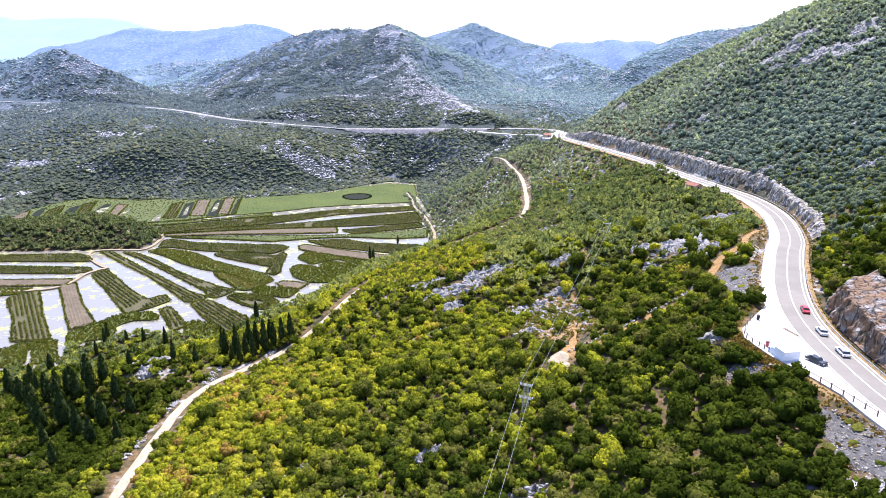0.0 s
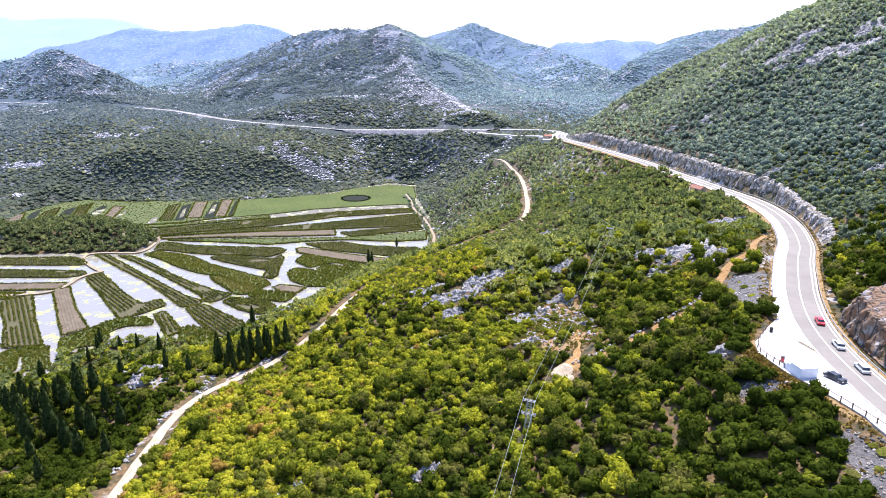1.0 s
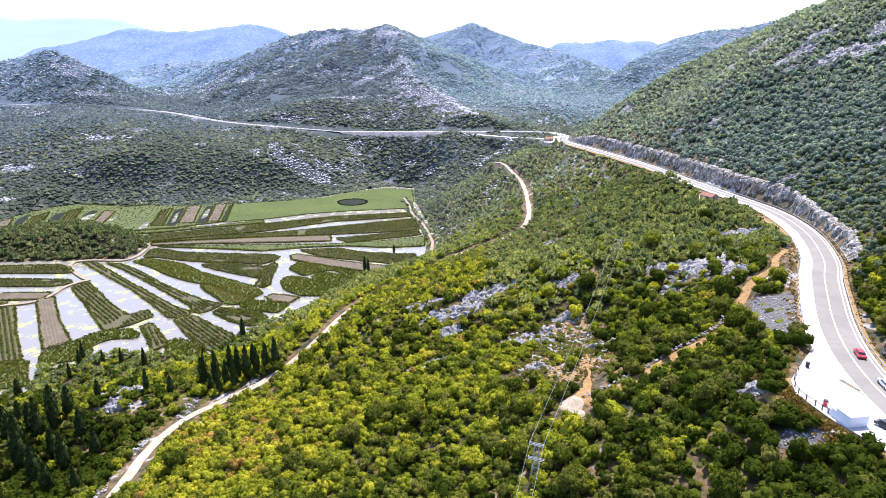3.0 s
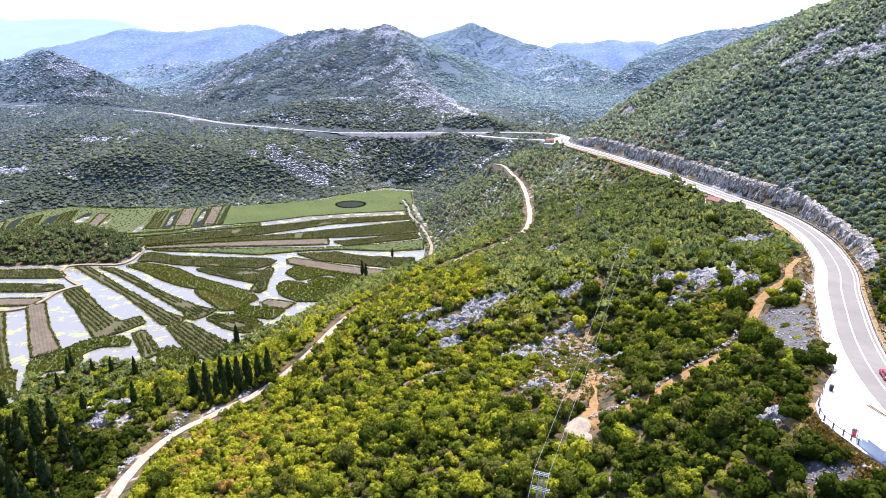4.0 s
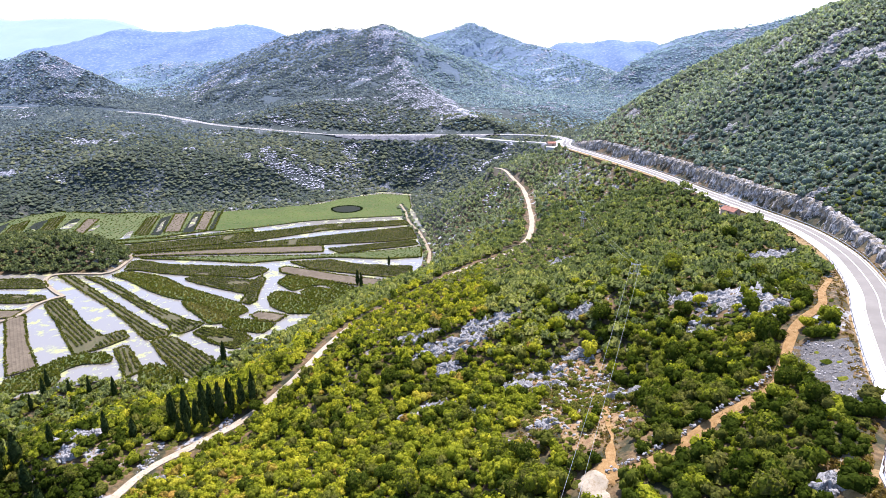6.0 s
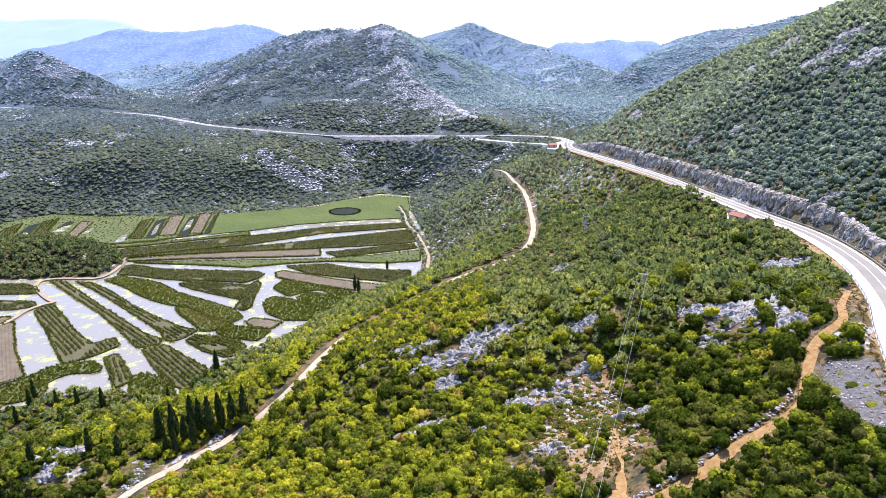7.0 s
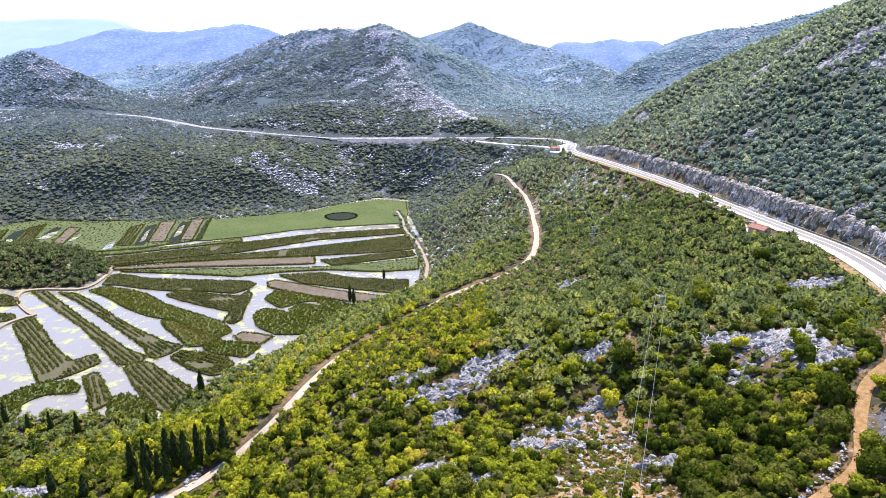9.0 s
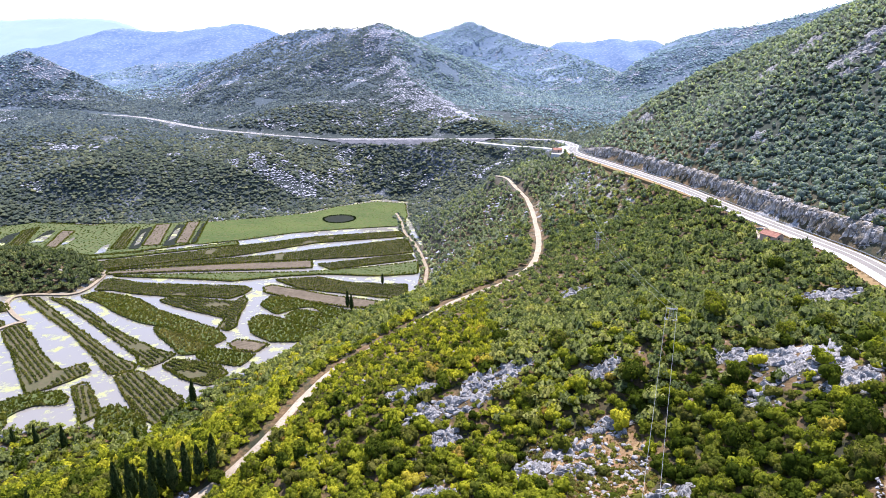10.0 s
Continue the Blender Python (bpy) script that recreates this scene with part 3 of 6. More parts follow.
tagged(ground, "rocky hills and slopes of dry scrub and limestone", "ground", kind="structure")

water = mesh_object("water", [(-560, 200, -0.1), (0, 200, -0.1), (0, 700, -0.1), (-560, 700, -0.1)], [(0, 1, 2, 3)], M_WATER)
tagged(water, "still grey marsh water with patches of yellow algae", "water", kind="structure")


# ---------------------------------------------------------------- roads
def ribbon(name, line, left, right, lift, mat, skirt=0.5):
    """A paved strip along a line, from left to right of it (metres), with a skirt."""
    p = np.array(line)
    d = np.gradient(p[:, :2], axis=0)
    d /= np.linalg.norm(d, axis=1)[:, None]
    nrm = np.stack([-d[:, 1], d[:, 0]], 1)
    left, right = np.broadcast_to(left, len(p)), np.broadcast_to(right, len(p))
    v, f = [], []
    for k in range(len(p)):
        for off, dz in ((left[k], lift - skirt), (left[k], lift), (right[k], lift), (right[k], lift - skirt)):
            v.append((p[k, 0] + nrm[k, 0] * off, p[k, 1] + nrm[k, 1] * off, p[k, 2] + dz))
    for k in range(len(p) - 1):
        for c in range(3):
            a = 4 * k + c
            f.append((a, a + 1, a + 5, a + 4))
    return mesh_object(name, v, f, mat)


road = ribbon("road", ROAD_LINE, 3.4, -3.8, 0.04, M_ASPHALT)
tagged(road, "two-lane sun-bleached asphalt road along the hillside", "road", kind="structure")
ra = to_line(ROAD_LINE[:, 0], ROAD_LINE[:, 1], ROAD_LINE)[3]
verge = ribbon("pavement", ROAD_LINE, np.where(ra < 360, 6.3, np.where(ROAD_LINE[:, 0] < -160, 3.9, 4.8)), -4.2, 0.0, M_APRON)
tagged(verge, "pale gravel shoulders beside the asphalt", "road shoulder", kind="structure")
branch_road = ribbon("road", BRANCH_LINE, 3.5, -3.5, 0.02, M_APRON)
tagged(branch_road, "pale branch road below the junction", "road", kind="structure")
sway = fractal(TRACK_LINE[:, 0], TRACK_LINE[:, 1], 9, 3, 8)
track = ribbon("track", TRACK_LINE, 1.45 + 0.3 * sway, -1.45 + 0.35 * sway[::-1], 0.02, M_TRACK)
tagged(track, "white gravel track along the wooded slope", "track", kind="structure")
for off in (3.15, 0.0, -3.15):
    tagged(ribbon("trim", ROAD_LINE, off + 0.12, off - 0.12, 0.06, M_WHITE), "white painted road line", "road marking", kind="structure")


# ---------------------------------------------------------------- scrub
def icosphere():
    bm = bmesh.new()
    bmesh.ops.create_icosphere(bm, subdivisions=1, radius=1)
    v = np.array([q.co[:] for q in bm.verts])
    f = np.array([[q.index for q in g.verts] for g in bm.faces])
    bm.free()
    return v, f


ICO_V, ICO_F = icosphere()
DOME_F = ICO_F[ICO_V[ICO_F][:, :, 2].mean(1) > -0.45]


def bush_shape(rs, lobes, leaves, leaf, core=0.86, low=False):
    """A crown of radius 1 standing on z = 0: domed lobes heaped up like a cauliflower, and leaf clumps that stand out of them."""
    cs = [np.array([0, 0, 0.6, 0.62])]
    for k in range(lobes - 1):
        a, r = 6.283 * (k + 0.6 * rs.rand()) / max(lobes - 1, 1), 0.38 + 0.3 * rs.rand()
        cs.append(np.array([r * math.cos(a), r * math.sin(a), 0.3 + 0.6 * rs.rand(), 0.34 + 0.2 * rs.rand()]))
    v, f = [], []
    for c in cs:
        cv, cf = (OCT_V, OCT_F) if low else (ICO_V, DOME_F)
        jig = 1 + 0.24 * (rs.rand(len(cv), 1) - 0.5)
        f.append(cf + sum(len(q) for q in v))
        v.append(cv * jig * c[3] * core + c[:3])
    w = np.array([c[3] ** 2 for c in cs])
    for k in range(leaves):
        c = cs[rs.choice(len(cs), p=w / w.sum())]
        d = rs.randn(3)
        d[2] += 0.45
        d /= np.linalg.norm(d)
        if d[2] < -0.2:
            d[2] *= -1
        pos = c[:3] + d * c[3] * (0.84 + 0.3 * rs.rand())
        nn = d + 0.5 * rs.randn(3)
        nn /= np.linalg.norm(nn)
        t = np.cross(nn, rs.randn(3))
        t /= np.linalg.norm(t)
        b = np.cross(nn, t)
        s = leaf * (0.55 + 0.9 * rs.rand())
        n0 = sum(len(q) for q in v)
        v.append(np.array([pos + t * s, pos - t * 0.5 * s + b * s * 0.87, pos - t * 0.5 * s - b * s * 0.87]))
        f.append(np.array([[n0, n0 + 1, n0 + 2]]))
    return np.vstack(v), np.vstack(f)


OCT_V = np.array([[1, 0, 0], [0, 1, 0], [-1, 0, 0], [0, -1, 0], [0, 0, 1], [0, 0, -1]], float)
OCT_F = np.array([[0, 1, 4], [1, 2, 4], [2, 3, 4], [3, 0, 4]])


def dome_shape(rs):
    """A low uneven crown, for scrub far off."""
    a = np.arange(6) * 1.047 + 0.5 * rs.rand(6)
    r = 0.8 + 0.45 * rs.rand(6)
    v = np.vstack([np.stack([r * np.cos(a), r * np.sin(a), 0.1 + 0.3 * rs.rand(6)], 1), [[0.35 * rs.randn(), 0.2 * rs.randn(), 0.95]]])
    return v, np.array([[k, (k + 1) % 6, 6] for k in range(6)])


RS = np.random.RandomState(4)
SHAPES_A = [bush_shape(RS, 5, 84, 0.132, 0.93) for _ in range(14)]
SHAPES_M = [bush_shape(RS, 5, 50, 0.18, 1.0, True) for _ in range(10)]
SHAPES_B = [bush_shape(RS, 4, 30, 0.25, 1.05, True) for _ in range(8)]
SHAPES_C = [bush_shape(RS, 2, 8, 0.42, 1.2, True) for _ in range(8)]
SHAPES_F = [bush_shape(RS, 3, 12, 0.22, 1.05) for _ in range(10)]
SHAPES_E = [dome_shape(RS) for _ in range(10)]


def scatter(name, x, y, z, size, tall, tone, shapes, mat, label, category):
    """One mesh of many plants."""
    pick = RS.randint(0, len(shapes), len(x))
    turn = RS.rand(len(x)) * 6.283
    vs, fs, ts, base = [], [], [], 0
    for s, (sv, sf) in enumerate(shapes):
        m = np.where(pick == s)[0]
        if not len(m):
            continue
        c, q = np.cos(turn[m])[:, None], np.sin(turn[m])[:, None]
        r = size[m][:, None]
        vx = (sv[None, :, 0] * c - sv[None, :, 1] * q) * r + x[m][:, None]
        vy = (sv[None, :, 0] * q + sv[None, :, 1] * c) * r + y[m][:, None]
        vz = sv[None, :, 2] * r * tall[m][:, None] + z[m][:, None]
        vs.append(np.stack([vx, vy, vz], -1).reshape(-1, 3))
        fs.append((sf[None] + (np.arange(len(m)) * len(sv))[:, None, None] + base).reshape(-1, 3))
        ts.append(np.repeat(tone[m], len(sf)))
        base += len(m) * len(sv)
    ob = big_mesh(name, np.vstack(vs), np.vstack(fs), mat, np.concatenate(ts))
    return tagged(ob, label, category, kind="stuff")


def spots(x0, x1, y0, y1, gap, r0, r1):
    """Uneven places on the ground in a ring round the flight path, within its view."""
    gx, gy = np.meshgrid(np.arange(x0, x1, gap), np.arange(y0, y1, gap))
    gx, gy = gx.ravel(), gy.ravel()
    gx = gx + (RS.rand(len(gx)) - 0.5) * gap * 0.95
    gy = gy + (RS.rand(len(gy)) - 0.5) * gap * 0.95
    r = np.hypot(gx, gy - 30)
    r = r * (1 + 0.13 * (RS.rand(len(gx)) - 0.5) * 2)
    m = (r >= r0) & (r < r1) & (gx > -np.minimum(30 + 0.87 * np.maximum(gy, 50), 60 + 0.78 * np.maximum(gy, 50))) & (gx < 32 + 0.75 * np.maximum(gy, 50)) & (gy > y0)
    return gx[m], gy[m]


# outcrops of bare rock: centre, half sizes, number of blocks
OUTCROPS = [(-13, 230, 7, 4, 30), (-4, 221, 10, 4.5, 40), (7, 227, 6, 6, 36), (16, 231, 6, 3.5, 24), (-3, 211, 5, 3, 16), (76, 199, 10, 7, 50), (72, 207, 5, 4, 18), (79, 189, 6, 5, 22), (64, 193, 4, 3, 12), (65, 211, 4, 3, 12), (104, 239, 10, 5, 44), (43, 290, 6, 4, 22),
            (37, 219, 5, 3.5, 16), (17, 193, 4, 5, 22), (26, 198, 6, 3.5, 24), (36, 203, 5, 3, 16), (26, 190, 4, 3, 14), (-5, 193, 4.5, 3, 14), (-13, 189, 3.5, 2.5, 10), (4, 182, 4, 3.5, 14), (41, 176, 4, 3, 12), (53.5, 119, 3.2, 2.4, 12), (20, 163, 3.5, 2.5, 10)]
OUTCROPS_LOW = [(-121, 205, 6, 5, 30), (-114, 206, 5, 4, 22), (-115, 196, 4.5, 3, 14), (-129, 212, 4, 3, 12), (-7, 115, 3.5, 2, 12), (-36, 120, 2.5, 2, 8), (-59, 166, 3, 2, 8), (-78, 184, 3, 2, 10), (12, 92, 5, 2.5, 16), (-84, 186, 2.5, 2, 8)]
OUTCROPS_HIGH = [(218, 394, 14, 7, 50), (232, 386, 10, 6, 34), (162, 245, 5, 3.5, 12), (141, 282, 5, 3, 10), (137, 411, 4, 3, 10), (206, 416, 13, 7, 50), (220, 423, 9, 5, 30), (196, 404, 5, 3, 16), (203, 456, 9, 6, 24), (244, 400, 10, 6, 26), (182, 456, 6, 5, 14), (151, 393, 4, 3, 8), (170, 430, 5, 3, 12), (176, 289, 4, 3, 8), (132, 516, 6, 9, 24)]
SCREES = [(76, 157, 6.5, 11, 220), (71, 143, 4, 7, 100), (54.5, 103.5, 4.5, 3, 90), (60, 77.5, 4.2, 11, 260)]
# bare white slopes of the hills across the marsh
ROCKY = [(-195, 690, 46, 26), (-160, 672, 26, 12), (-424, 706, 52, 10), (-375, 694, 20, 8), (-462, 637, 40, 9), (-398, 628, 14, 6), (-440, 575, 22, 6), (-291, 696, 11, 6), (-260, 735, 15, 8)]
CLEARINGS = [(103, 201, 4, 5, 0.1), (28, 194, 16, 11, 0.06), (33, 177, 12, 11, 0.1), (26, 160, 15, 13, 0.12), (25.5, 136, 4.5, 6.5, 0.05), (31, 148, 4.5, 9, 0.1)] + [(x, y, rx, ry, 0.16) for x, y, rx, ry, _ in OUTCROPS + OUTCROPS_HIGH] + [(56.3, 117, 4.5, 6, 0.1), (62.5, 93, 1.6, 4, 0.3)] + [(x, y, rx, ry, 0.15) for x, y, rx, ry, _ in OUTCROPS_LOW] + [(x, y, rx * 1.1, ry * 1.1, 0.03) for x, y, rx, ry, _ in SCREES]


SPUR_ROCKS = np.array(MAIN_SPUR, float)
CRAGS = [(-190, 885, 55, 24), (-120, 815, 45, 12), (-55, 880, 45, 34), (-672, 1092, 60, 36), (-640, 1070, 40, 24), (-590, 1010, 40, 20), (-440, 1120, 40, 30), (-300, 990, 50, 20), (-230, 1215, 60, 30), (-650, 1570, 90, 22), (-218, 797, 26, 10)]


def rockiness(x, y):
    """How bare the far slopes are: over about 0.7 the limestone shows."""
    n = 0.45 * fractal(x, y, 70, 3, 77) + 0.75 * fractal(x, y, 13, 3, 78) + 0.14 * step(780, 880, y)
    for cx, cy, rx, ry in ROCKY + CRAGS:
        n = n + (1.1 if cy < 760 else 0.75) * np.clip(1.25 - ((x - cx) / rx) ** 2 - ((y - cy) / ry) ** 2, 0, 1) * (1 + 0.7 * value_noise(x, y, 9, 79))
    d = to_line(x, y, SPUR_ROCKS, 80)[0]
    return n + 0.9 * np.clip(1.15 - d / 34, 0, 1) * (1 + 0.8 * value_noise(x, y, 12, 80))


def wooded(x, y, keep=0.0):
    """Where plants may stand, and the ground there."""
    z = ground_height(x, y)
    d1, _, side, _ = to_line(x, y, ROAD_LINE, 40)
    d2, d3 = to_line(x, y, TRACK_LINE, 40)[0], to_line(x, y, BRANCH_LINE, 40)[0]
    ok = (z > 0.3) & (d1 > np.where((side < 0) & (x > 40), np.where(((y > 80) & (y < 136)) | ((y > 196) & (y < 560)), np.where(y < 136, 16.5, 10.2), 7.5), np.where((y > 140) & (y < 340), 10.0, np.where((y > 700) & (x < 60), 12.5, np.where((y > 300) & (y < 520), 8.8, 7.4))))) & (d2 > np.where(y < 350, 4.7, 3.7)) & (d3 > 7)
    ok &= (to_line(x, y, FOOT_LINE, 20)[0] > 1.9 + 0.9 * RS.rand(len(x))) & (to_line(x, y, SIDE_LINE, 20)[0] > 1.9 + RS.rand(len(x))) & (to_line(x, y, RIM_LINE, 20)[0] > 2.2)
    ok &= inside_by(x, y, LAYBY) < -2.0
    ok &= (y > 1e9) | ~((np.hypot(x - 112, y - 288) < 7) | (np.hypot(x - 84, y - 560) < 12))
    for cx, cy, rx, ry, share in CLEARINGS:
        ok &= (((x - cx) / rx) ** 2 + ((y - cy) / ry) ** 2 > 1) | (RS.rand(len(x)) < share + keep)
    return ok, z


def plant_ring(name, gap, r0, r1, lo, hi, shapes, mat, label, thin, bank=0, x0=-1500, x1=900, y0=40, y1=1900):
    x, y = spots(max(x0, -r1), min(x1, r1), y0, min(y1, r1 + 60), gap, r0, r1)
    ok, z = wooded(x, y, 0.14 if name == "undergrowth" else 0.0)
    n = fractal(x, y, 45, 3, 21) + 0.35 * fractal(x, y, 9, 2, 33)
    ok &= n > thin + 0.35 * RS.rand(len(x)) - 0.2
    if r1 > 600 and bank != 2:
        ok &= rockiness(x, y) < 0.72 + 0.6 * RS.rand(len(x))
    # the bluer haze-tinted copy takes over east of the spur
    if (r0, r1) == (800, 1260):
        east = x - np.interp(y, [800, 1200], [10, -120]) + 28 * RS.randn(len(x))
        ok &= (east < 0) if x1 == 150 else (east >= 0)
    on_mound = inside_by(x, y, MOUND) > 0
    ok &= on_mound if bank == 2 else ~on_mound
    if bank in (-1, 1):
        road_x = np.interp(y, [q[1] for q in ROAD[:26]], [q[0] for q in ROAD[:26]])
        ok &= (x > road_x) if bank > 0 else (x <= road_x)
    x, y, z, n = x[ok], y[ok], z[ok], n[ok]
    size = lo + (hi - lo) * RS.rand(len(x)) ** 2.0
    d_track, _, s_track, _ = to_line(x, y, TRACK_LINE, 60)
    size = np.where((d_track < 40) & (s_track < 0) & (y > 235) & (y < 350), np.minimum(size, 1.35), size)
    # tone drops by zone: darker trees, and shade put into the leaf colour
    tone = np.clip(0.45 - 0.1 * step(230, 390, np.hypot(x, y - 30)) * (r1 < 400) * (bank <= 0) + 0.21 * RS.randn(len(x)) + 0.16 * fractal(x, y, 50, 2, 41) - 0.30 * step(135, 80, np.hypot(x, y - 30)) * step(-60, 10, x) - 0.32 * step(5, 60, x) * (y < 420) - 0.28 * step(-85, -105, x) * (y < 300) - 0.2 * step(-80, -105, x) * (y < 190), 0, 1)
    if name == "undergrowth":
        tone = 0.05 + 0.24 * RS.rand(len(x))
    return scatter(name, x, y, z - 0.15, size, (0.85 + 0.5 * RS.rand(len(x))) if r1 < 700 else (0.55 + 0.95 * RS.rand(len(x))), tone, shapes, mat, label, "shrubs"), len(x)


# farther rings take leaf colours with more haze mixed in
for args in (("shrubs", 2.6, 0, 120, 1.3, 2.6, SHAPES_C, M_LEAF, "green maquis shrubs on the slope below", -1.4, 0, -200, 200, -50, 60),
             ("shrubs", 2.43, 0, 190, 1.2, 2.8, SHAPES_A, M_LEAF, "dense olive-green maquis shrubs on the slope", -1.4, 0, -400, 400, 60),
             ("shrubs", 2.55, 190, 275, 1.25, 2.9, SHAPES_M, M_LEAF, "dense yellow-green maquis shrubs on the hillside", -1.2, -1, -1500, 12),
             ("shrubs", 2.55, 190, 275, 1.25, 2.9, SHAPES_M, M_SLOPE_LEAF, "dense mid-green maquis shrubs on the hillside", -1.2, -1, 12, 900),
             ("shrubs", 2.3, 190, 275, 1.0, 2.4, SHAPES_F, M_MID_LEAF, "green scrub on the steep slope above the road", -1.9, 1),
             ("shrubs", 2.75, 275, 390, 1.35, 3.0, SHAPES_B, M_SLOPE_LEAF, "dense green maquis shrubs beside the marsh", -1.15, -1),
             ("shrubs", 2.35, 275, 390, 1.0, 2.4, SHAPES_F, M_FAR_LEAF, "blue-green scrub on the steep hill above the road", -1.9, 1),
             ("trees", 3.4, 390, 800, 1.9, 3.6, SHAPES_B, M_WOODLAND, "dark dense trees on the knoll in the marsh", -2.0, 2),
             ("undergrowth", 1.9, 0, 280, 0.55, 1.35, SHAPES_E, M_LEAF, "low grey-green undergrowth between the shrubs", -2.0),
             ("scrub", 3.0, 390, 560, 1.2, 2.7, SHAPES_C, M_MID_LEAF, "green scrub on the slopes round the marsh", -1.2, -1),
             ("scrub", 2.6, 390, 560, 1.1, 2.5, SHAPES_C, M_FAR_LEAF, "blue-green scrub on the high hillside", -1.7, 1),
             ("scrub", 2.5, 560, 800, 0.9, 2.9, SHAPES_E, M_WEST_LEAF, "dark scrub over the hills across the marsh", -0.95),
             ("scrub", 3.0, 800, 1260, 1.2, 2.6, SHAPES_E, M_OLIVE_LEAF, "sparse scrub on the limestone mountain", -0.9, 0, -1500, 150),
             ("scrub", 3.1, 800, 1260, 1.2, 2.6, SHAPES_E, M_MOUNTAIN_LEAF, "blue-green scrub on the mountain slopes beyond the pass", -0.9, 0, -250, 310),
             ("scrub", 3.4, 800, 1260, 1.2, 2.4, SHAPES_E, M_HAZE_BLUE_LEAF, "pale blue-green scrub on the eastern ridge", -0.9, 0, 310, 900),
             ("scrub", 5.0, 1260, 1800, 1.2, 2.8, SHAPES_E, M_HAZE_BLUE_LEAF, "blue-green scrub on the farther mountain", -0.7, 0, -140, 900),
             ("scrub", 5.2, 1260, 1800, 1.3, 2.8, SHAPES_E, M_HAZE_BLUE_LEAF, "blue-green scrub on the farther mountain", -0.5, 0, -1500, -480)):
    ob, count = plant_ring(*args)
    print(ob.name, count, len(ob.data.polygons))


# ---------------------------------------------------------------- limestone on the far slopes
ROCK_SHAPES = []
for _ in range(8):
    v = OCT_V * (0.6 + 0.7 * RS.rand(6, 1)) * (1.2, 0.9, 0.6)
    ROCK_SHAPES.append((v, OCT_F))
for gap, r0, r1, lo, hi, lim, label in ((2.4, 400, 800, 0.7, 2.0, 0.60, "grey limestone rocks on the hills across the marsh"), (2.9, 800, 1300, 0.8, 2.1, 0.55, "grey limestone rocks on the mountain slopes"), (5.0, 1300, 1800, 1.2, 3.0, 0.55, "pale rocks on the farther mountain")):
    x, y = spots(-r1, min(900, r1), 40, r1 + 60, gap, r0, r1)
    ok, z = wooded(x, y, 1.0)
    ok &= (rockiness(x, y) > lim + 0.3 * RS.rand(len(x))) & ((x < 90) | (y > 640)) & (inside_by(x, y, MOUND) < 0)
    x, y, z = x[ok], y[ok], z[ok]
    scatter("rocks", x, y, z + 0.2, lo + (hi - lo) * RS.rand(len(x)) ** 2, np.ones(len(x)), np.zeros(len(x)), ROCK_SHAPES, M_FAR_ROCK, label, "rocks")
    print("rocks", len(x))

# ---------------------------------------------------------------- far ranges
def range_mesh(name, crest, slope, mat, label, seed):
    """A mountain range behind the valley: its crest, and flanks with gullies."""
    first, last = np.array(crest[0], float), np.array(crest[-1], float)
    line = smooth_line([(first[0] - 150, first[1], 45)] + list(crest) + [(last[0] + 150, last[1], 45)], 9.0)
    v, f, rows = [], [], 14
    for r in range(rows + 1):
        d = (r / rows) ** 1.2 * (line[:, 2] - 40) / slope
        n = fractal(line[:, 0] + 13.0 * r, line[:, 1] + d, 140, 4, seed)
        x = line[:, 0]
        z = line[:, 2] - slope * d + n * np.minimum(d * 0.05, 7) + (2.2 * value_noise(line[:, 0] * 3.1, line[:, 1], 30, seed) if r < 2 else 0)
        v.append(np.stack([x, line[:, 1] - d, z], 1))
    n = len(line)
    back = v[0].copy()
    back[:, 1] += 300
    back[:, 2] = 20
    v = np.vstack([back] + v)
    i, j = np.meshgrid(np.arange(rows + 1), np.arange(n - 1), indexing="ij")
    q = np.stack([i * n + j, (i + 1) * n + j, (i + 1) * n + j + 1, i * n + j + 1], -1).reshape(-1, 4)
    return tagged(big_mesh(name, v, q, mat, smooth=True), label, "distant hills", kind="structure")


# blue and pale tones here are painted haze, not rock colour
range_mesh("backdrop", BLUE_RIDGE, 0.3, M_HAZE_HILL, "hill range beyond the valley, painted haze blue", 51)
range_mesh("backdrop", SADDLE_HILL, 0.25, M_HAZE_HILL, "hill seen through the gap, painted haze blue", 61)
range_mesh("backdrop", HAZY_RANGE, 0.25, M_HAZE_RANGE, "mountain range on the horizon, painted pale as in haze", 71)

# ---------------------------------------------------------------- paths and lay-by
tagged(ribbon("path", FOOT_LINE, 0.85 + 0.5 * fractal(FOOT_LINE[:, 0], FOOT_LINE[:, 1], 14, 2, 3), -0.85 + 0.5 * fractal(FOOT_LINE[:, 0], FOOT_LINE[:, 1], 14, 2, 4), 0.0, M_DIRT), "ochre earth footpath through the shrubs", "path", kind="structure")
tagged(ribbon("path", SIDE_LINE, 0.6 + 0.8 * fractal(SIDE_LINE[:, 0], SIDE_LINE[:, 1], 4, 2, 3), -0.6 + 0.8 * fractal(SIDE_LINE[:, 0], SIDE_LINE[:, 1], 4, 2, 4), 0.02, M_DIRT), "bare ochre earth strip", "path", kind="structure")
tagged(ribbon("path", RIM_LINE, 1.15, -1.15, 0.03, M_PATH), "pale dirt track along the marsh edge", "path", kind="structure")
tagged(ribbon("path", smooth_line([(x, y, 0.8) for x, y in MARSH_PATH], 3.0), 1.25, -1.25, 0.0, M_PATH, 2.0), "pale dirt causeway between the fields", "path", kind="structure")


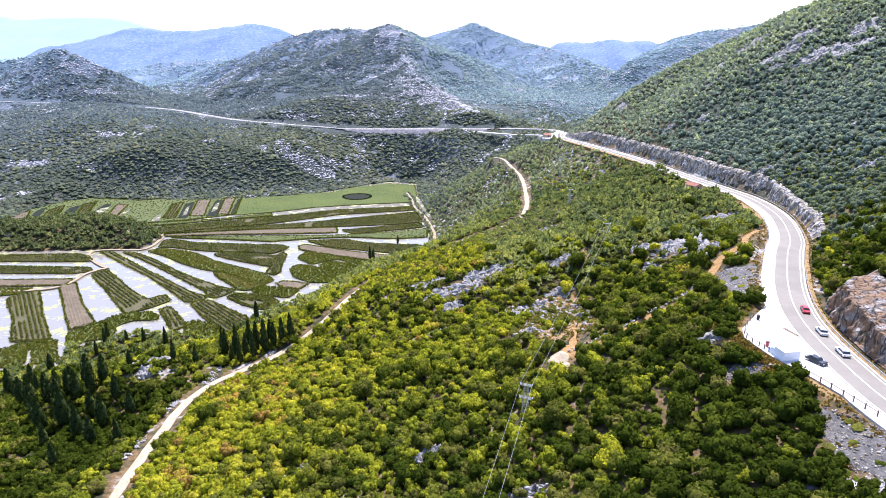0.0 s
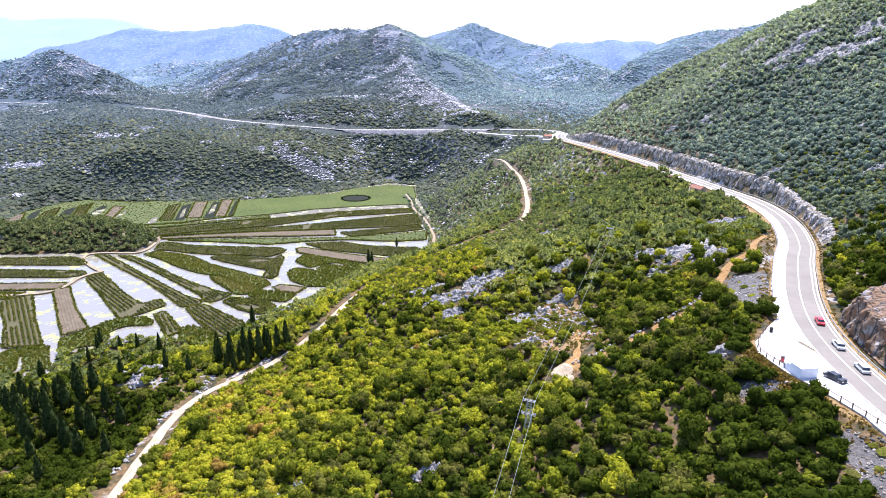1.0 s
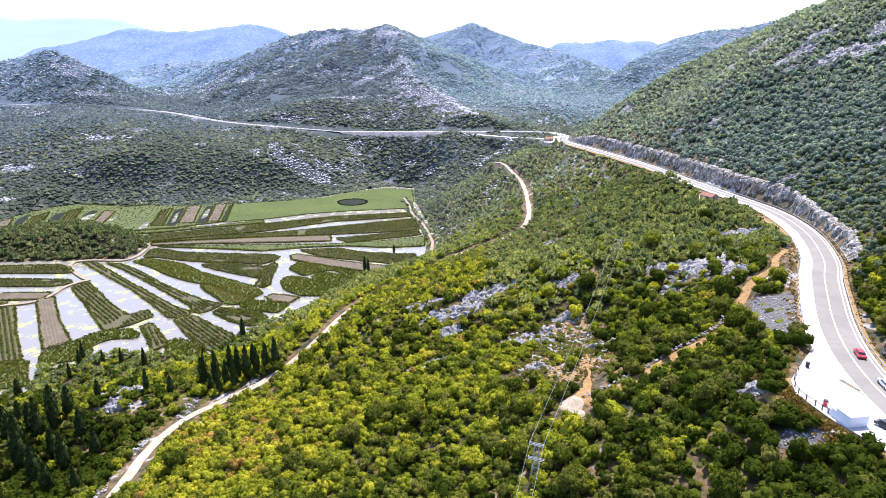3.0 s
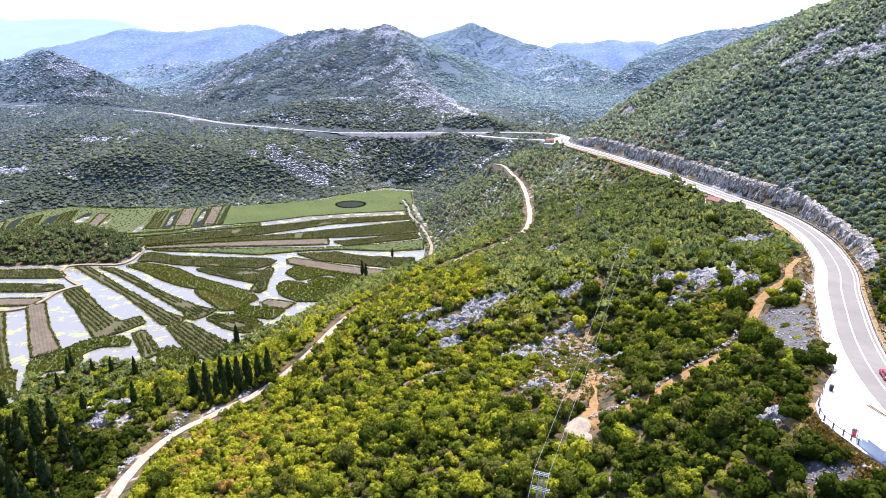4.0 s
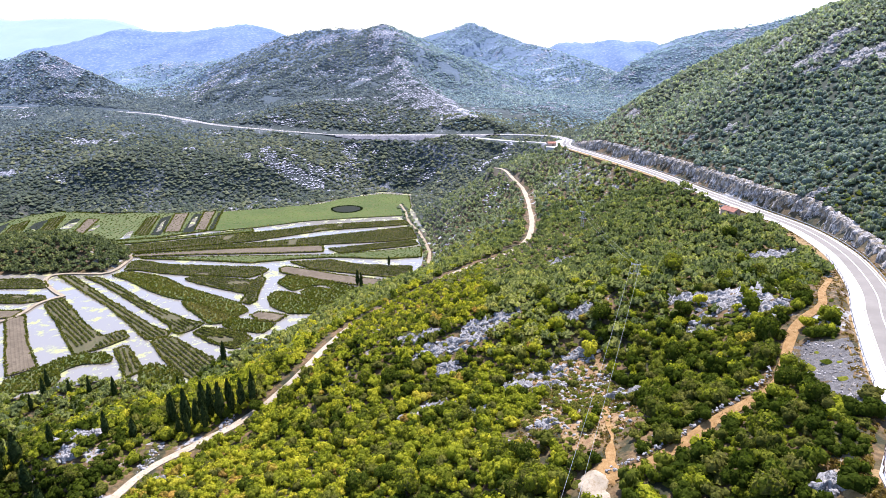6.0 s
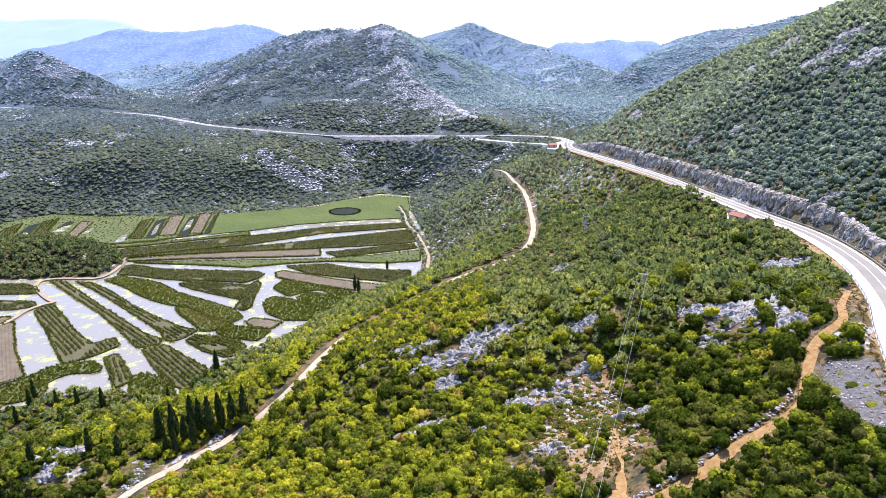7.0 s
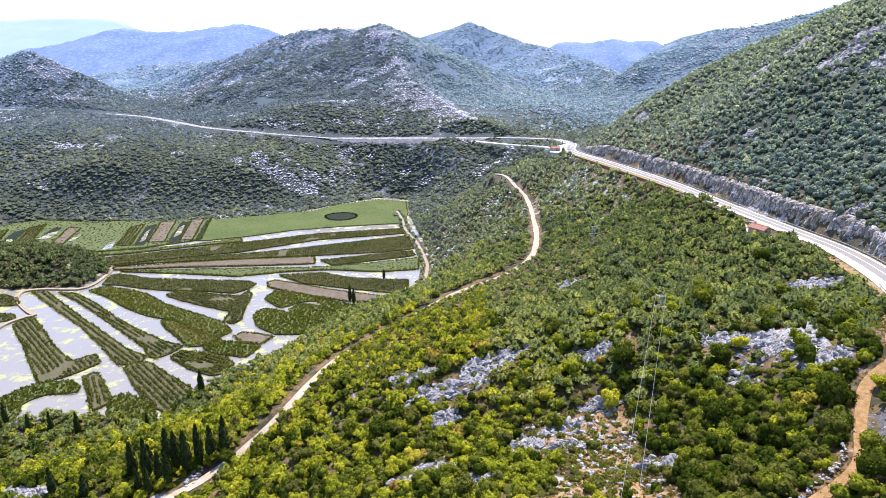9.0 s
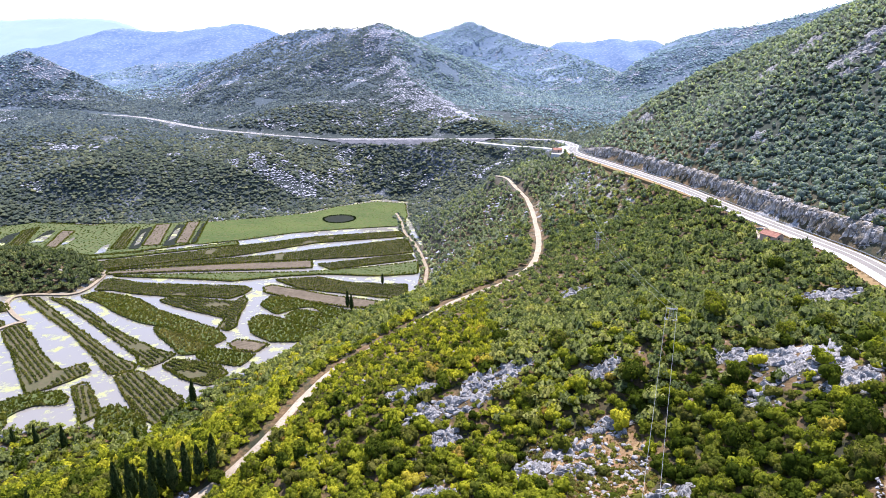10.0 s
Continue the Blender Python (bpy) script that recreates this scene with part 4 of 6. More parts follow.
def slab(name, pts, top, bottom, mat):
    """A flat piece of ground with an outline and sides."""
    bm = bmesh.new()
    ring = [bm.verts.new((x, y, top if isinstance(top, float) else top(x, y))) for x, y in pts]
    f = bm.faces.new(ring)
    if f.calc_area() and f.normal.z < 0:
        bmesh.ops.reverse_faces(bm, faces=[f])
    low = [bm.verts.new((x, y, bottom)) for x, y in pts]
    for k in range(len(pts)):
        bm.faces.new((ring[k], ring[k - 1], low[k - 1], low[k]))
    bmesh.ops.recalc_face_normals(bm, faces=bm.faces)
    bmesh.ops.triangulate(bm, faces=[q for q in bm.faces if len(q.verts) > 4])
    me = bpy.data.meshes.new(name)
    bm.to_mesh(me)
    bm.free()
    me.materials.append(mat)
    return new(name, me)


tagged(slab("pavement", LAYBY, lambda x, y: road_height(x, y) - 0.03, 83.5, M_APRON), "pale paved lay-by beside the road", "lay-by", kind="structure")
tagged(slab("pavement", [(108, 291), (110.5, 284), (115, 280.5), (121, 281), (120.5, 303), (116, 306), (112, 301)], 79.9, 76.5, M_TRACK), "pale gravel stand beside the stone hut", "lay-by", kind="structure")
tagged(slab("pavement", [(72, 548), (88, 540), (94, 556), (98, 590), (90, 592), (78, 575)], 69.9, 66.0, M_APRON), "pale gravel junction apron", "lay-by", kind="structure")


# ---------------------------------------------------------------- rock faces
def rock_slope(name, y0, y1, reach, gap, depth, label, seed, mat):
    """A high fractured rock slope beside the road, with ledges and upright cracks."""
    k = (ROAD_LINE[:, 1] > y0) & (ROAD_LINE[:, 1] < y1)
    run = to_line(ROAD_LINE[:, 0], ROAD_LINE[:, 1], ROAD_LINE)[3]
    s = np.arange(run[k].min(), run[k].max(), gap)
    px, py = (np.interp(s, run, ROAD_LINE[:, q]) for q in range(2))
    dx, dy = np.gradient(px), np.gradient(py)
    l = np.hypot(dx, dy)
    nx, ny = dy / l, -dx / l
    d = np.concatenate([np.linspace(6.5, 9.6, 26), np.linspace(9.8, reach, int(3 * (reach - 9.5)))])
    gx, gy = px[:, None] + nx[:, None] * d, py[:, None] + ny[:, None] * d
    z = ground_height(gx.ravel(), gy.ravel()).reshape(gx.shape)
    a, b = np.repeat(s[:, None], len(d), 1).ravel(), z.ravel()
    lean = a + 0.3 * b
    crack = 1 - np.abs(value_noise(lean * 1.7, b * 0.25, 2.2, seed))
    push = 0.8 * fractal(lean, b * 0.35, 1.8, 4, seed + 1) + 0.45 * np.round(3 * value_noise(lean, b * 0.2, 1.1, seed + 2)) / 1.6 + 0.5 * np.round(2 * value_noise(a * 0.25, b, 1.4, seed + 4)) / 2 - 0.8 * np.clip(crack - 0.85, 0, 1) * 6 + 0.9
    push = push + 0.28 * RS.randn(len(push))
    push = push.reshape(z.shape) * np.clip((d - 6.3) / 1.2, 0.1, 1) * depth
    v = np.stack([gx - nx[:, None] * push * 0.8, gy - ny[:, None] * push * 0.8, z + 0.3 + 0.12 * push - np.where(d > reach - 0.3, 1.6, 0.0)], -1).reshape(-1, 3)
    n = len(d)
    i, j = np.meshgrid(np.arange(len(s) - 1), np.arange(n - 1), indexing="ij")
    q = np.stack([i * n + j, i * n + j + 1, (i + 1) * n + j + 1, (i + 1) * n + j], -1).reshape(-1, 4)
    return tagged(big_mesh(name, v, q[:, ::-1], mat), label, "rock cutting", kind="structure")


rock_slope("rock_face", 72, 134, 16.5, 0.35, 0.85, "grey and rust-stained rock cutting beside the road", 81, M_RUST)
rock_slope("rock_face", 194, 558, 11.2, 0.55, 0.6, "long grey blasted rock cutting above the road", 91, M_CUT)


def block_shape(rs):
    v, f = ICO2_V.copy(), ICO2_F
    for _ in range(11):
        d = rs.randn(3)
        d /= np.linalg.norm(d)
        c = 0.38 + 0.3 * rs.rand()
        over = np.maximum(v @ d - c, 0)
        v -= over[:, None] * d
    return v * (1 + 0.06 * rs.randn(len(v), 1)), f


def icosphere_two():
    bm = bmesh.new()
    bmesh.ops.create_icosphere(bm, subdivisions=2, radius=1)
    v = np.array([q.co[:] for q in bm.verts])
    f = np.array([[q.index for q in g.verts] for g in bm.faces])
    bm.free()
    return v, f


ICO2_V, ICO2_F = icosphere_two()
BLOCKS = [block_shape(RS) for _ in range(10)]
PEBBLES = [(ICO_V * (0.7 + 0.5 * RS.rand(len(ICO_V), 1)), ICO_F) for _ in range(8)]


def blocks(name, x, y, rx, ry, n, lo, hi, label, category, flat=0.6, mat=None):
    """Angular limestone blocks, sunk in the ground, as one outcrop."""
    a, r = RS.rand(n) * 6.283, np.sqrt(RS.rand(n))
    bx, by = x + rx * r * np.cos(a), y + ry * r * np.sin(a)
    bz = ground_height(bx, by)
    vs, fs, base = [], [], 0
    for k in range(n):
        sv, sf = PEBBLES[RS.randint(len(PEBBLES))]
        s = (lo + (hi - lo) * RS.rand() ** 2.2) * np.array([1, 0.6 + 0.4 * RS.rand(), flat * (0.6 + 0.6 * RS.rand())])
        m = np.array(Euler((0.35 * RS.randn(), 0.35 * RS.randn(), RS.rand() * 6.28)).to_matrix())
        vs.append((sv * s) @ m.T + (bx[k], by[k], bz[k] + 0.25 * s[2]))
        fs.append(sf + base)
        base += len(sv)
    ob = big_mesh(name, np.vstack(vs), np.vstack(fs), mat or M_ROCK)
    return tagged(ob, label, category)


def part(name, verts, faces, mat, parent, label="", tone=None, smooth=False):
    faces = np.asarray(faces)
    ob = big_mesh(name, np.asarray(verts, float), faces, mat, tone, smooth)
    ob.parent = parent
    return tagged(ob, label)


def shared_blocks(mat):
    out = []
    for sv, sf in BLOCKS:
        me = bpy.data.meshes.new("boulder")
        me.from_pydata(sv.tolist(), [], sf.tolist())
        me.materials.append(mat)
        out.append(me)
    return out


BOULDERS = shared_blocks(M_ROCK)


def outcrop(x, y, rx, ry, n):
    """Bedded limestone blocks that stand out of the slope, each a piece of its own."""
    z0 = float(ground_height(np.array([x]), np.array([y]))[0])
    top = tagged(new("rock_outcrop"), "pale grey limestone outcrop among shrubs", "rock outcrop", "limestone outcrops")
    top.matrix_basis = pose(x, y, z0)
    a, r = RS.rand(n) * 6.283, np.sqrt(RS.rand(n))
    bx, by = x + rx * r * np.cos(a), y + ry * r * np.sin(a)
    bz = ground_height(bx, by)
    strike = RS.rand() * 60 - 20
    na, nr = 52, 18
    t = np.linspace(0, 2 * math.pi, na, endpoint=False)
    edge = 0.8 + 0.6 * fractal(np.cos(t) * 2 + x, np.sin(t) * 2 + y, 0.9, 3, 19)
    q = np.repeat(np.arange(nr), na) / (nr - 1)
    px, py = x + rx * np.tile(np.cos(t) * edge, nr) * q, y + ry * np.tile(np.sin(t) * edge, nr) * q
    lump = np.where(q < 1, -0.25 + 1.5 * np.abs(fractal(px * 1.5 + py, py * 0.8, 1.5, 4, 23)) + 0.35 * np.round(1.5 * value_noise(px, py, 1.2, 29)), -0.3)
    vs = np.stack([px - x, py - y, ground_height(px, py) - z0 + lump], 1)
    i, j = np.meshgrid(np.arange(nr - 1), np.arange(na), indexing="ij")
    k = np.stack([i * na + j, (i + 1) * na + j, (i + 1) * na + (j + 1) % na, i * na + (j + 1) % na], -1).reshape(-1, 4)
    part("bedrock", vs, k, M_ROCK, top)
    for k in range(n):
        ob = new("boulder", BOULDERS[RS.randint(len(BOULDERS))])
        s = 0.28 + 1.05 * RS.rand() ** 2.6
        ob.parent = top
        ob.matrix_basis = pose(bx[k] - x, by[k] - y, bz[k] - z0 + 0.25 * s, 9 + 9 * RS.randn(), 8 * RS.randn(), strike + 18 * RS.randn()) @ Matrix.Diagonal((s * (1.1 + 0.6 * RS.rand()), s * (0.5 + 0.3 * RS.rand()), s * (0.6 + 0.35 * RS.rand()), 1))


for x, y, rx, ry, n in OUTCROPS + OUTCROPS_LOW + OUTCROPS_HIGH:
    outcrop(x, y, rx, ry, int(n * 2.8))
for x, y, rx, ry, n in SCREES:
    tagged(blocks("scree", x, y, rx, ry, n * 3, 0.08, 0.45, "loose grey stones below the road", "scree", 0.6, M_CUT), kind="stuff")
for x, y in ((-94, 146), (-96.5, 172), (-92, 198), (-75, 217)):
    tagged(blocks("stones", x, y, 1.8, 8, 90, 0.2, 0.9, "pale loose stones beside the gravel track", "stones", 0.6), kind="stuff")
tagged(blocks("stones", 28, 193, 15, 11, 380, 0.15, 1.1, "scattered white stones on dry red soil", "stones", 0.5), kind="stuff")
tagged(blocks("stones", 31, 168, 12, 15, 340, 0.15, 0.9, "scattered white stones on dry red soil", "stones", 0.5), kind="stuff")


def wall_of_stones(line, off, label):
    """A low dry-stone wall along a path."""
    p = line[3:-3]
    d = np.gradient(p[:, :2], axis=0)
    d /= np.linalg.norm(d, axis=1)[:, None]
    top = tagged(new("stone_wall"), label, "dry-stone wall")
    for k in range(len(p) - 1):
        for _ in range(5):
            q = p[k] + RS.rand() * (p[k + 1] - p[k])
            o, s = off + 0.25 * RS.randn(), 0.22 + 0.25 * RS.rand()
            ob = new("stone", BOULDERS[RS.randint(len(BOULDERS))])
            ob.parent = top
            ob.matrix_basis = pose(q[0] - d[k, 1] * o, q[1] + d[k, 0] * o, q[2] + 0.4 * RS.rand(), 0, 0, 360 * RS.rand()) @ Matrix.Diagonal((s * 1.2, s, s * 0.8, 1))


def embankment(x0, x1, reach):
    """The bare grey fill on the low side of the far road."""
    p = ROAD_LINE[(ROAD_LINE[:, 1] > 700) & (ROAD_LINE[:, 0] > x0) & (ROAD_LINE[:, 0] < x1)]
    d = np.gradient(p[:, :2], axis=0)
    d /= np.linalg.norm(d, axis=1)[:, None]
    off = np.linspace(4.9, reach, 9)
    swell = np.sin(np.linspace(0.15, math.pi - 0.15, len(p))) ** 0.5
    o = 4.9 + (off[None] - 4.9) * swell[:, None] * (1 + 0.15 * RS.randn(len(p), 1))
    gx, gy = p[:, :1] - d[:, 1:] * o, p[:, 1:2] + d[:, :1] * o
    z = ground_height(gx, gy) + 0.3 + 0.25 * RS.randn(*gx.shape) * (off > 5)
    n = len(off)
    i, j = np.meshgrid(np.arange(len(p) - 1), np.arange(n - 1), indexing="ij")
    q = np.stack([i * n + j, i * n + j + 1, (i + 1) * n + j + 1, (i + 1) * n + j], -1).reshape(-1, 4)
    tagged(big_mesh("embankment", np.stack([gx, gy, z], -1).reshape(-1, 3), q[:, ::-1], M_FILL), "bare grey rubble embankment below the far road", "embankment", kind="structure")


embankment(-150, 50, 13.5)

wall_of_stones(FOOT_LINE[24:], -1.7, "low tumbled dry-stone wall beside the footpath")


def patch(name, x, y, rx, ry, mat, label, category, turn=0.0, lift=0.1):
    """A thin spread of stones or soil on the slope, with an uneven edge."""
    v, f, na, nr = [], [], 40, 9
    a = np.linspace(0, 2 * math.pi, na, endpoint=False)
    edge = 1 + 0.35 * fractal(np.cos(a) * 3 + x, np.sin(a) * 3 + y, 1.6, 3, 15)
    c, q = math.cos(radians(turn)), math.sin(radians(turn))
    k = np.repeat(np.arange(nr), na) / (nr - 1)
    u, w = rx * np.tile(np.cos(a) * edge, nr) * k, ry * np.tile(np.sin(a) * edge, nr) * k
    px, py = x + u * c - w * q, y + u * q + w * c
    v = np.stack([px, py, ground_height(px, py) + lift - np.where(k == 1, 0.4, 0.0)], 1)
    i, j = np.meshgrid(np.arange(nr - 1), np.arange(na), indexing="ij")
    k = np.stack([i * na + j, (i + 1) * na + j, (i + 1) * na + (j + 1) % na, i * na + (j + 1) % na], -1).reshape(-1, 4)
    return tagged(big_mesh(name, v, k, mat, smooth=True), label, category, kind="structure")


for x, y, rx, ry, n in SCREES:
    patch("scree_slope", x, y, rx * 1.05, ry * 1.0, M_SCREE, "slope of grey gravel below the road", "scree", -22 if y > 120 else 10)
patch("bare_soil", 28, 194, 14, 9.5, M_RED_SOIL, "dry reddish soil in the clearing", "bare soil")
patch("bare_soil", 33, 178, 9, 8, M_RED_SOIL, "dry reddish soil in the clearing", "bare soil", 20)
patch("bare_soil", 27, 161, 11, 11, M_RED_SOIL, "dry reddish soil and sparse grass in the clearing", "bare soil", -15)
patch("bare_soil", 28.5, 140, 2.6, 3.4, M_DIRT, "ochre earth where the footpaths meet", "bare soil", 0, 0.3)
patch("bare_soil", 25.2, 136.6, 2.5, 4.2, M_TRACK, "pale trodden earth at the end of the footpath", "bare soil", 0, 0.42)
patch("bare_soil", 103, 209, 3.5, 2.5, M_TRACK, "pale trodden earth beside the road", "bare soil", 50)
patch("dry_grass", 102.5, 202, 3.2, 5, M_DRY, "ochre dry grass below the road bend", "dry grass", -25)
patch("bare_soil", 58, 122.5, 3.5, 1.6, M_PATH, "pale trodden earth below the lay-by", "bare soil", 50)
patch("dry_grass", 56.6, 116.5, 3.8, 5.4, M_DRY, "ochre dry grass below the lay-by", "dry grass")
patch("dry_grass", 62.4, 93, 1.4, 5, M_DRY, "ochre dry grass below the lay-by", "dry grass", 12)
patch("dry_grass", 58.5, 101.5, 1.6, 3.5, M_DRY, "ochre dry grass below the lay-by", "dry grass", -20)

run = to_line(ROAD_LINE[:, 0], ROAD_LINE[:, 1], ROAD_LINE)[3]
for a0, a1, o0, o1 in ((205, 300, 9.4, 6.3), (262, 420, 10.0, 6.3), (120, 300, -4.2, -5.6), (300, 440, 9.2, 6.3), (430, 640, 8.6, 4.8)):
    k = (run > a0) & (run < a1)
    t = (run[k] - a0) / (a1 - a0)
    swell = np.sin(t * math.pi) ** 0.5
    outer = o1 + (o0 - o1) * swell if o0 > 0 else o0 + (o1 - o0) * swell
    tagged(ribbon("verge", ROAD_LINE[k], np.maximum(outer, o1) if o0 > 0 else np.full(k.sum(), o0), np.full(k.sum(), o1) if o0 > 0 else outer, -0.08, M_DRY, 1.5), "strip of dry yellow grass beside the road", "verge", kind="structure")

# ---------------------------------------------------------------- marsh fields
def rounded(pts, gap=3.0):
    p = np.array(pts, float)
    out = []
    for a, b in zip(p, np.roll(p, -1, 0)):
        n = max(1, int(np.linalg.norm(b - a) / gap))
        out += [a + (b - a) * t for t in np.arange(n) / n]
    out = np.array(out)
    for _ in range(1):
        out = 0.25 * np.roll(out, 1, 0) + 0.5 * out + 0.25 * np.roll(out, -1, 0)
    return out + 0.25 * RS.randn(*out.shape)


ROW_SHAPES = [bush_shape(RS, 2, 9, 0.42, 1.25, True) for _ in range(6)]
REED_SHAPES = []
for _ in range(5):
    v, f = [], []
    for k in range(7):
        a, r = RS.rand() * 6.28, 0.7 * RS.rand()
        c, w, lean = np.array([r * math.cos(a), r * math.sin(a), 0.0]), 0.28 + 0.15 * RS.rand(), 0.3 * RS.randn(2)
        t = np.array([math.cos(a * 3), math.sin(a * 3), 0]) * w
        top = c + (lean[0], lean[1], 0.8 + 0.5 * RS.rand())
        f.append([4 * k, 4 * k + 1, 4 * k + 2])
        f.append([4 * k, 4 * k + 2, 4 * k + 3])
        v += [c - t, c + t, top + 0.6 * t, top - 0.6 * t]
    REED_SHAPES.append((np.array(v), np.array(f)))


def gathered(x, y, z, size, tall, tone, shapes):
    """Vertices, faces and tones of many small plants."""
    vs, fs, ts, base = [], [], [], 0
    for k in range(len(x)):
        sv, sf = shapes[RS.randint(len(shapes))]
        c, q = math.cos(k * 2.4), math.sin(k * 2.4)
        vs.append(np.stack([(sv[:, 0] * c - sv[:, 1] * q) * size[k] + x[k], (sv[:, 0] * q + sv[:, 1] * c) * size[k] + y[k], sv[:, 2] * size[k] * tall + z], 1))
        fs.append(sf + base)
        ts.append(np.full(len(sf), tone[k]))
        base += len(sv)
    return np.vstack(vs), np.vstack(fs), np.concatenate(ts)


def drawn_in(pts, bank, behind):
    """The outline shifted, with far edges drawn in, to fit the camera's view."""
    p = np.array(pts, float)
    e = np.roll(p, -1, 0) - p
    turn = np.sign(np.sum(p[:, 0] * np.roll(p[:, 1], -1) - p[:, 1] * np.roll(p[:, 0], -1)))
    n = np.stack([e[:, 1], -e[:, 0]], 1) * turn / np.linalg.norm(e, axis=1)[:, None]
    n = n + np.roll(n, 1, 0)
    n /= np.linalg.norm(n, axis=1)[:, None] + 1e-9
    return [tuple(q) for q in p - n * (bank + behind * np.maximum(n[:, 1:], 0))]


PLOT_LABELS = {"orchard": "marsh plot with rows of young citrus trees and a reed edge", "soil": "bare tilled brown marsh plot with a reed edge", "reed": "overgrown green islet of reeds in the marsh", "grass": "grassy green marsh plot with a reed edge"}


LEVEL, MEADOW_SIZE = [], 6000


def plot(kind, pts, level=None, dry=0.0):
    """A field raised out of the marsh: its land, its edge of reeds and what grows on it."""
    cx, cy = np.mean(pts, 0)
    pts = drawn_in(pts, *((0.0, 0.0) if cy > 505 and cx < -205 else (-0.3, 0.7) if kind in ("orchard", "reed") else (0.0, 0.9)))
    ring = rounded(pts)
    LEVEL.append(level or 0.5 + (0.007 * len(LEVEL)) % 0.1)
    area = 0.5 * abs(np.sum(ring[:, 0] * np.roll(ring[:, 1], -1) - ring[:, 1] * np.roll(ring[:, 0], -1)))
    land = slab("field_plot", [tuple(q) for q in ring], LEVEL[-1], -1.3, {"orchard": M_PLOT, "soil": M_SOIL, "reed": M_PASTURE, "grass": M_MEADOW if MEADOW_SIZE < area and level is None else M_PASTURE}[kind])
    tagged(land, PLOT_LABELS[kind] if (area < MEADOW_SIZE or level is not None) else "wide bright green mown meadow beside the marsh", "field", group="marsh fields")
    # reeds round the edge
    edge = rounded(pts, 0.8 if (area < MEADOW_SIZE or level is not None) else 3.5)
    c = ring.mean(0)
    to_c = c - edge
    e = edge + to_c / np.linalg.norm(to_c, axis=1)[:, None] * (0.1 + 0.7 * RS.rand(len(edge), 1))
    v, f, t = gathered(e[:, 0], e[:, 1], 0.3, 0.6 + 0.4 * RS.rand(len(e)), 0.95, np.clip(0.4 + 0.25 * RS.randn(len(e)) + 0.25 * value_noise(e[:, 0], e[:, 1], 20, 6), 0, 1), REED_SHAPES)
    tagged(part("reed_edge", v, f, M_REED, land, "green reeds along the bank", t), kind="stuff")
    # rows along the plot's long side
    d = ring - c
    _, _, axes = np.linalg.svd(d, full_matrices=False)
    u, w = axes[0], axes[1]
    au, aw = d @ u, d @ w
    gap, gap_w, inset = {"orchard": (1.25, 2.3, 1.2), "soil": (1.0, 1.6, 1.8), "reed": (1.7, 1.7, 0.8), "grass": (2.3, 2.3, 1.0)}[kind]
    if MEADOW_SIZE < area and level is None:
        gap = gap_w = 2.6
    if level is not None:
        gap = gap_w = 3.6
    gu, gw = np.meshgrid(np.arange(au.min(), au.max(), gap), np.arange(aw.min(), aw.max(), gap_w))
    gu, gw = gu.ravel(), gw.ravel()
    jit = 0.25 if kind in ("orchard", "soil") else gap * 0.8
    x = c[0] + gu * u[0] + gw * w[0] + jit * (RS.rand(len(gu)) - 0.5)
    y = c[1] + gu * u[1] + gw * w[1] + jit * (RS.rand(len(gu)) - 0.5)
    m = inside_by(x, y, ring) > inset
    x, y = x[m], y[m]
    if not len(x):
        return
    if kind == "soil":
        # furrows: low earth ridges
        vs, fs = [], []
        for k in range(len(x)):
            b = 6 * k
            for su in (-0.52, 0.52):
                for sw, dz in ((-0.45, 0), (0, 0.2), (0.45, 0)):
                    vs.append((x[k] + su * u[0] + sw * w[0], y[k] + su * u[1] + sw * w[1], 0.54 + dz))
            fs += [(b, b + 1, b + 4, b + 3), (b + 1, b + 2, b + 5, b + 4)]
        tagged(part("furrow_soil", vs, fs, M_SOIL, land, "low earth furrows"), kind="stuff")
        return
    tone = np.clip(dry + (0.42 if kind == "orchard" else 0.5) + 0.16 * RS.randn(len(x)) + 0.2 * value_noise(x, y, 25, 8), 0, 1)
    if kind == "orchard":
        size = 0.6 + 0.45 * RS.rand(len(x))
        keep = value_noise(x, y, 14, 12) > -0.75
        v, f, t = gathered(x[keep], y[keep], 0.5, size[keep], 1.0, tone[keep], ROW_SHAPES)
        tagged(part("citrus_growth", v, f, M_CITRUS, land, "rows of small dark green trees", t), kind="stuff")
    else:
        v, f, t = gathered(x, y, 0.45, (0.8 if kind == "reed" else 0.5) + 0.6 * RS.rand(len(x)), 0.8 if kind == "reed" else 0.16 if MEADOW_SIZE < area and level is None else 0.4, tone, REED_SHAPES)
        tagged(part("reed_bed" if kind == "reed" else "grass", v, f, M_REED if kind == "reed" else M_GRASS, land, "", t), kind="stuff")


plot("orchard", [(-270.2, 327.4), (-269.1, 334.6), (-260.4, 342.4), (-232.0, 304.3), (-209.8, 275.6), (-228.0, 272.9), (-246.3, 299.9)])
plot("orchard", [(-140.5, 336.3), (-138.3, 342.8), (-129.4, 342.3), (-113.9, 337.4), (-106.5, 329.8), (-112.3, 321.1), (-126.7, 324.7)])
plot("orchard", [(-334.2, 408.1), (-278.8, 413.2), (-266.8, 407.2), (-259.7, 398.7), (-265.0, 397.2), (-324.2, 394.7), (-355.8, 393.3), (-366.7, 406.7)])
plot("orchard", [(-317.3, 385.4), (-253.4, 384.6), (-247.5, 378.0), (-258.1, 373.1), (-306.7, 371.0), (-336.6, 369.8), (-347.3, 382.9)])
plot("orchard", [(-119.7, 452.9), (-91.7, 458.8), (-72.4, 450.5), (-49.9, 447.1), (-31.4, 446.5), (-30.9, 426.8), (-41.1, 423.7), (-73.9, 431.8), (-101.1, 439.0)])
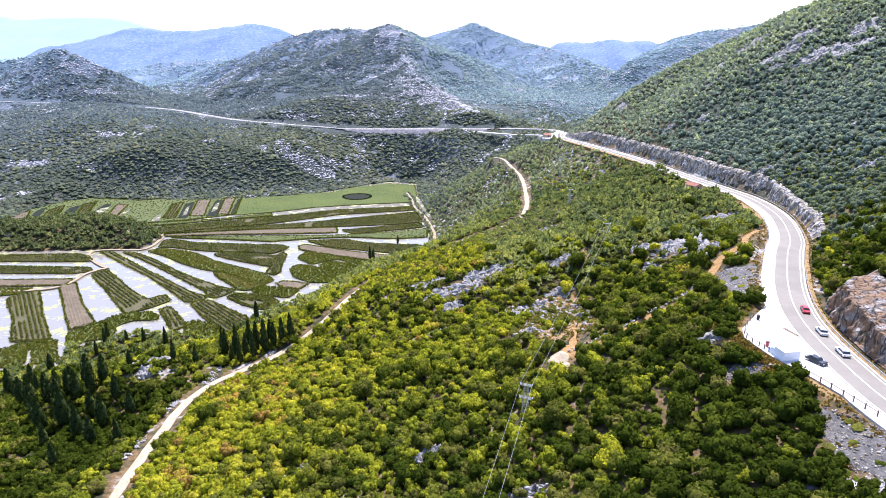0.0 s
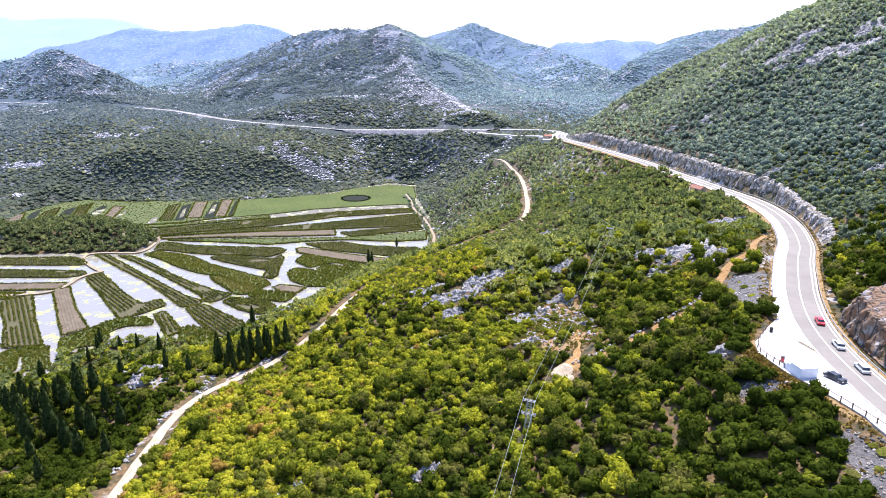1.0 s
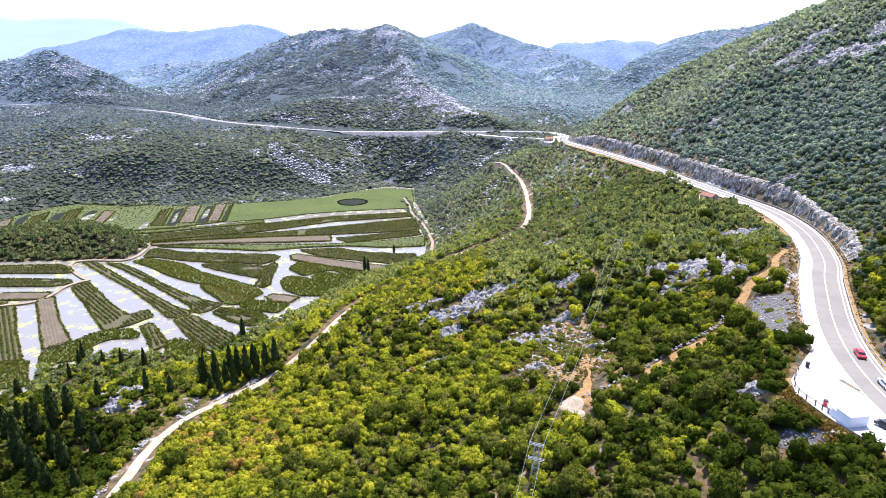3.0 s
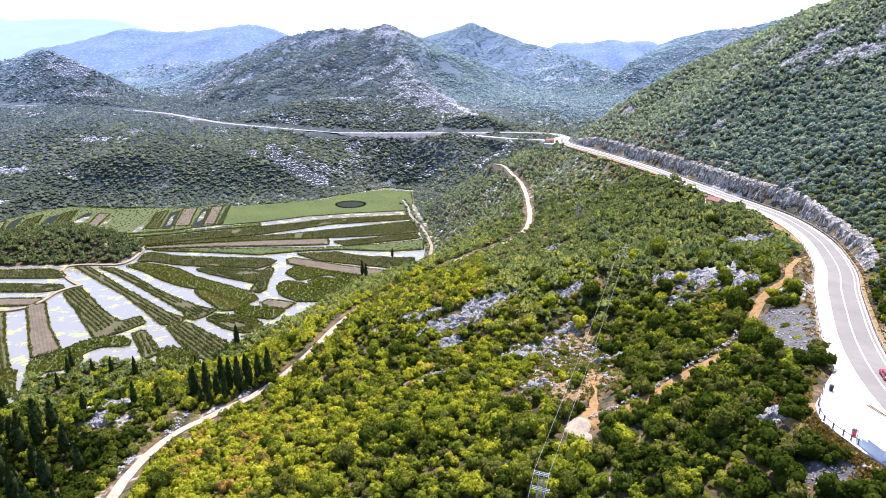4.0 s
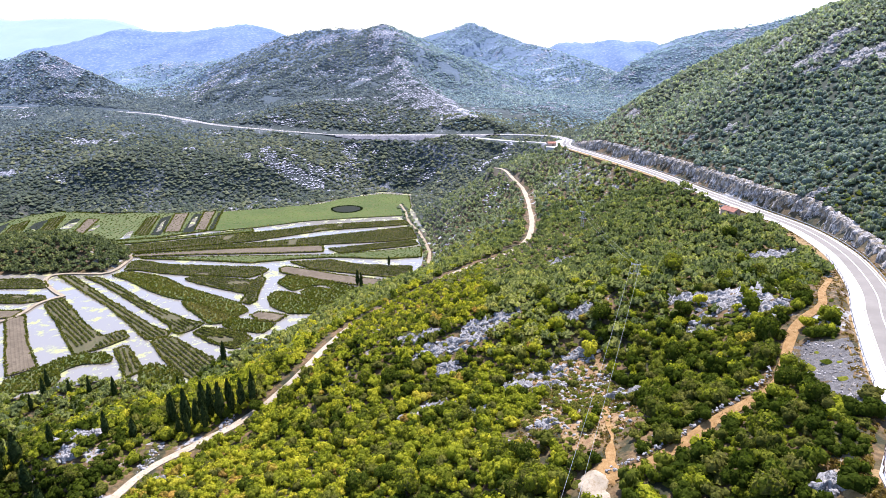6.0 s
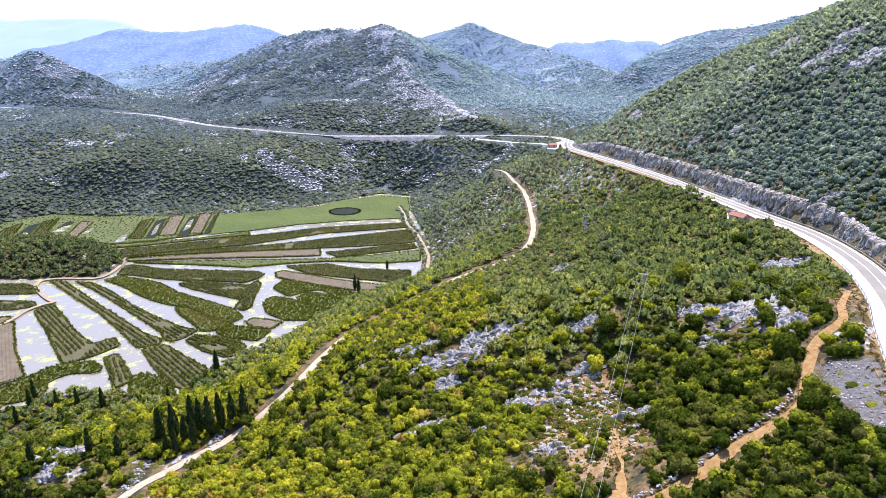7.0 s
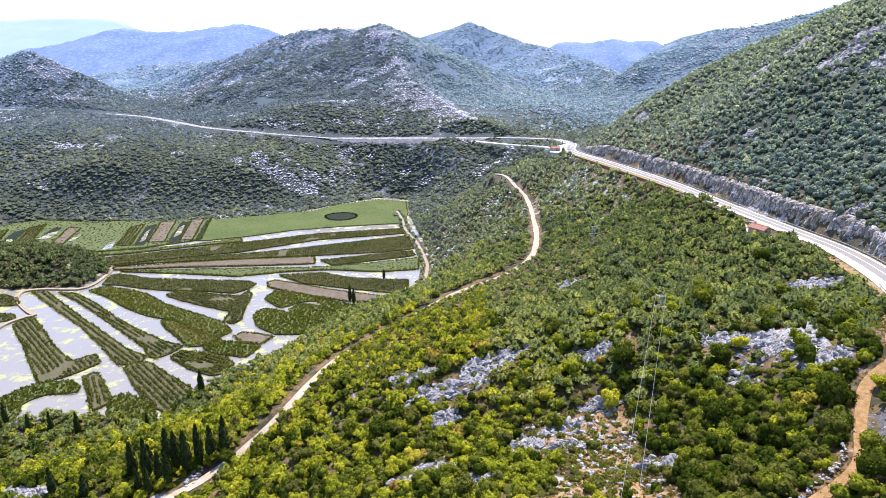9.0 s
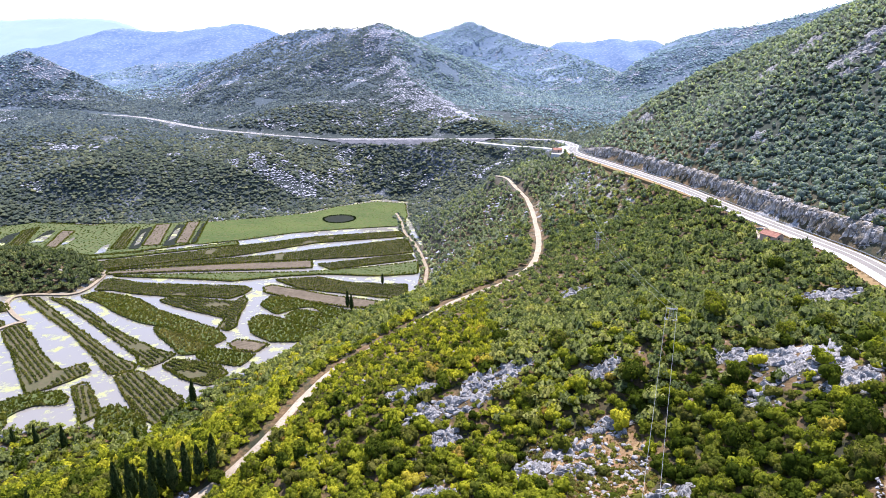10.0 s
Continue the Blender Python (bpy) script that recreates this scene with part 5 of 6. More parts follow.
plot("orchard", [(-98.9, 484.5), (-34.2, 508.9), (-31.1, 498.1), (-58.8, 486.3), (-87.7, 474.9)])
plot("soil", [(-251.9, 348.5), (-246.0, 356.7), (-218.9, 320.9), (-198.6, 296.7), (-207.0, 287.1), (-225.9, 312.4)])
plot("soil", [(-298.3, 359.7), (-257.1, 362.4), (-249.8, 362.8), (-250.1, 351.6), (-288.9, 347.0), (-317.0, 345.8), (-327.3, 358.4)])
plot("soil", [(-118.2, 360.1), (-114.9, 365.4), (-107.3, 364.7), (-95.9, 360.1), (-100.1, 351.0), (-111.3, 352.5)])
plot("soil", [(-124.2, 439.4), (-119.7, 444.0), (-73.0, 426.3), (-43.4, 417.0), (-49.8, 407.9), (-64.1, 408.5), (-92.3, 417.5), (-120.8, 431.1)])
plot("soil", [(-240.3, 464.7), (-172.2, 482.8), (-103.8, 493.0), (-100.8, 477.6), (-136.2, 472.7), (-199.3, 466.5), (-238.1, 460.0)])
plot("soil", [(-222.2, 531.2), (-239.2, 594.4), (-229.3, 597.4), (-212.4, 531.7)])
plot("reed", [(-116.9, 411.2), (-114.8, 424.5), (-92.6, 418.8), (-69.9, 407.0), (-48.7, 398.2), (-47.6, 388.9), (-74.3, 397.1), (-84.7, 410.1), (-92.5, 408.5), (-103.5, 398.2)])
plot("reed", [(-97.5, 396.1), (-93.8, 404.7), (-83.3, 402.7), (-63.0, 388.2), (-64.8, 374.9), (-81.4, 382.9), (-93.8, 386.9)])
plot("reed", [(-115.7, 386.0), (-113.9, 396.6), (-105.7, 395.7), (-85.7, 385.0), (-70.0, 372.5), (-81.4, 363.7), (-96.6, 363.1), (-109.6, 373.0)])
plot("reed", [(-129.8, 349.8), (-126.7, 355.8), (-111.3, 352.5), (-99.4, 348.2), (-103.4, 337.0), (-118.1, 340.0), (-127.2, 344.2)])
plot("reed", [(-227.0, 263.7), (-221.4, 271.9), (-207.8, 277.0), (-203.8, 272.6), (-213.6, 269.1), (-213.2, 263.0), (-205.5, 250.1), (-214.7, 247.0), (-230.5, 246.4)])
plot("reed", [(-214.1, 268.4), (-211.0, 271.7), (-205.1, 273.8), (-190.8, 253.4), (-201.5, 250.3)])
plot("reed", [(-286.8, 344.2), (-265.8, 345.0), (-270.4, 336.4), (-278.1, 332.4), (-305.2, 331.3), (-314.7, 343.0)])
plot("grass", [(-210.4, 531.8), (-222.7, 595.2), (-184.6, 610.0), (-136.0, 631.5), (-118.9, 655.6), (-80.8, 679.2), (-51.2, 671.3), (-45.7, 622.4), (-46.2, 589.1), (-97.0, 577.0), (-138.5, 563.4), (-171.2, 544.2), (-203.5, 530.1)])
plot("grass", [(-273.4, 497.7), (-240.2, 506.7), (-209.3, 517.8), (-174.6, 537.7), (-171.1, 529.6), (-207.8, 514.0), (-249.9, 495.1), (-269.8, 490.6)])
plot("orchard", [(-257.6, 485.8), (-205.7, 508.3), (-166.4, 527.8), (-114.7, 553.4), (-47.5, 570.1), (-42.7, 556.9), (-111.4, 536.6), (-164.0, 502.8), (-199.0, 490.3), (-245.7, 471.0)])
plot("orchard", [(-241.8, 467.9), (-197.7, 486.8), (-153.2, 499.6), (-103.2, 520.9), (-40.5, 548.4), (-33.0, 514.6), (-56.1, 506.0), (-103.6, 496.5), (-177.5, 484.3), (-225.7, 473.6)])
plot("grass", [(-232.1, 457.1), (-170.8, 464.6), (-102.9, 469.3), (-62.7, 479.4), (-26.9, 493.0), (-26.0, 468.0), (-51.5, 462.2), (-88.3, 465.2), (-114.8, 460.8), (-148.0, 450.1), (-185.5, 454.5)])

plot("grass", [(-416.0, 498.0), (-422.7, 527.4), (-409.0, 549.8), (-400.7, 566.3), (-382.4, 591.9), (-319.2, 582.4), (-273.4, 602.5), (-225.2, 607.6), (-205.8, 533.7), (-241.7, 510.1), (-270.7, 499.3), (-283.3, 502.4), (-305.9, 507.0), (-323.9, 494.9), (-357.8, 479.0), (-394.8, 470.5)], 0.42)
plot("orchard", [(-243.0, 369.1), (-244.9, 375.6), (-239.8, 381.5), (-226.3, 367.7), (-202.3, 343.6), (-186.2, 330.6), (-182.1, 333.5), (-179.4, 338.1), (-171.6, 329.5), (-175.2, 324.2), (-181.0, 315.6), (-188.3, 309.0), (-203.0, 325.6), (-222.3, 347.6)])
plot("orchard", [(-266.0, 418.8), (-256.9, 419.2), (-239.5, 404.3), (-216.1, 384.8), (-187.3, 361.0), (-164.5, 342.4), (-153.3, 336.5), (-151.9, 331.2), (-161.4, 327.3), (-180.5, 346.5), (-204.1, 368.7), (-230.7, 390.0), (-256.6, 411.3)])
plot("orchard", [(-248.7, 418.2), (-236.2, 416.1), (-217.0, 402.8), (-193.4, 382.3), (-170.4, 364.8), (-150.8, 352.5), (-138.8, 347.2), (-142.7, 340.5), (-146.5, 334.1), (-151.6, 336.5), (-157.7, 345.5), (-176.4, 361.5), (-201.0, 382.0), (-228.3, 404.8)])
plot("reed", [(-231.8, 421.7), (-225.5, 428.9), (-203.4, 422.9), (-191.5, 416.8), (-174.0, 402.2), (-148.7, 387.7), (-129.8, 377.3), (-120.6, 365.9), (-124.2, 359.6), (-132.3, 356.3), (-135.7, 361.1), (-156.9, 378.3), (-179.5, 386.4), (-196.3, 397.5), (-215.8, 413.1)], dry=0.25)
plot("reed", [(-165.2, 377.9), (-159.2, 379.3), (-142.2, 369.2), (-130.0, 360.4), (-123.6, 357.6), (-126.5, 349.7), (-136.4, 347.3), (-147.7, 358.6), (-159.7, 370.6)], dry=0.6)
plot("orchard", [(-228.9, 431.5), (-232.9, 449.0), (-229.8, 452.2), (-203.9, 444.3), (-172.2, 442.7), (-136.6, 441.4), (-129.8, 436.0), (-132.6, 427.5), (-139.0, 420.4), (-156.9, 423.6), (-177.8, 422.7), (-201.0, 427.2), (-221.0, 433.3)])
plot("orchard", [(-180.2, 415.9), (-173.6, 422.9), (-151.0, 418.6), (-133.3, 415.4), (-131.0, 424.8), (-126.3, 417.0), (-123.7, 394.6), (-120.9, 381.0), (-123.5, 375.3), (-129.3, 378.4), (-130.4, 392.0), (-148.8, 399.6), (-168.3, 408.7)])
plot("orchard", [(-157.7, 324.9), (-155.9, 330.1), (-148.5, 330.5), (-130.9, 317.7), (-119.5, 308.7), (-113.9, 301.3), (-115.6, 292.6), (-119.6, 286.9), (-127.6, 292.1), (-133.2, 296.9), (-142.6, 306.2)])
plot("orchard", [(-172.3, 316.0), (-168.3, 320.3), (-162.5, 314.8), (-151.6, 301.3), (-147.5, 294.2), (-151.6, 287.7), (-157.6, 295.9), (-165.3, 306.8)])
plot("reed", [(-149.4, 298.4), (-145.7, 302.3), (-136.5, 299.0), (-127.6, 292.1), (-122.9, 285.4), (-121.1, 278.9), (-138.4, 278.2), (-145.1, 287.3)])
plot("orchard", [(-140.0, 335.2), (-138.2, 342.6), (-128.6, 340.2), (-112.7, 333.7), (-107.5, 325.3), (-111.4, 318.5), (-122.8, 323.0), (-136.4, 332.7)])
plot("soil", [(-395.2, 477.3), (-403.4, 526.3), (-400.2, 537.0), (-373.4, 489.0), (-381.2, 478.0)])
plot("orchard", [(-367.5, 494.7), (-384.4, 539.9), (-381.3, 557.9), (-351.1, 495.5)])
plot("orchard", [(-346.2, 514.8), (-366.3, 563.3), (-360.0, 575.5), (-334.1, 513.5)])
plot("soil", [(-319.4, 520.1), (-333.7, 564.9), (-321.6, 563.2), (-308.7, 516.6)])
plot("orchard", [(-265.2, 514.8), (-280.8, 567.5), (-274.0, 577.4), (-254.2, 515.3)])
plot("soil", [(-245.0, 523.7), (-263.2, 585.2), (-251.3, 588.3), (-232.2, 526.3)])
plot("reed", [(-201.8, 277.0), (-205.4, 283.5), (-200.6, 290.6), (-197.4, 295.8), (-193.6, 305.7), (-187.7, 309.8), (-180.6, 311.7), (-174.6, 312.7), (-166.7, 305.2), (-167.8, 302.1), (-178.7, 301.7), (-184.1, 297.0), (-185.5, 291.2), (-181.0, 285.8), (-180.6, 279.8), (-190.7, 274.2), (-198.1, 272.0)])


def pool(mat, pts, top):
    """A ditch of still water between the plots."""
    water = slab("water", [tuple(q) for q in rounded(pts, 2.0)], top, -1.0, mat)
    return tagged(water, "dark weedy ditch between the plots" if mat is M_POND else "shallow bright pool between the plots", "ditch", kind="structure")


pool(M_POND, [(-371.9, 485.4), (-393.8, 533.1), (-394.2, 550.5), (-374.3, 507.6)], 0.66)
pool(M_POND, [(-361.2, 518.1), (-370.4, 549.4), (-366.6, 561.0), (-351.4, 520.6)], 0.66)
pool(M_WATER, [(-358.0, 512.3), (-364.0, 528.2), (-356.3, 528.6), (-349.2, 514.7)], 0.69)
pool(M_POND, [(-340.1, 537.8), (-346.2, 564.3), (-339.1, 564.7), (-334.0, 540.2)], 0.66)
pool(M_WATER, [(-337.9, 529.4), (-339.8, 546.5), (-335.7, 555.6), (-329.3, 531.9)], 0.69)
pool(M_WATER, [(-310.4, 524.6), (-312.2, 545.6), (-309.0, 543.6), (-306.4, 526.8)], 0.69)
pool(M_WATER, [(-271.0, 503.0), (-274.9, 524.3), (-272.7, 528.4), (-264.5, 507.1)], 0.69)
pool(M_POND, [(-251.7, 515.4), (-268.3, 568.1), (-264.0, 580.3), (-244.0, 517.7)], 0.66)
pool(M_WATER, [(-251.6, 523.3), (-261.3, 554.7), (-261.9, 563.8), (-249.7, 529.5)], 0.69)
pool(M_POND, [(-229.3, 524.4), (-245.2, 586.1), (-237.4, 586.5), (-220.4, 526.9)], 0.66)
pool(M_WATER, [(-230.6, 536.7), (-239.3, 569.6), (-237.6, 576.8), (-229.0, 547.5)], 0.69)
pool(M_POND, [(-211.0, 533.5), (-224.2, 589.7), (-221.9, 594.8), (-207.3, 533.6)], 0.66)

# dry grass along the lay-by and on the verges
u = RS.rand(900)
x, y = 57.5 + 3.2 * RS.randn(900) * u, 110 + 11 * RS.randn(900)
x = np.where(u > 0.5, np.interp(y, [70, 90, 100, 109, 118, 126, 136], [64, 63, 60.5, 58, 58.5, 64, 72]) - 0.3 - 2.5 * RS.rand(900) ** 2, x)
ok = inside_by(x, y, LAYBY) < -0.3
x, y = x[ok], y[ok]
scatter("dry_grass", x, y, ground_height(x, y) - 0.05, 0.35 + 0.4 * RS.rand(len(x)), np.full(len(x), 0.7), RS.rand(len(x)), REED_SHAPES, M_STRAW, "ochre dry grass tufts along the lay-by edge", "dry grass")
q = ROAD_LINE[(ROAD_LINE[:, 1] > 60) & (ROAD_LINE[:, 1] < 300)]
k = RS.randint(0, len(q) - 1, 1500)
dq = q[k + 1, :2] - q[k, :2]
dq /= np.linalg.norm(dq, axis=1)[:, None]
o = np.where(RS.rand(1500) < 0.5, 4.7 + 1.2 * RS.rand(1500), -6.6 - 2.2 * RS.rand(1500))
x, y = q[k, 0] + dq[:, 1] * o + RS.randn(1500) * 0.3, q[k, 1] - dq[:, 0] * o + RS.randn(1500) * 0.6
ok = inside_by(x, y, LAYBY) < -0.3
x, y = x[ok], y[ok]
scatter("dry_grass", x, y, ground_height(x, y) - 0.02, 0.25 + 0.3 * RS.rand(len(x)), np.full(len(x), 0.6), RS.rand(len(x)), REED_SHAPES, M_STRAW, "dry yellow grass tufts on the road verges", "dry grass")

# straw tufts and small stones that break the edges of the footpaths
for path, many, wide in ((FOOT_LINE, 700, 1.3), (SIDE_LINE, 260, 1.5)):
    k = RS.randint(0, len(path) - 1, many)
    dq = path[k + 1, :2] - path[k, :2]
    dq /= np.linalg.norm(dq, axis=1)[:, None] + 1e-9
    o = np.sign(RS.rand(many) - 0.5) * (0.45 + wide * RS.rand(many))
    x, y = path[k, 0] + dq[:, 1] * o + 0.5 * RS.randn(many), path[k, 1] - dq[:, 0] * o + 0.5 * RS.randn(many)
    scatter("dry_grass", x, y, ground_height(x, y) + 0.05, 0.15 + 0.25 * RS.rand(many), np.full(many, 0.6), RS.rand(many), REED_SHAPES, M_STRAW, "ochre dry grass tufts along the footpath", "dry grass")

# dry grass and low grey shrubs of the stony clearing
u, q, k = np.sqrt(RS.rand(1850)), RS.rand(1850) * 6.283, np.arange(1850) % 3
x = np.choose(k, [28 + 15 * u * np.cos(q), 33 + 11 * u * np.cos(q), 27 + 14 * u * np.cos(q)])
y = np.choose(k, [194 + 10.5 * u * np.sin(q), 177 + 10 * u * np.sin(q), 161 + 13 * u * np.sin(q)])
k = np.arange(1850) < 1500
scatter("dry_grass", x[k], y[k], ground_height(x[k], y[k]) - 0.02, 0.3 + 0.4 * RS.rand(1500), np.full(1500, 0.5), RS.rand(1500), REED_SHAPES, M_STRAW, "rusty dry grass among stones in the clearing", "dry grass")
scatter("low_shrubs", x[~k], y[~k], ground_height(x[~k], y[~k]) - 0.1, 0.4 + 0.8 * RS.rand(350) ** 1.5, np.full(350, 0.9), 0.15 + 0.1 * RS.rand(350), SHAPES_M, M_LEAF, "low grey-green shrubs in the stony clearing", "shrubs")

# round pond in the meadow
pond = mesh_object("pond", [(-106.7 + 14.5 * math.cos(a), 608.7 + 14 * math.sin(a), 0.62) for a in np.linspace(0, 2 * math.pi, 40, endpoint=False)], [tuple(range(40))], M_POND)
tagged(pond, "round dark pond in the green meadow", "pond", kind="structure")
aa = np.linspace(0, 2 * math.pi, 110)
v, f, t = gathered(-106.7 + 14.2 * np.cos(aa) + RS.randn(110) * 0.4, 608.7 + 13.7 * np.sin(aa) + RS.randn(110) * 0.4, 0.55, 0.7 + 0.4 * RS.rand(110), 0.8, np.full(110, 0.4), REED_SHAPES)
tagged(big_mesh("reeds", v, f, M_CYPRESS, t), "dark ring of reeds round the pond", "reeds", kind="stuff")


# ---------------------------------------------------------------- cypresses
def cypress_crown(rs, leaves):
    v, f = [], []
    rings, sides = 6, 7
    prof = [0.25, 0.95, 1.0, 0.8, 0.5, 0.05]
    for k in range(rings):
        for a in range(sides):
            q = 6.283 * a / sides + 0.3 * k
            r = 0.085 * prof[k] * (0.8 + 0.35 * rs.rand())
            v.append((r * math.cos(q), r * math.sin(q), 0.06 + 0.94 * k / (rings - 1)))
    for k in range(rings - 1):
        for a in range(sides):
            p, q = k * sides + a, k * sides + (a + 1) % sides
            f += [(p, q, q + sides), (p, q + sides, p + sides)]
    for _ in range(leaves):
        h = rs.rand() ** 1.1
        r = 0.095 * np.interp(h, np.linspace(0, 1, rings), prof)
        q = rs.rand() * 6.283
        c = np.array([r * math.cos(q), r * math.sin(q), 0.06 + 0.93 * h])
        t = np.array([-math.sin(q), math.cos(q), 0]) * (0.018 + 0.012 * rs.rand())
        up = np.array([0.012 * math.cos(q), 0.012 * math.sin(q), 0.06 + 0.03 * rs.rand()])
        n = len(v)
        v += [c - t, c + t, c + up]
        f.append((n, n + 1, n + 2))
    return np.array(v), np.array(f)


def trunk_shape(r, h, sides=7):
    v = [(r * (1 - 0.5 * k) * math.cos(6.283 * a / sides), r * (1 - 0.5 * k) * math.sin(6.283 * a / sides), -0.4 + (h + 0.4) * k) for k in (0, 1) for a in range(sides)]
    f = [(a, (a + 1) % sides, sides + (a + 1) % sides, sides + a) for a in range(sides)]
    return v, f


def cypress(seed, high):
    rs = np.random.RandomState(seed)
    top = tagged(new("cypress"), "tall narrow dark green cypress tree", "cypress", "cypresses")
    v, f = cypress_crown(rs, 170)
    part("crown", v * high * (1.25, 1.25, 1), f, M_CYPRESS, top, tone=np.clip(0.5 + 0.25 * rs.randn(len(f)), 0, 1))
    v, f = trunk_shape(0.16, high * 0.3)
    part("trunk", v, f, M_BARK, top)
    return top


KINDS = [cypress(5, 9.0), cypress(6, 11.0), cypress(7, 7.5)]
SHORE_CYPRESSES = [(-178, 271, 0.8), (-180, 277, 0.7), (-168, 273, 0.8), (-159, 273, 0.75), (-147, 271, 0.8), (-116, 266, 0.8), (-111, 302, 1.0), (-109, 205, 0.7), (-176, 260, 0.8), (-64, 408, 0.9), (-61, 404, 0.8), (-48, 446, 0.8)]
GROUP_CYPRESSES = [(-94, 218, 1.0), (-89, 216.4, 1.1), (-84.4, 214.5, 1.15), (-80.8, 212.5, 0.95), (-78, 218, 1.1), (-75, 220.4, 1.15), (-71.7, 221, 1.0), (-68.5, 223, 0.9), (-89, 211, 0.8), (-85, 209, 0.8), (-70, 227, 0.8), (-78.5, 227, 1.0), (-82, 220, 1.1), (-86, 223, 1.0), (-91, 222, 0.9), (-97, 222, 0.8)]
LEFT_CYPRESSES = [(-174, 214, 0.9), (-159, 207, 1.0), (-140, 182, 1.1), (-132, 172, 1.2), (-143, 192, 1.1), (-133, 190, 1.0), (-131, 195, 0.9), (-128, 181, 0.9), (-185, 240, 0.8), (-151, 183, 1.1), (-117, 145, 0.9), (-102, 153, 0.8), (-180, 209, 0.9), (-127, 171, 0.9), (-124, 201, 0.6), (-101, 206, 0.6), (-137, 178, 1.0), (-146, 186, 0.9), (-136, 186, 1.0), (-155, 196, 1.0), (-165, 205, 0.8), (-122, 164, 1.0), (-126, 178, 1.1), (-121, 185, 0.9), (-140, 199, 1.0), (-149, 202, 1.0), (-114, 158, 0.9), (-118, 171, 1.0), (-145, 176, 1.1), (-150, 190, 1.0), (-138, 169, 1.0), (-129, 158, 0.9), (-160, 190, 1.0), (-111, 176, 0.8), (-170, 200, 0.9)]
heights = ground_height(*np.array(SHORE_CYPRESSES + GROUP_CYPRESSES + LEFT_CYPRESSES)[:, :2].T)
for k, (x, y, s) in enumerate(SHORE_CYPRESSES + GROUP_CYPRESSES + LEFT_CYPRESSES):
    z = heights[k]
    w = s * (1.3 if k < len(SHORE_CYPRESSES + GROUP_CYPRESSES) else 1.75)
    m = pose(x, y, max(z, 0.3) - 0.1, 0, 0, 40 * k) @ Matrix.Diagonal((w, w, s * 1.3, 1))
    if k < 3:
        KINDS[k].matrix_basis = m
    else:
        copy_thing(KINDS[k % 3], m)


# ---------------------------------------------------------------- single trees
def broad_tree(seed, r, tone, label):
    """A round-crowned tree: trunk, limbs and a crown of leaf clumps."""
    rs = np.random.RandomState(seed)
    top = tagged(new("tree"), label, "tree", "round trees on the slope")
    v, f = trunk_shape(0.12 * r, 0.9 * r)
    part("trunk", v, f, M_BARK, top)
    for k in range(3):
        bm = bmesh.new()
        a = 2.1 * k + rs.rand()
        tube(bm, (0, 0, 0.5 * r), (0.5 * r * math.cos(a), 0.5 * r * math.sin(a), (1.0 + 0.3 * rs.rand()) * r), 0.05 * r, 5)
        link("limb", bm, M_BARK, top)
    v, f = bush_shape(rs, 10, 520, 0.085, 0.9)
    part("crown", v * r * (1, 1, 1.15) + (0, 0, 0.25 * r), f, M_LEAF, top, tone=np.clip(tone + 0.07 * rs.randn(len(f)), 0, 1))
    return top


def tube(bm, a, b, r, sides=6):
    """Adds a round bar from a to b."""
    a, b = Vector(a), Vector(b)
    m = Matrix.Translation((a + b) / 2) @ (b - a).to_track_quat("Z", "Y").to_matrix().to_4x4()
    bmesh.ops.create_cone(bm, cap_ends=True, segments=sides, radius1=r, radius2=r, depth=(b - a).length, matrix=m)


def link(name, bm, mat, parent=None, label="", smooth=False):
    me = bpy.data.meshes.new(name)
    bm.to_mesh(me)
    bm.free()
    me.materials.append(mat)
    if smooth:
        me.polygons.foreach_set("use_smooth", [True] * len(me.polygons))
    ob = new(name, me)
    ob.parent = parent
    return tagged(ob, label)


TREES = [broad_tree(21, 2.6, 0.30, "round mid-green tree among low shrubs"), broad_tree(22, 3.0, 0.18, "grey-green olive-like tree among low shrubs"), broad_tree(23, 2.4, 0.62, "bright yellow-green tree among low shrubs"), broad_tree(24, 2.8, 0.04, "dark green holm oak among low shrubs")]
SPOTS = [(68, 156), (66, 164), (80, 174), (64, 151), (59, 244), (-22, 193), (-20, 208), (13, 208), (50, 160), (44, 152), (48, 172), (55, 184), (60, 196), (12, 140), (-10, 150), (-30, 165), (20, 118), (36, 112), (46, 120), (52, 136), (-55, 215), (-66, 219), (-99, 200), (-108, 186), (-72, 190), (-60, 150), (40, 96), (28, 92), (88, 214), (92, 232), (70, 232), (100, 262), (-40, 140), (2, 178)]
more = np.stack([-75 + 160 * RS.rand(170), 84 + 165 * RS.rand(170)], 1)
SPOTS += [tuple(q) for q in more[wooded(more[:, 0], more[:, 1])[0] & (to_line(more[:, 0], more[:, 1], TRACK_LINE)[0] > 8)][:70]]
heights = ground_height(*np.array(SPOTS, float).T)
for k, (x, y) in enumerate(SPOTS):
    z = heights[k]
    g = 0.7 + 0.45 * RS.rand()
    m = pose(x, y, z, 0, 0, 50 * k) @ Matrix.Diagonal((g, g, g * (0.9 + 0.3 * RS.rand()), 1))
    if k < 4:
        TREES[k].matrix_basis = m
    else:
        copy_thing(TREES[(k * 7 + k // 5) % 4], m)


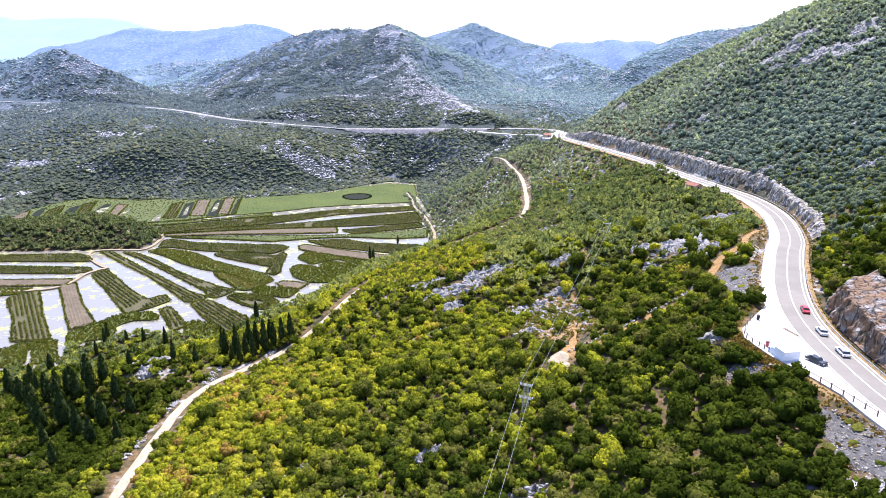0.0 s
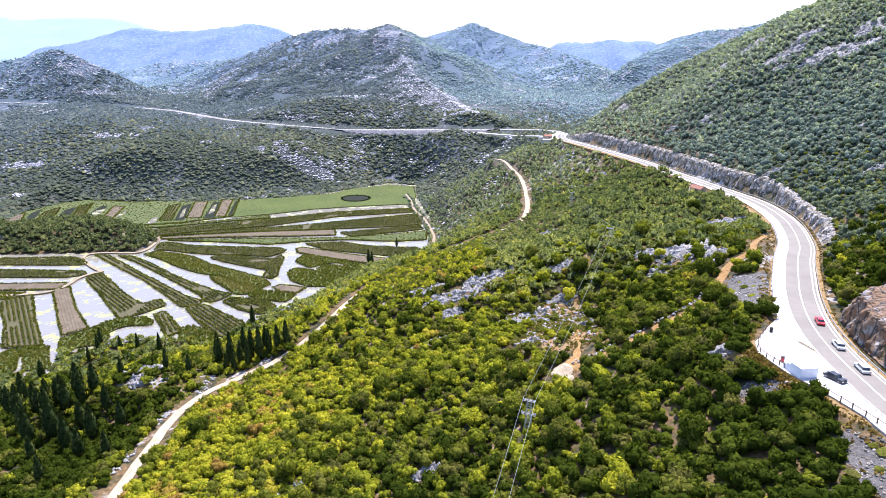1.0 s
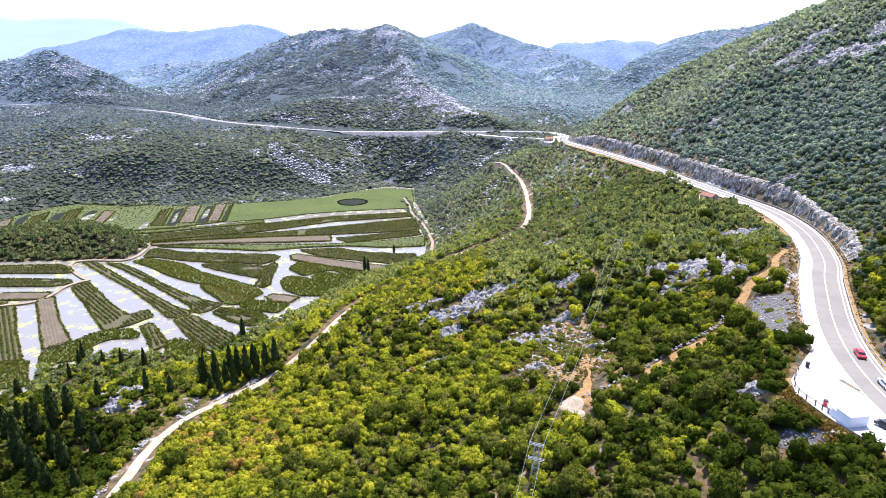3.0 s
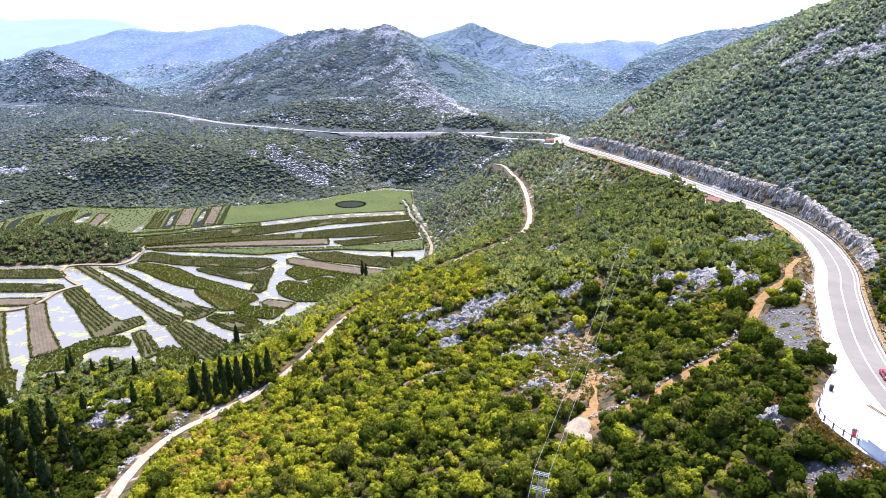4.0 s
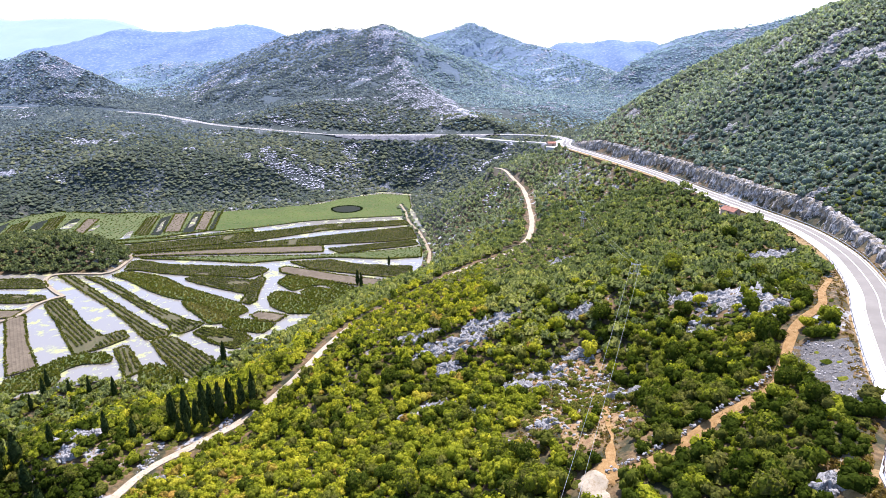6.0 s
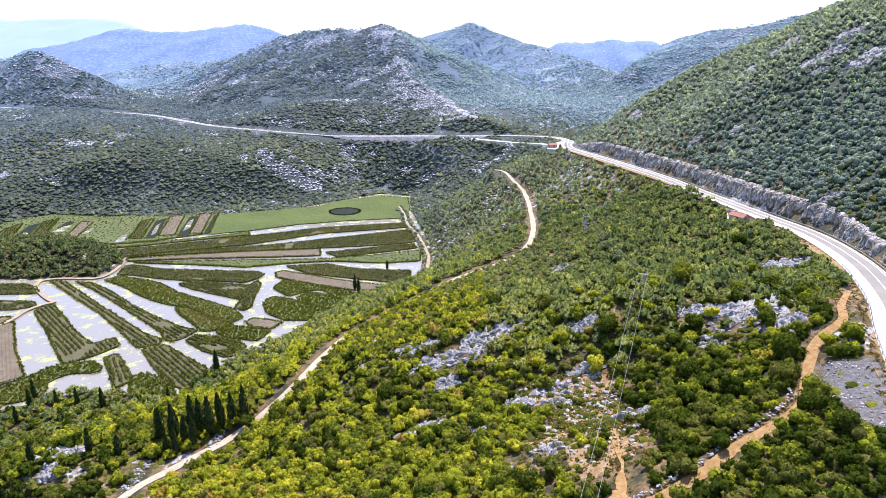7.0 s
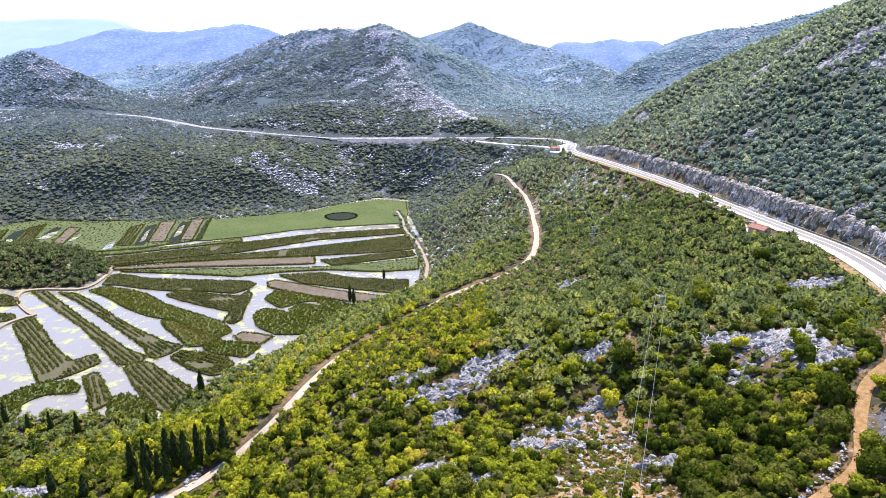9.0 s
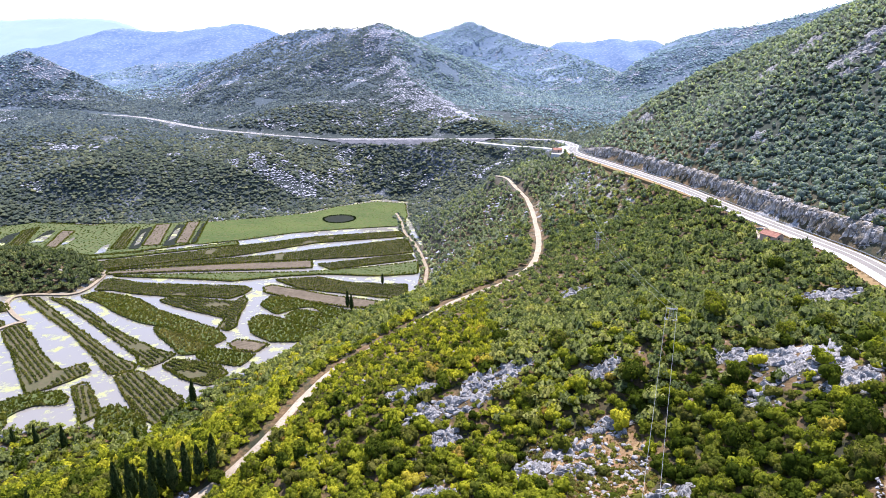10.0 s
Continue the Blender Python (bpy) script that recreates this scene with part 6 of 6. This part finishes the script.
# ---------------------------------------------------------------- things beside the road
def solid(parts):
    """One mesh from boxes: (centre, size, bevel, taper of the top in x and y)."""
    bm = bmesh.new()
    for (cx, cy, cz), (sx, sy, sz), bev, (tx, ty) in parts:
        g = bmesh.ops.create_cube(bm, size=1.0)["verts"]
        for q in g:
            k = (tx, ty) if q.co.z > 0 else (1, 1)
            q.co = Vector((cx + q.co.x * sx * k[0], cy + q.co.y * sy * k[1], cz + q.co.z * sz))
        if bev:
            e = list({a for q in g for a in q.link_edges})
            bmesh.ops.bevel(bm, geom=e, offset=bev, segments=2, affect="EDGES", profile=0.6)
    return bm


def wheel(parent, x, y, r=0.32, w=0.2):
    bm = bmesh.new()
    bmesh.ops.create_cone(bm, cap_ends=True, segments=16, radius1=r, radius2=r, depth=w, matrix=pose(x, y, r, 90, 0, 0))
    bmesh.ops.bevel(bm, geom=[e for e in bm.edges if abs(e.verts[0].co.y - e.verts[1].co.y) < 1e-4], offset=0.04, segments=1, affect="EDGES")
    w_ob = link("wheel", bm, M_RUBBER, parent)
    bm = bmesh.new()
    bmesh.ops.create_cone(bm, cap_ends=True, segments=12, radius1=r * 0.62, radius2=r * 0.62, depth=w + 0.02, matrix=pose(x, y, r, 90, 0, 0))
    link("rim", bm, M_STEEL, w_ob)


def car(label, body_mat, x, y, z, heading, estate=0.0):
    """A passenger car, scaled down to fit the camera's view; its length lies along local x."""
    top = tagged(new("car"), label, "car")
    link("body", solid([((0, 0, 0.52), (4.25, 1.74, 0.5), 0.16, (0.97, 0.94)), ((0.1, 0, 0.80), (3.7, 1.6, 0.12), 0.04, (0.96, 0.94))]), body_mat, top)
    link("cabin_glass", solid([((-0.25 - estate * 0.3, 0, 1.06), (2.5 + estate * 0.6, 1.52, 0.46), 0.05, (0.68, 0.84))]), M_GLASS, top, "dark tinted windows")
    link("roof", solid([((-0.25 - estate * 0.3, 0, 1.315), (1.75 + estate * 0.5, 1.28, 0.07), 0.03, (0.92, 0.92))]), body_mat, top)
    for sx in (-1.32, 1.32):
        for sy in (-0.78, 0.78):
            wheel(top, sx, sy)
    for sy in (-0.62, 0.62):
        link("headlight", solid([((2.08, sy, 0.62), (0.1, 0.36, 0.14), 0.03, (1, 1))]), M_LAMP, top)
        link("tail_light", solid([((-2.09, sy, 0.68), (0.08, 0.34, 0.16), 0.03, (1, 1))]), M_TAIL, top)
        link("mirror", solid([((0.62, sy * 1.52, 0.95), (0.12, 0.18, 0.12), 0.03, (1, 1))]), body_mat, top)
    top.matrix_basis = pose(x, y, z, 0, 0, heading) @ Matrix.Diagonal((0.88, 0.88, 0.88, 1))
    return top


car("small red hatchback driving on the asphalt road", M_RED, 78.2, 128.6, road_height(78, 128.6) + 0.05, 71)
car("silver saloon car driving on the asphalt road", M_SILVER, 74.9, 116.2, road_height(74, 116.2) + 0.05, 79, 0.2)
car("white-silver car driving on the asphalt road", M_SILVER, 73.3, 106.3, road_height(73, 106.3) + 0.05, 82, 0.4)
car("black saloon car standing on the pale lay-by", M_BLACK, 66.3, 102.6, road_height(66, 102.6) - 0.02, -66)
car("dark grey car parked beside the stone hut", M_GREY, 113.4, 300.5, 79.92, 100)


def white_kiosk(x, y, z, turn):
    top = tagged(new("kiosk"), "low white rendered kiosk at the lay-by edge", "kiosk")
    link("wall", solid([((0.9, 0, 0.8), (2.8, 3.3, 2.2), 0.03, (1, 1))]), M_WALL, top)
    link("roof", solid([((0.9, 0, 1.96), (3.0, 3.5, 0.12), 0.03, (1, 1))]), M_WALL, top, "flat white roof slab")
    link("low_wall", solid([((-1.0, 0, 0.55), (1.0, 3.2, 1.7), 0.03, (1, 1))]), M_WALL, top)
    link("step", solid([((-1.95, 0, 0.3), (0.9, 3.0, 1.2), 0.03, (1, 1))]), M_WALL, top)
    bm = bmesh.new()
    tube(bm, (-2.7, -1.2, -0.3), (-2.7, -1.2, 2.0), 0.05)
    link("pole", bm, M_STEEL, top)
    top.matrix_basis = pose(x, y, z, 0, 0, turn)


white_kiosk(61.6, 105.3, road_height(62, 105.3) - 0.05, -80)


def hut(x, y, z, turn, sx, sy, high, label):
    """A small stone house with a tiled gable roof."""
    top = tagged(new("hut"), label, "hut")
    w = 0.3
    bm = solid([((0, -sy / 2 + w / 2, high / 2 - 0.4), (sx, w, high + 0.8), 0, (1, 1)), ((0, sy / 2 - w / 2, high / 2 - 0.4), (sx, w, high + 0.8), 0, (1, 1)),
                ((-sx / 2 + w / 2, 0, high / 2 - 0.4), (w, sy - 2 * w, high + 0.8), 0, (1, 1)), ((sx / 2 - w / 2, 0, high / 2 - 0.4), (w, sy - 2 * w, high + 0.8), 0, (1, 1))])
    for s in (-1, 1):
        a = [bm.verts.new(q) for q in ((s * (sx / 2 - 0.02), -sy / 2, high), (s * (sx / 2 - 0.02), sy / 2, high), (s * (sx / 2 - 0.02), 0, high + 0.26 * sy))]
        b = [bm.verts.new(q) for q in ((s * (sx / 2 - w), -sy / 2, high), (s * (sx / 2 - w), sy / 2, high), (s * (sx / 2 - w), 0, high + 0.26 * sy))]
        bm.faces.new(a)
        bm.faces.new(b)
    link("wall", bm, M_STONE, top, "rough pinkish stone wall")
    for s in (-1, 1):
        # each roof side: rolls of clay tile
        bm = bmesh.new()
        n = int((sx + 0.6) / 0.11)
        grid = []
        for k in range(n + 1):
            px = -sx / 2 - 0.3 + (sx + 0.6) * k / n
            lift = 0.05 * math.cos(k * math.pi)
            grid.append([bm.verts.new((px, s * (sy / 2 + 0.35), high - 0.09 + lift)), bm.verts.new((px, 0, high + 0.26 * sy + 0.06 + lift)), bm.verts.new((px, s * (sy / 2 + 0.35), high - 0.2))])
        for k in range(n):
            bm.faces.new((grid[k][0], grid[k][1], grid[k + 1][1], grid[k + 1][0]))
            bm.faces.new((grid[k][0], grid[k + 1][0], grid[k + 1][2], grid[k][2]))
        link("roof", bm, M_TILE, top, "red clay tile roof slope")
    bm = solid([((0, 0, high + 0.26 * sy + 0.1), (sx + 0.6, 0.28, 0.14), 0.04, (1, 0.6))])
    link("ridge_tile", bm, M_TILE, top)
    window = link("window", solid([((sx / 2 + 0.01, -0.5, 1.5), (0.06, 0.9, 0.8), 0, (1, 1))]), M_WOOD, top, "dark wooden window frame")
    link("pane", solid([((sx / 2 + 0.045, -0.5, 1.5), (0.02, 0.72, 0.62), 0, (1, 1))]), M_GLASS, window)
    link("door", solid([((0.6, -sy / 2 - 0.01, 0.95), (0.9, 0.06, 1.9), 0, (1, 1))]), M_WOOD, top, "dark wooden door")
    top.matrix_basis = pose(x, y, z, 0, 0, turn)
    return top


hut(111.2, 288.0, 79.92, -63, 6.3, 4.0, 2.3, "small stone hut with a red tiled gable roof")
hut(77.5, 556.0, 69.92, 15, 7.0, 4.0, 2.4, "small roadside stall with a reddish roof")


def lattice_pylon(x, y, z, high, turn):
    """A slender lattice mast with two cross-arms."""
    top = tagged(new("pylon"), "slender grey steel lattice power pylon", "pylon", "power pylons")
    b, t = 0.75, 0.42
    for sx in (-1, 1):
        for sy in (-1, 1):
            bm = bmesh.new()
            tube(bm, (sx * b, sy * b, -1.0), (sx * t, sy * t, high), 0.045, 5)
            link("leg", bm, M_STEEL, top)
    bm = bmesh.new()
    n = int(high / 1.1)
    for k in range(n):
        z0, z1 = high * k / n, high * (k + 1) / n
        w0, w1 = b + (t - b) * k / n, b + (t - b) * (k + 1) / n
        c0 = [(-w0, -w0), (w0, -w0), (w0, w0), (-w0, w0)]
        c1 = [(-w1, -w1), (w1, -w1), (w1, w1), (-w1, w1)]
        for q in range(4):
            p0, p1 = (c0[q], c1[(q + 1) % 4]) if k % 2 else (c0[(q + 1) % 4], c1[q])
            tube(bm, (*p0, z0), (*p1, z1), 0.022, 4)
            tube(bm, (*c1[q], z1), (*c1[(q + 1) % 4], z1), 0.025, 4)
    link("bracing", bm, M_STEEL, top)
    for hz, w in ((high, 1.3), (high - 3.2, 1.5)):
        bm = solid([((0, 0, hz), (2 * w, 0.1, 0.1), 0.02, (1, 1)), ((0, 0.42, hz), (2 * w, 0.07, 0.07), 0, (1, 1)), ((0, -0.42, hz), (2 * w, 0.07, 0.07), 0, (1, 1))])
        arm = link("cross_arm", bm, M_STEEL, top)
        for s in (-1, 1):
            bm = bmesh.new()
            tube(bm, (s * w, 0, hz + 0.05), (s * w, 0, hz + 0.4), 0.07, 8)
            link("insulator", bm, M_WALL, arm, "pale ceramic insulator")
    top.matrix_basis = pose(x, y, z, 0, 0, turn)
    return [top.matrix_basis @ Vector((s * w, 0, hz + 0.42)) for hz, w in ((high, 1.3), (high - 3.2, 1.5)) for s in (-1, 1)]


PYLONS = [(-9, 30, 66.0), (14.9, 117.0, 72.4), (57.3, 230.0, 76.2), (61, 333, 69.5), (72, 440, 72.0), (84, 530, 78.0)]
hooks = []
for k, (x, y, tip) in enumerate(PYLONS):
    z = float(ground_height(np.array([x]), np.array([y]))[0])
    hooks.append(lattice_pylon(x, y, z, max(tip - z, 5.5), -20))
for a, b in zip(hooks[:-1], hooks[1:]):
    for p, q in list(zip(a, b))[:2]:
        side, ring = (q - p).cross(Vector((0, 0, 1))).normalized(), []
        bm, n = bmesh.new(), 24
        for k in range(n + 1):
            c = p.lerp(q, k / n) - Vector((0, 0, 6.4 * k / n * (1 - k / n)))
            ring.append([bm.verts.new(c + 0.024 * d) for d in (side, Vector((0, 0, 1)), -side, Vector((0, 0, -1)))])
        for u, w in zip(ring[:-1], ring[1:]):
            for k in range(4):
                bm.faces.new((u[k], u[(k + 1) % 4], w[(k + 1) % 4], w[k]))
        tagged(link("power_line", bm, M_STEEL), "sagging steel power line between pylons", "power line", "power lines")


def guardrail(off, a0, a1, label):
    """A steel crash barrier along the road."""
    run = to_line(ROAD_LINE[:, 0], ROAD_LINE[:, 1], ROAD_LINE)[3]
    s = np.arange(a0, a1, 2.0)
    px, py, pz = (np.interp(s, run, ROAD_LINE[:, k]) for k in range(3))
    d = np.stack([np.gradient(px), np.gradient(py)], 1)
    d /= np.linalg.norm(d, axis=1)[:, None]
    px, py = px - d[:, 1] * off, py + d[:, 0] * off
    top = tagged(new("guardrail"), label, "guardrail", "guardrails")
    prof = [(0, 0.78), (0.05, 0.72), (0.0, 0.64), (0.05, 0.56), (0, 0.5), (-0.03, 0.5), (-0.03, 0.78)]
    sg = 1 if off < 0 else -1
    v = [(px[k] - d[k, 1] * a * sg, py[k] + d[k, 0] * a * sg, pz[k] + h) for k in range(len(s)) for a, h in prof]
    f = [(k * 7 + c, k * 7 + (c + 1) % 7, (k + 1) * 7 + (c + 1) % 7, (k + 1) * 7 + c) for k in range(len(s) - 1) for c in range(7)]
    part("rail", v, f, M_STEEL, top)
    bm = solid([((0, 0, 0.2), (0.1, 0.12, 1.1), 0, (1, 1))])
    me = bpy.data.meshes.new("post")
    bm.to_mesh(me)
    bm.free()
    me.materials.append(M_STEEL)
    for k in range(0, len(s), 2):
        ob = new("post", me)
        ob.parent = top
        ob.matrix_basis = pose(px[k] + d[k, 1] * 0.1 * sg, py[k] - d[k, 0] * 0.1 * sg, pz[k], 0, 0, math.degrees(math.atan2(d[k, 1], d[k, 0])))


guardrail(-4.3, 120, 640, "grey steel guardrail on the hill side of the road")
guardrail(6.2, 205, 300, "grey steel guardrail on the drop side of the road")
guardrail(4.9, 420, 640, "grey steel guardrail on the drop side of the road")


def fence(pts, label):
    """Short wooden posts with one rail along the edge of the lay-by."""
    line = smooth_line([(x, y, road_height(x, y) - 0.05) for x, y in pts], 2.2)
    top = tagged(new("fence"), label, "fence", "lay-by fences")
    for p in line:
        ob = link("post", solid([((0, 0, 0.4), (0.16, 0.16, 1.3), 0.02, (0.9, 0.9))]), M_WOOD, top)
        ob.matrix_basis = pose(p[0], p[1], p[2])
    for p, q in zip(line[:-1], line[1:]):
        bm = bmesh.new()
        tube(bm, p + np.array([0, 0, 0.8]), q + np.array([0, 0, 0.8]), 0.06)
        link("rail", bm, M_WOOD, top)


fence([(64.8, 124.6), (60.2, 118.2), (58.4, 113.4), (59.0, 109.4), (59.8, 107.0)], "dark wooden post fence round the lay-by")
fence([(61.4, 99.6), (62.8, 95), (64.0, 90.5), (65.4, 84)], "dark wooden post fence round the lay-by")


def litter_bin(x, y, mat, label):
    top = tagged(new("litter_bin"), label, "litter bin")
    bm = bmesh.new()
    bmesh.ops.create_cone(bm, cap_ends=True, segments=12, radius1=0.3, radius2=0.36, depth=0.95, matrix=pose(0, 0, 0.47))
    link("body", bm, mat, top)
    bm = bmesh.new()
    bmesh.ops.create_cone(bm, cap_ends=True, segments=12, radius1=0.4, radius2=0.3, depth=0.12, matrix=pose(0, 0, 1.0))
    link("lid", bm, M_RUBBER, top)
    top.matrix_basis = pose(x, y, road_height(x, y) - 0.03)


litter_bin(65.3, 123.4, M_RUBBER, "dark round litter bin at the lay-by")
litter_bin(60.6, 109.4, M_RED, "red litter bin at the lay-by edge")

kerb = tagged(new("kerb_island"), "long low weathered kerb strip on the lay-by", "kerb")
link("kerb_stone", solid([((0, 0, 0.12), (5.6, 0.45, 0.26), 0.05, (0.98, 0.8))]), M_STONE, kerb)
link("planting", solid([((-0.4, 0, 0.26), (4.2, 0.28, 0.12), 0.04, (0.9, 0.5))]), M_REED, kerb, "dry grass on top")
kerb.matrix_basis = pose(68.9, 115.6, road_height(69, 115.6) - 0.04, 0, 0, -78)
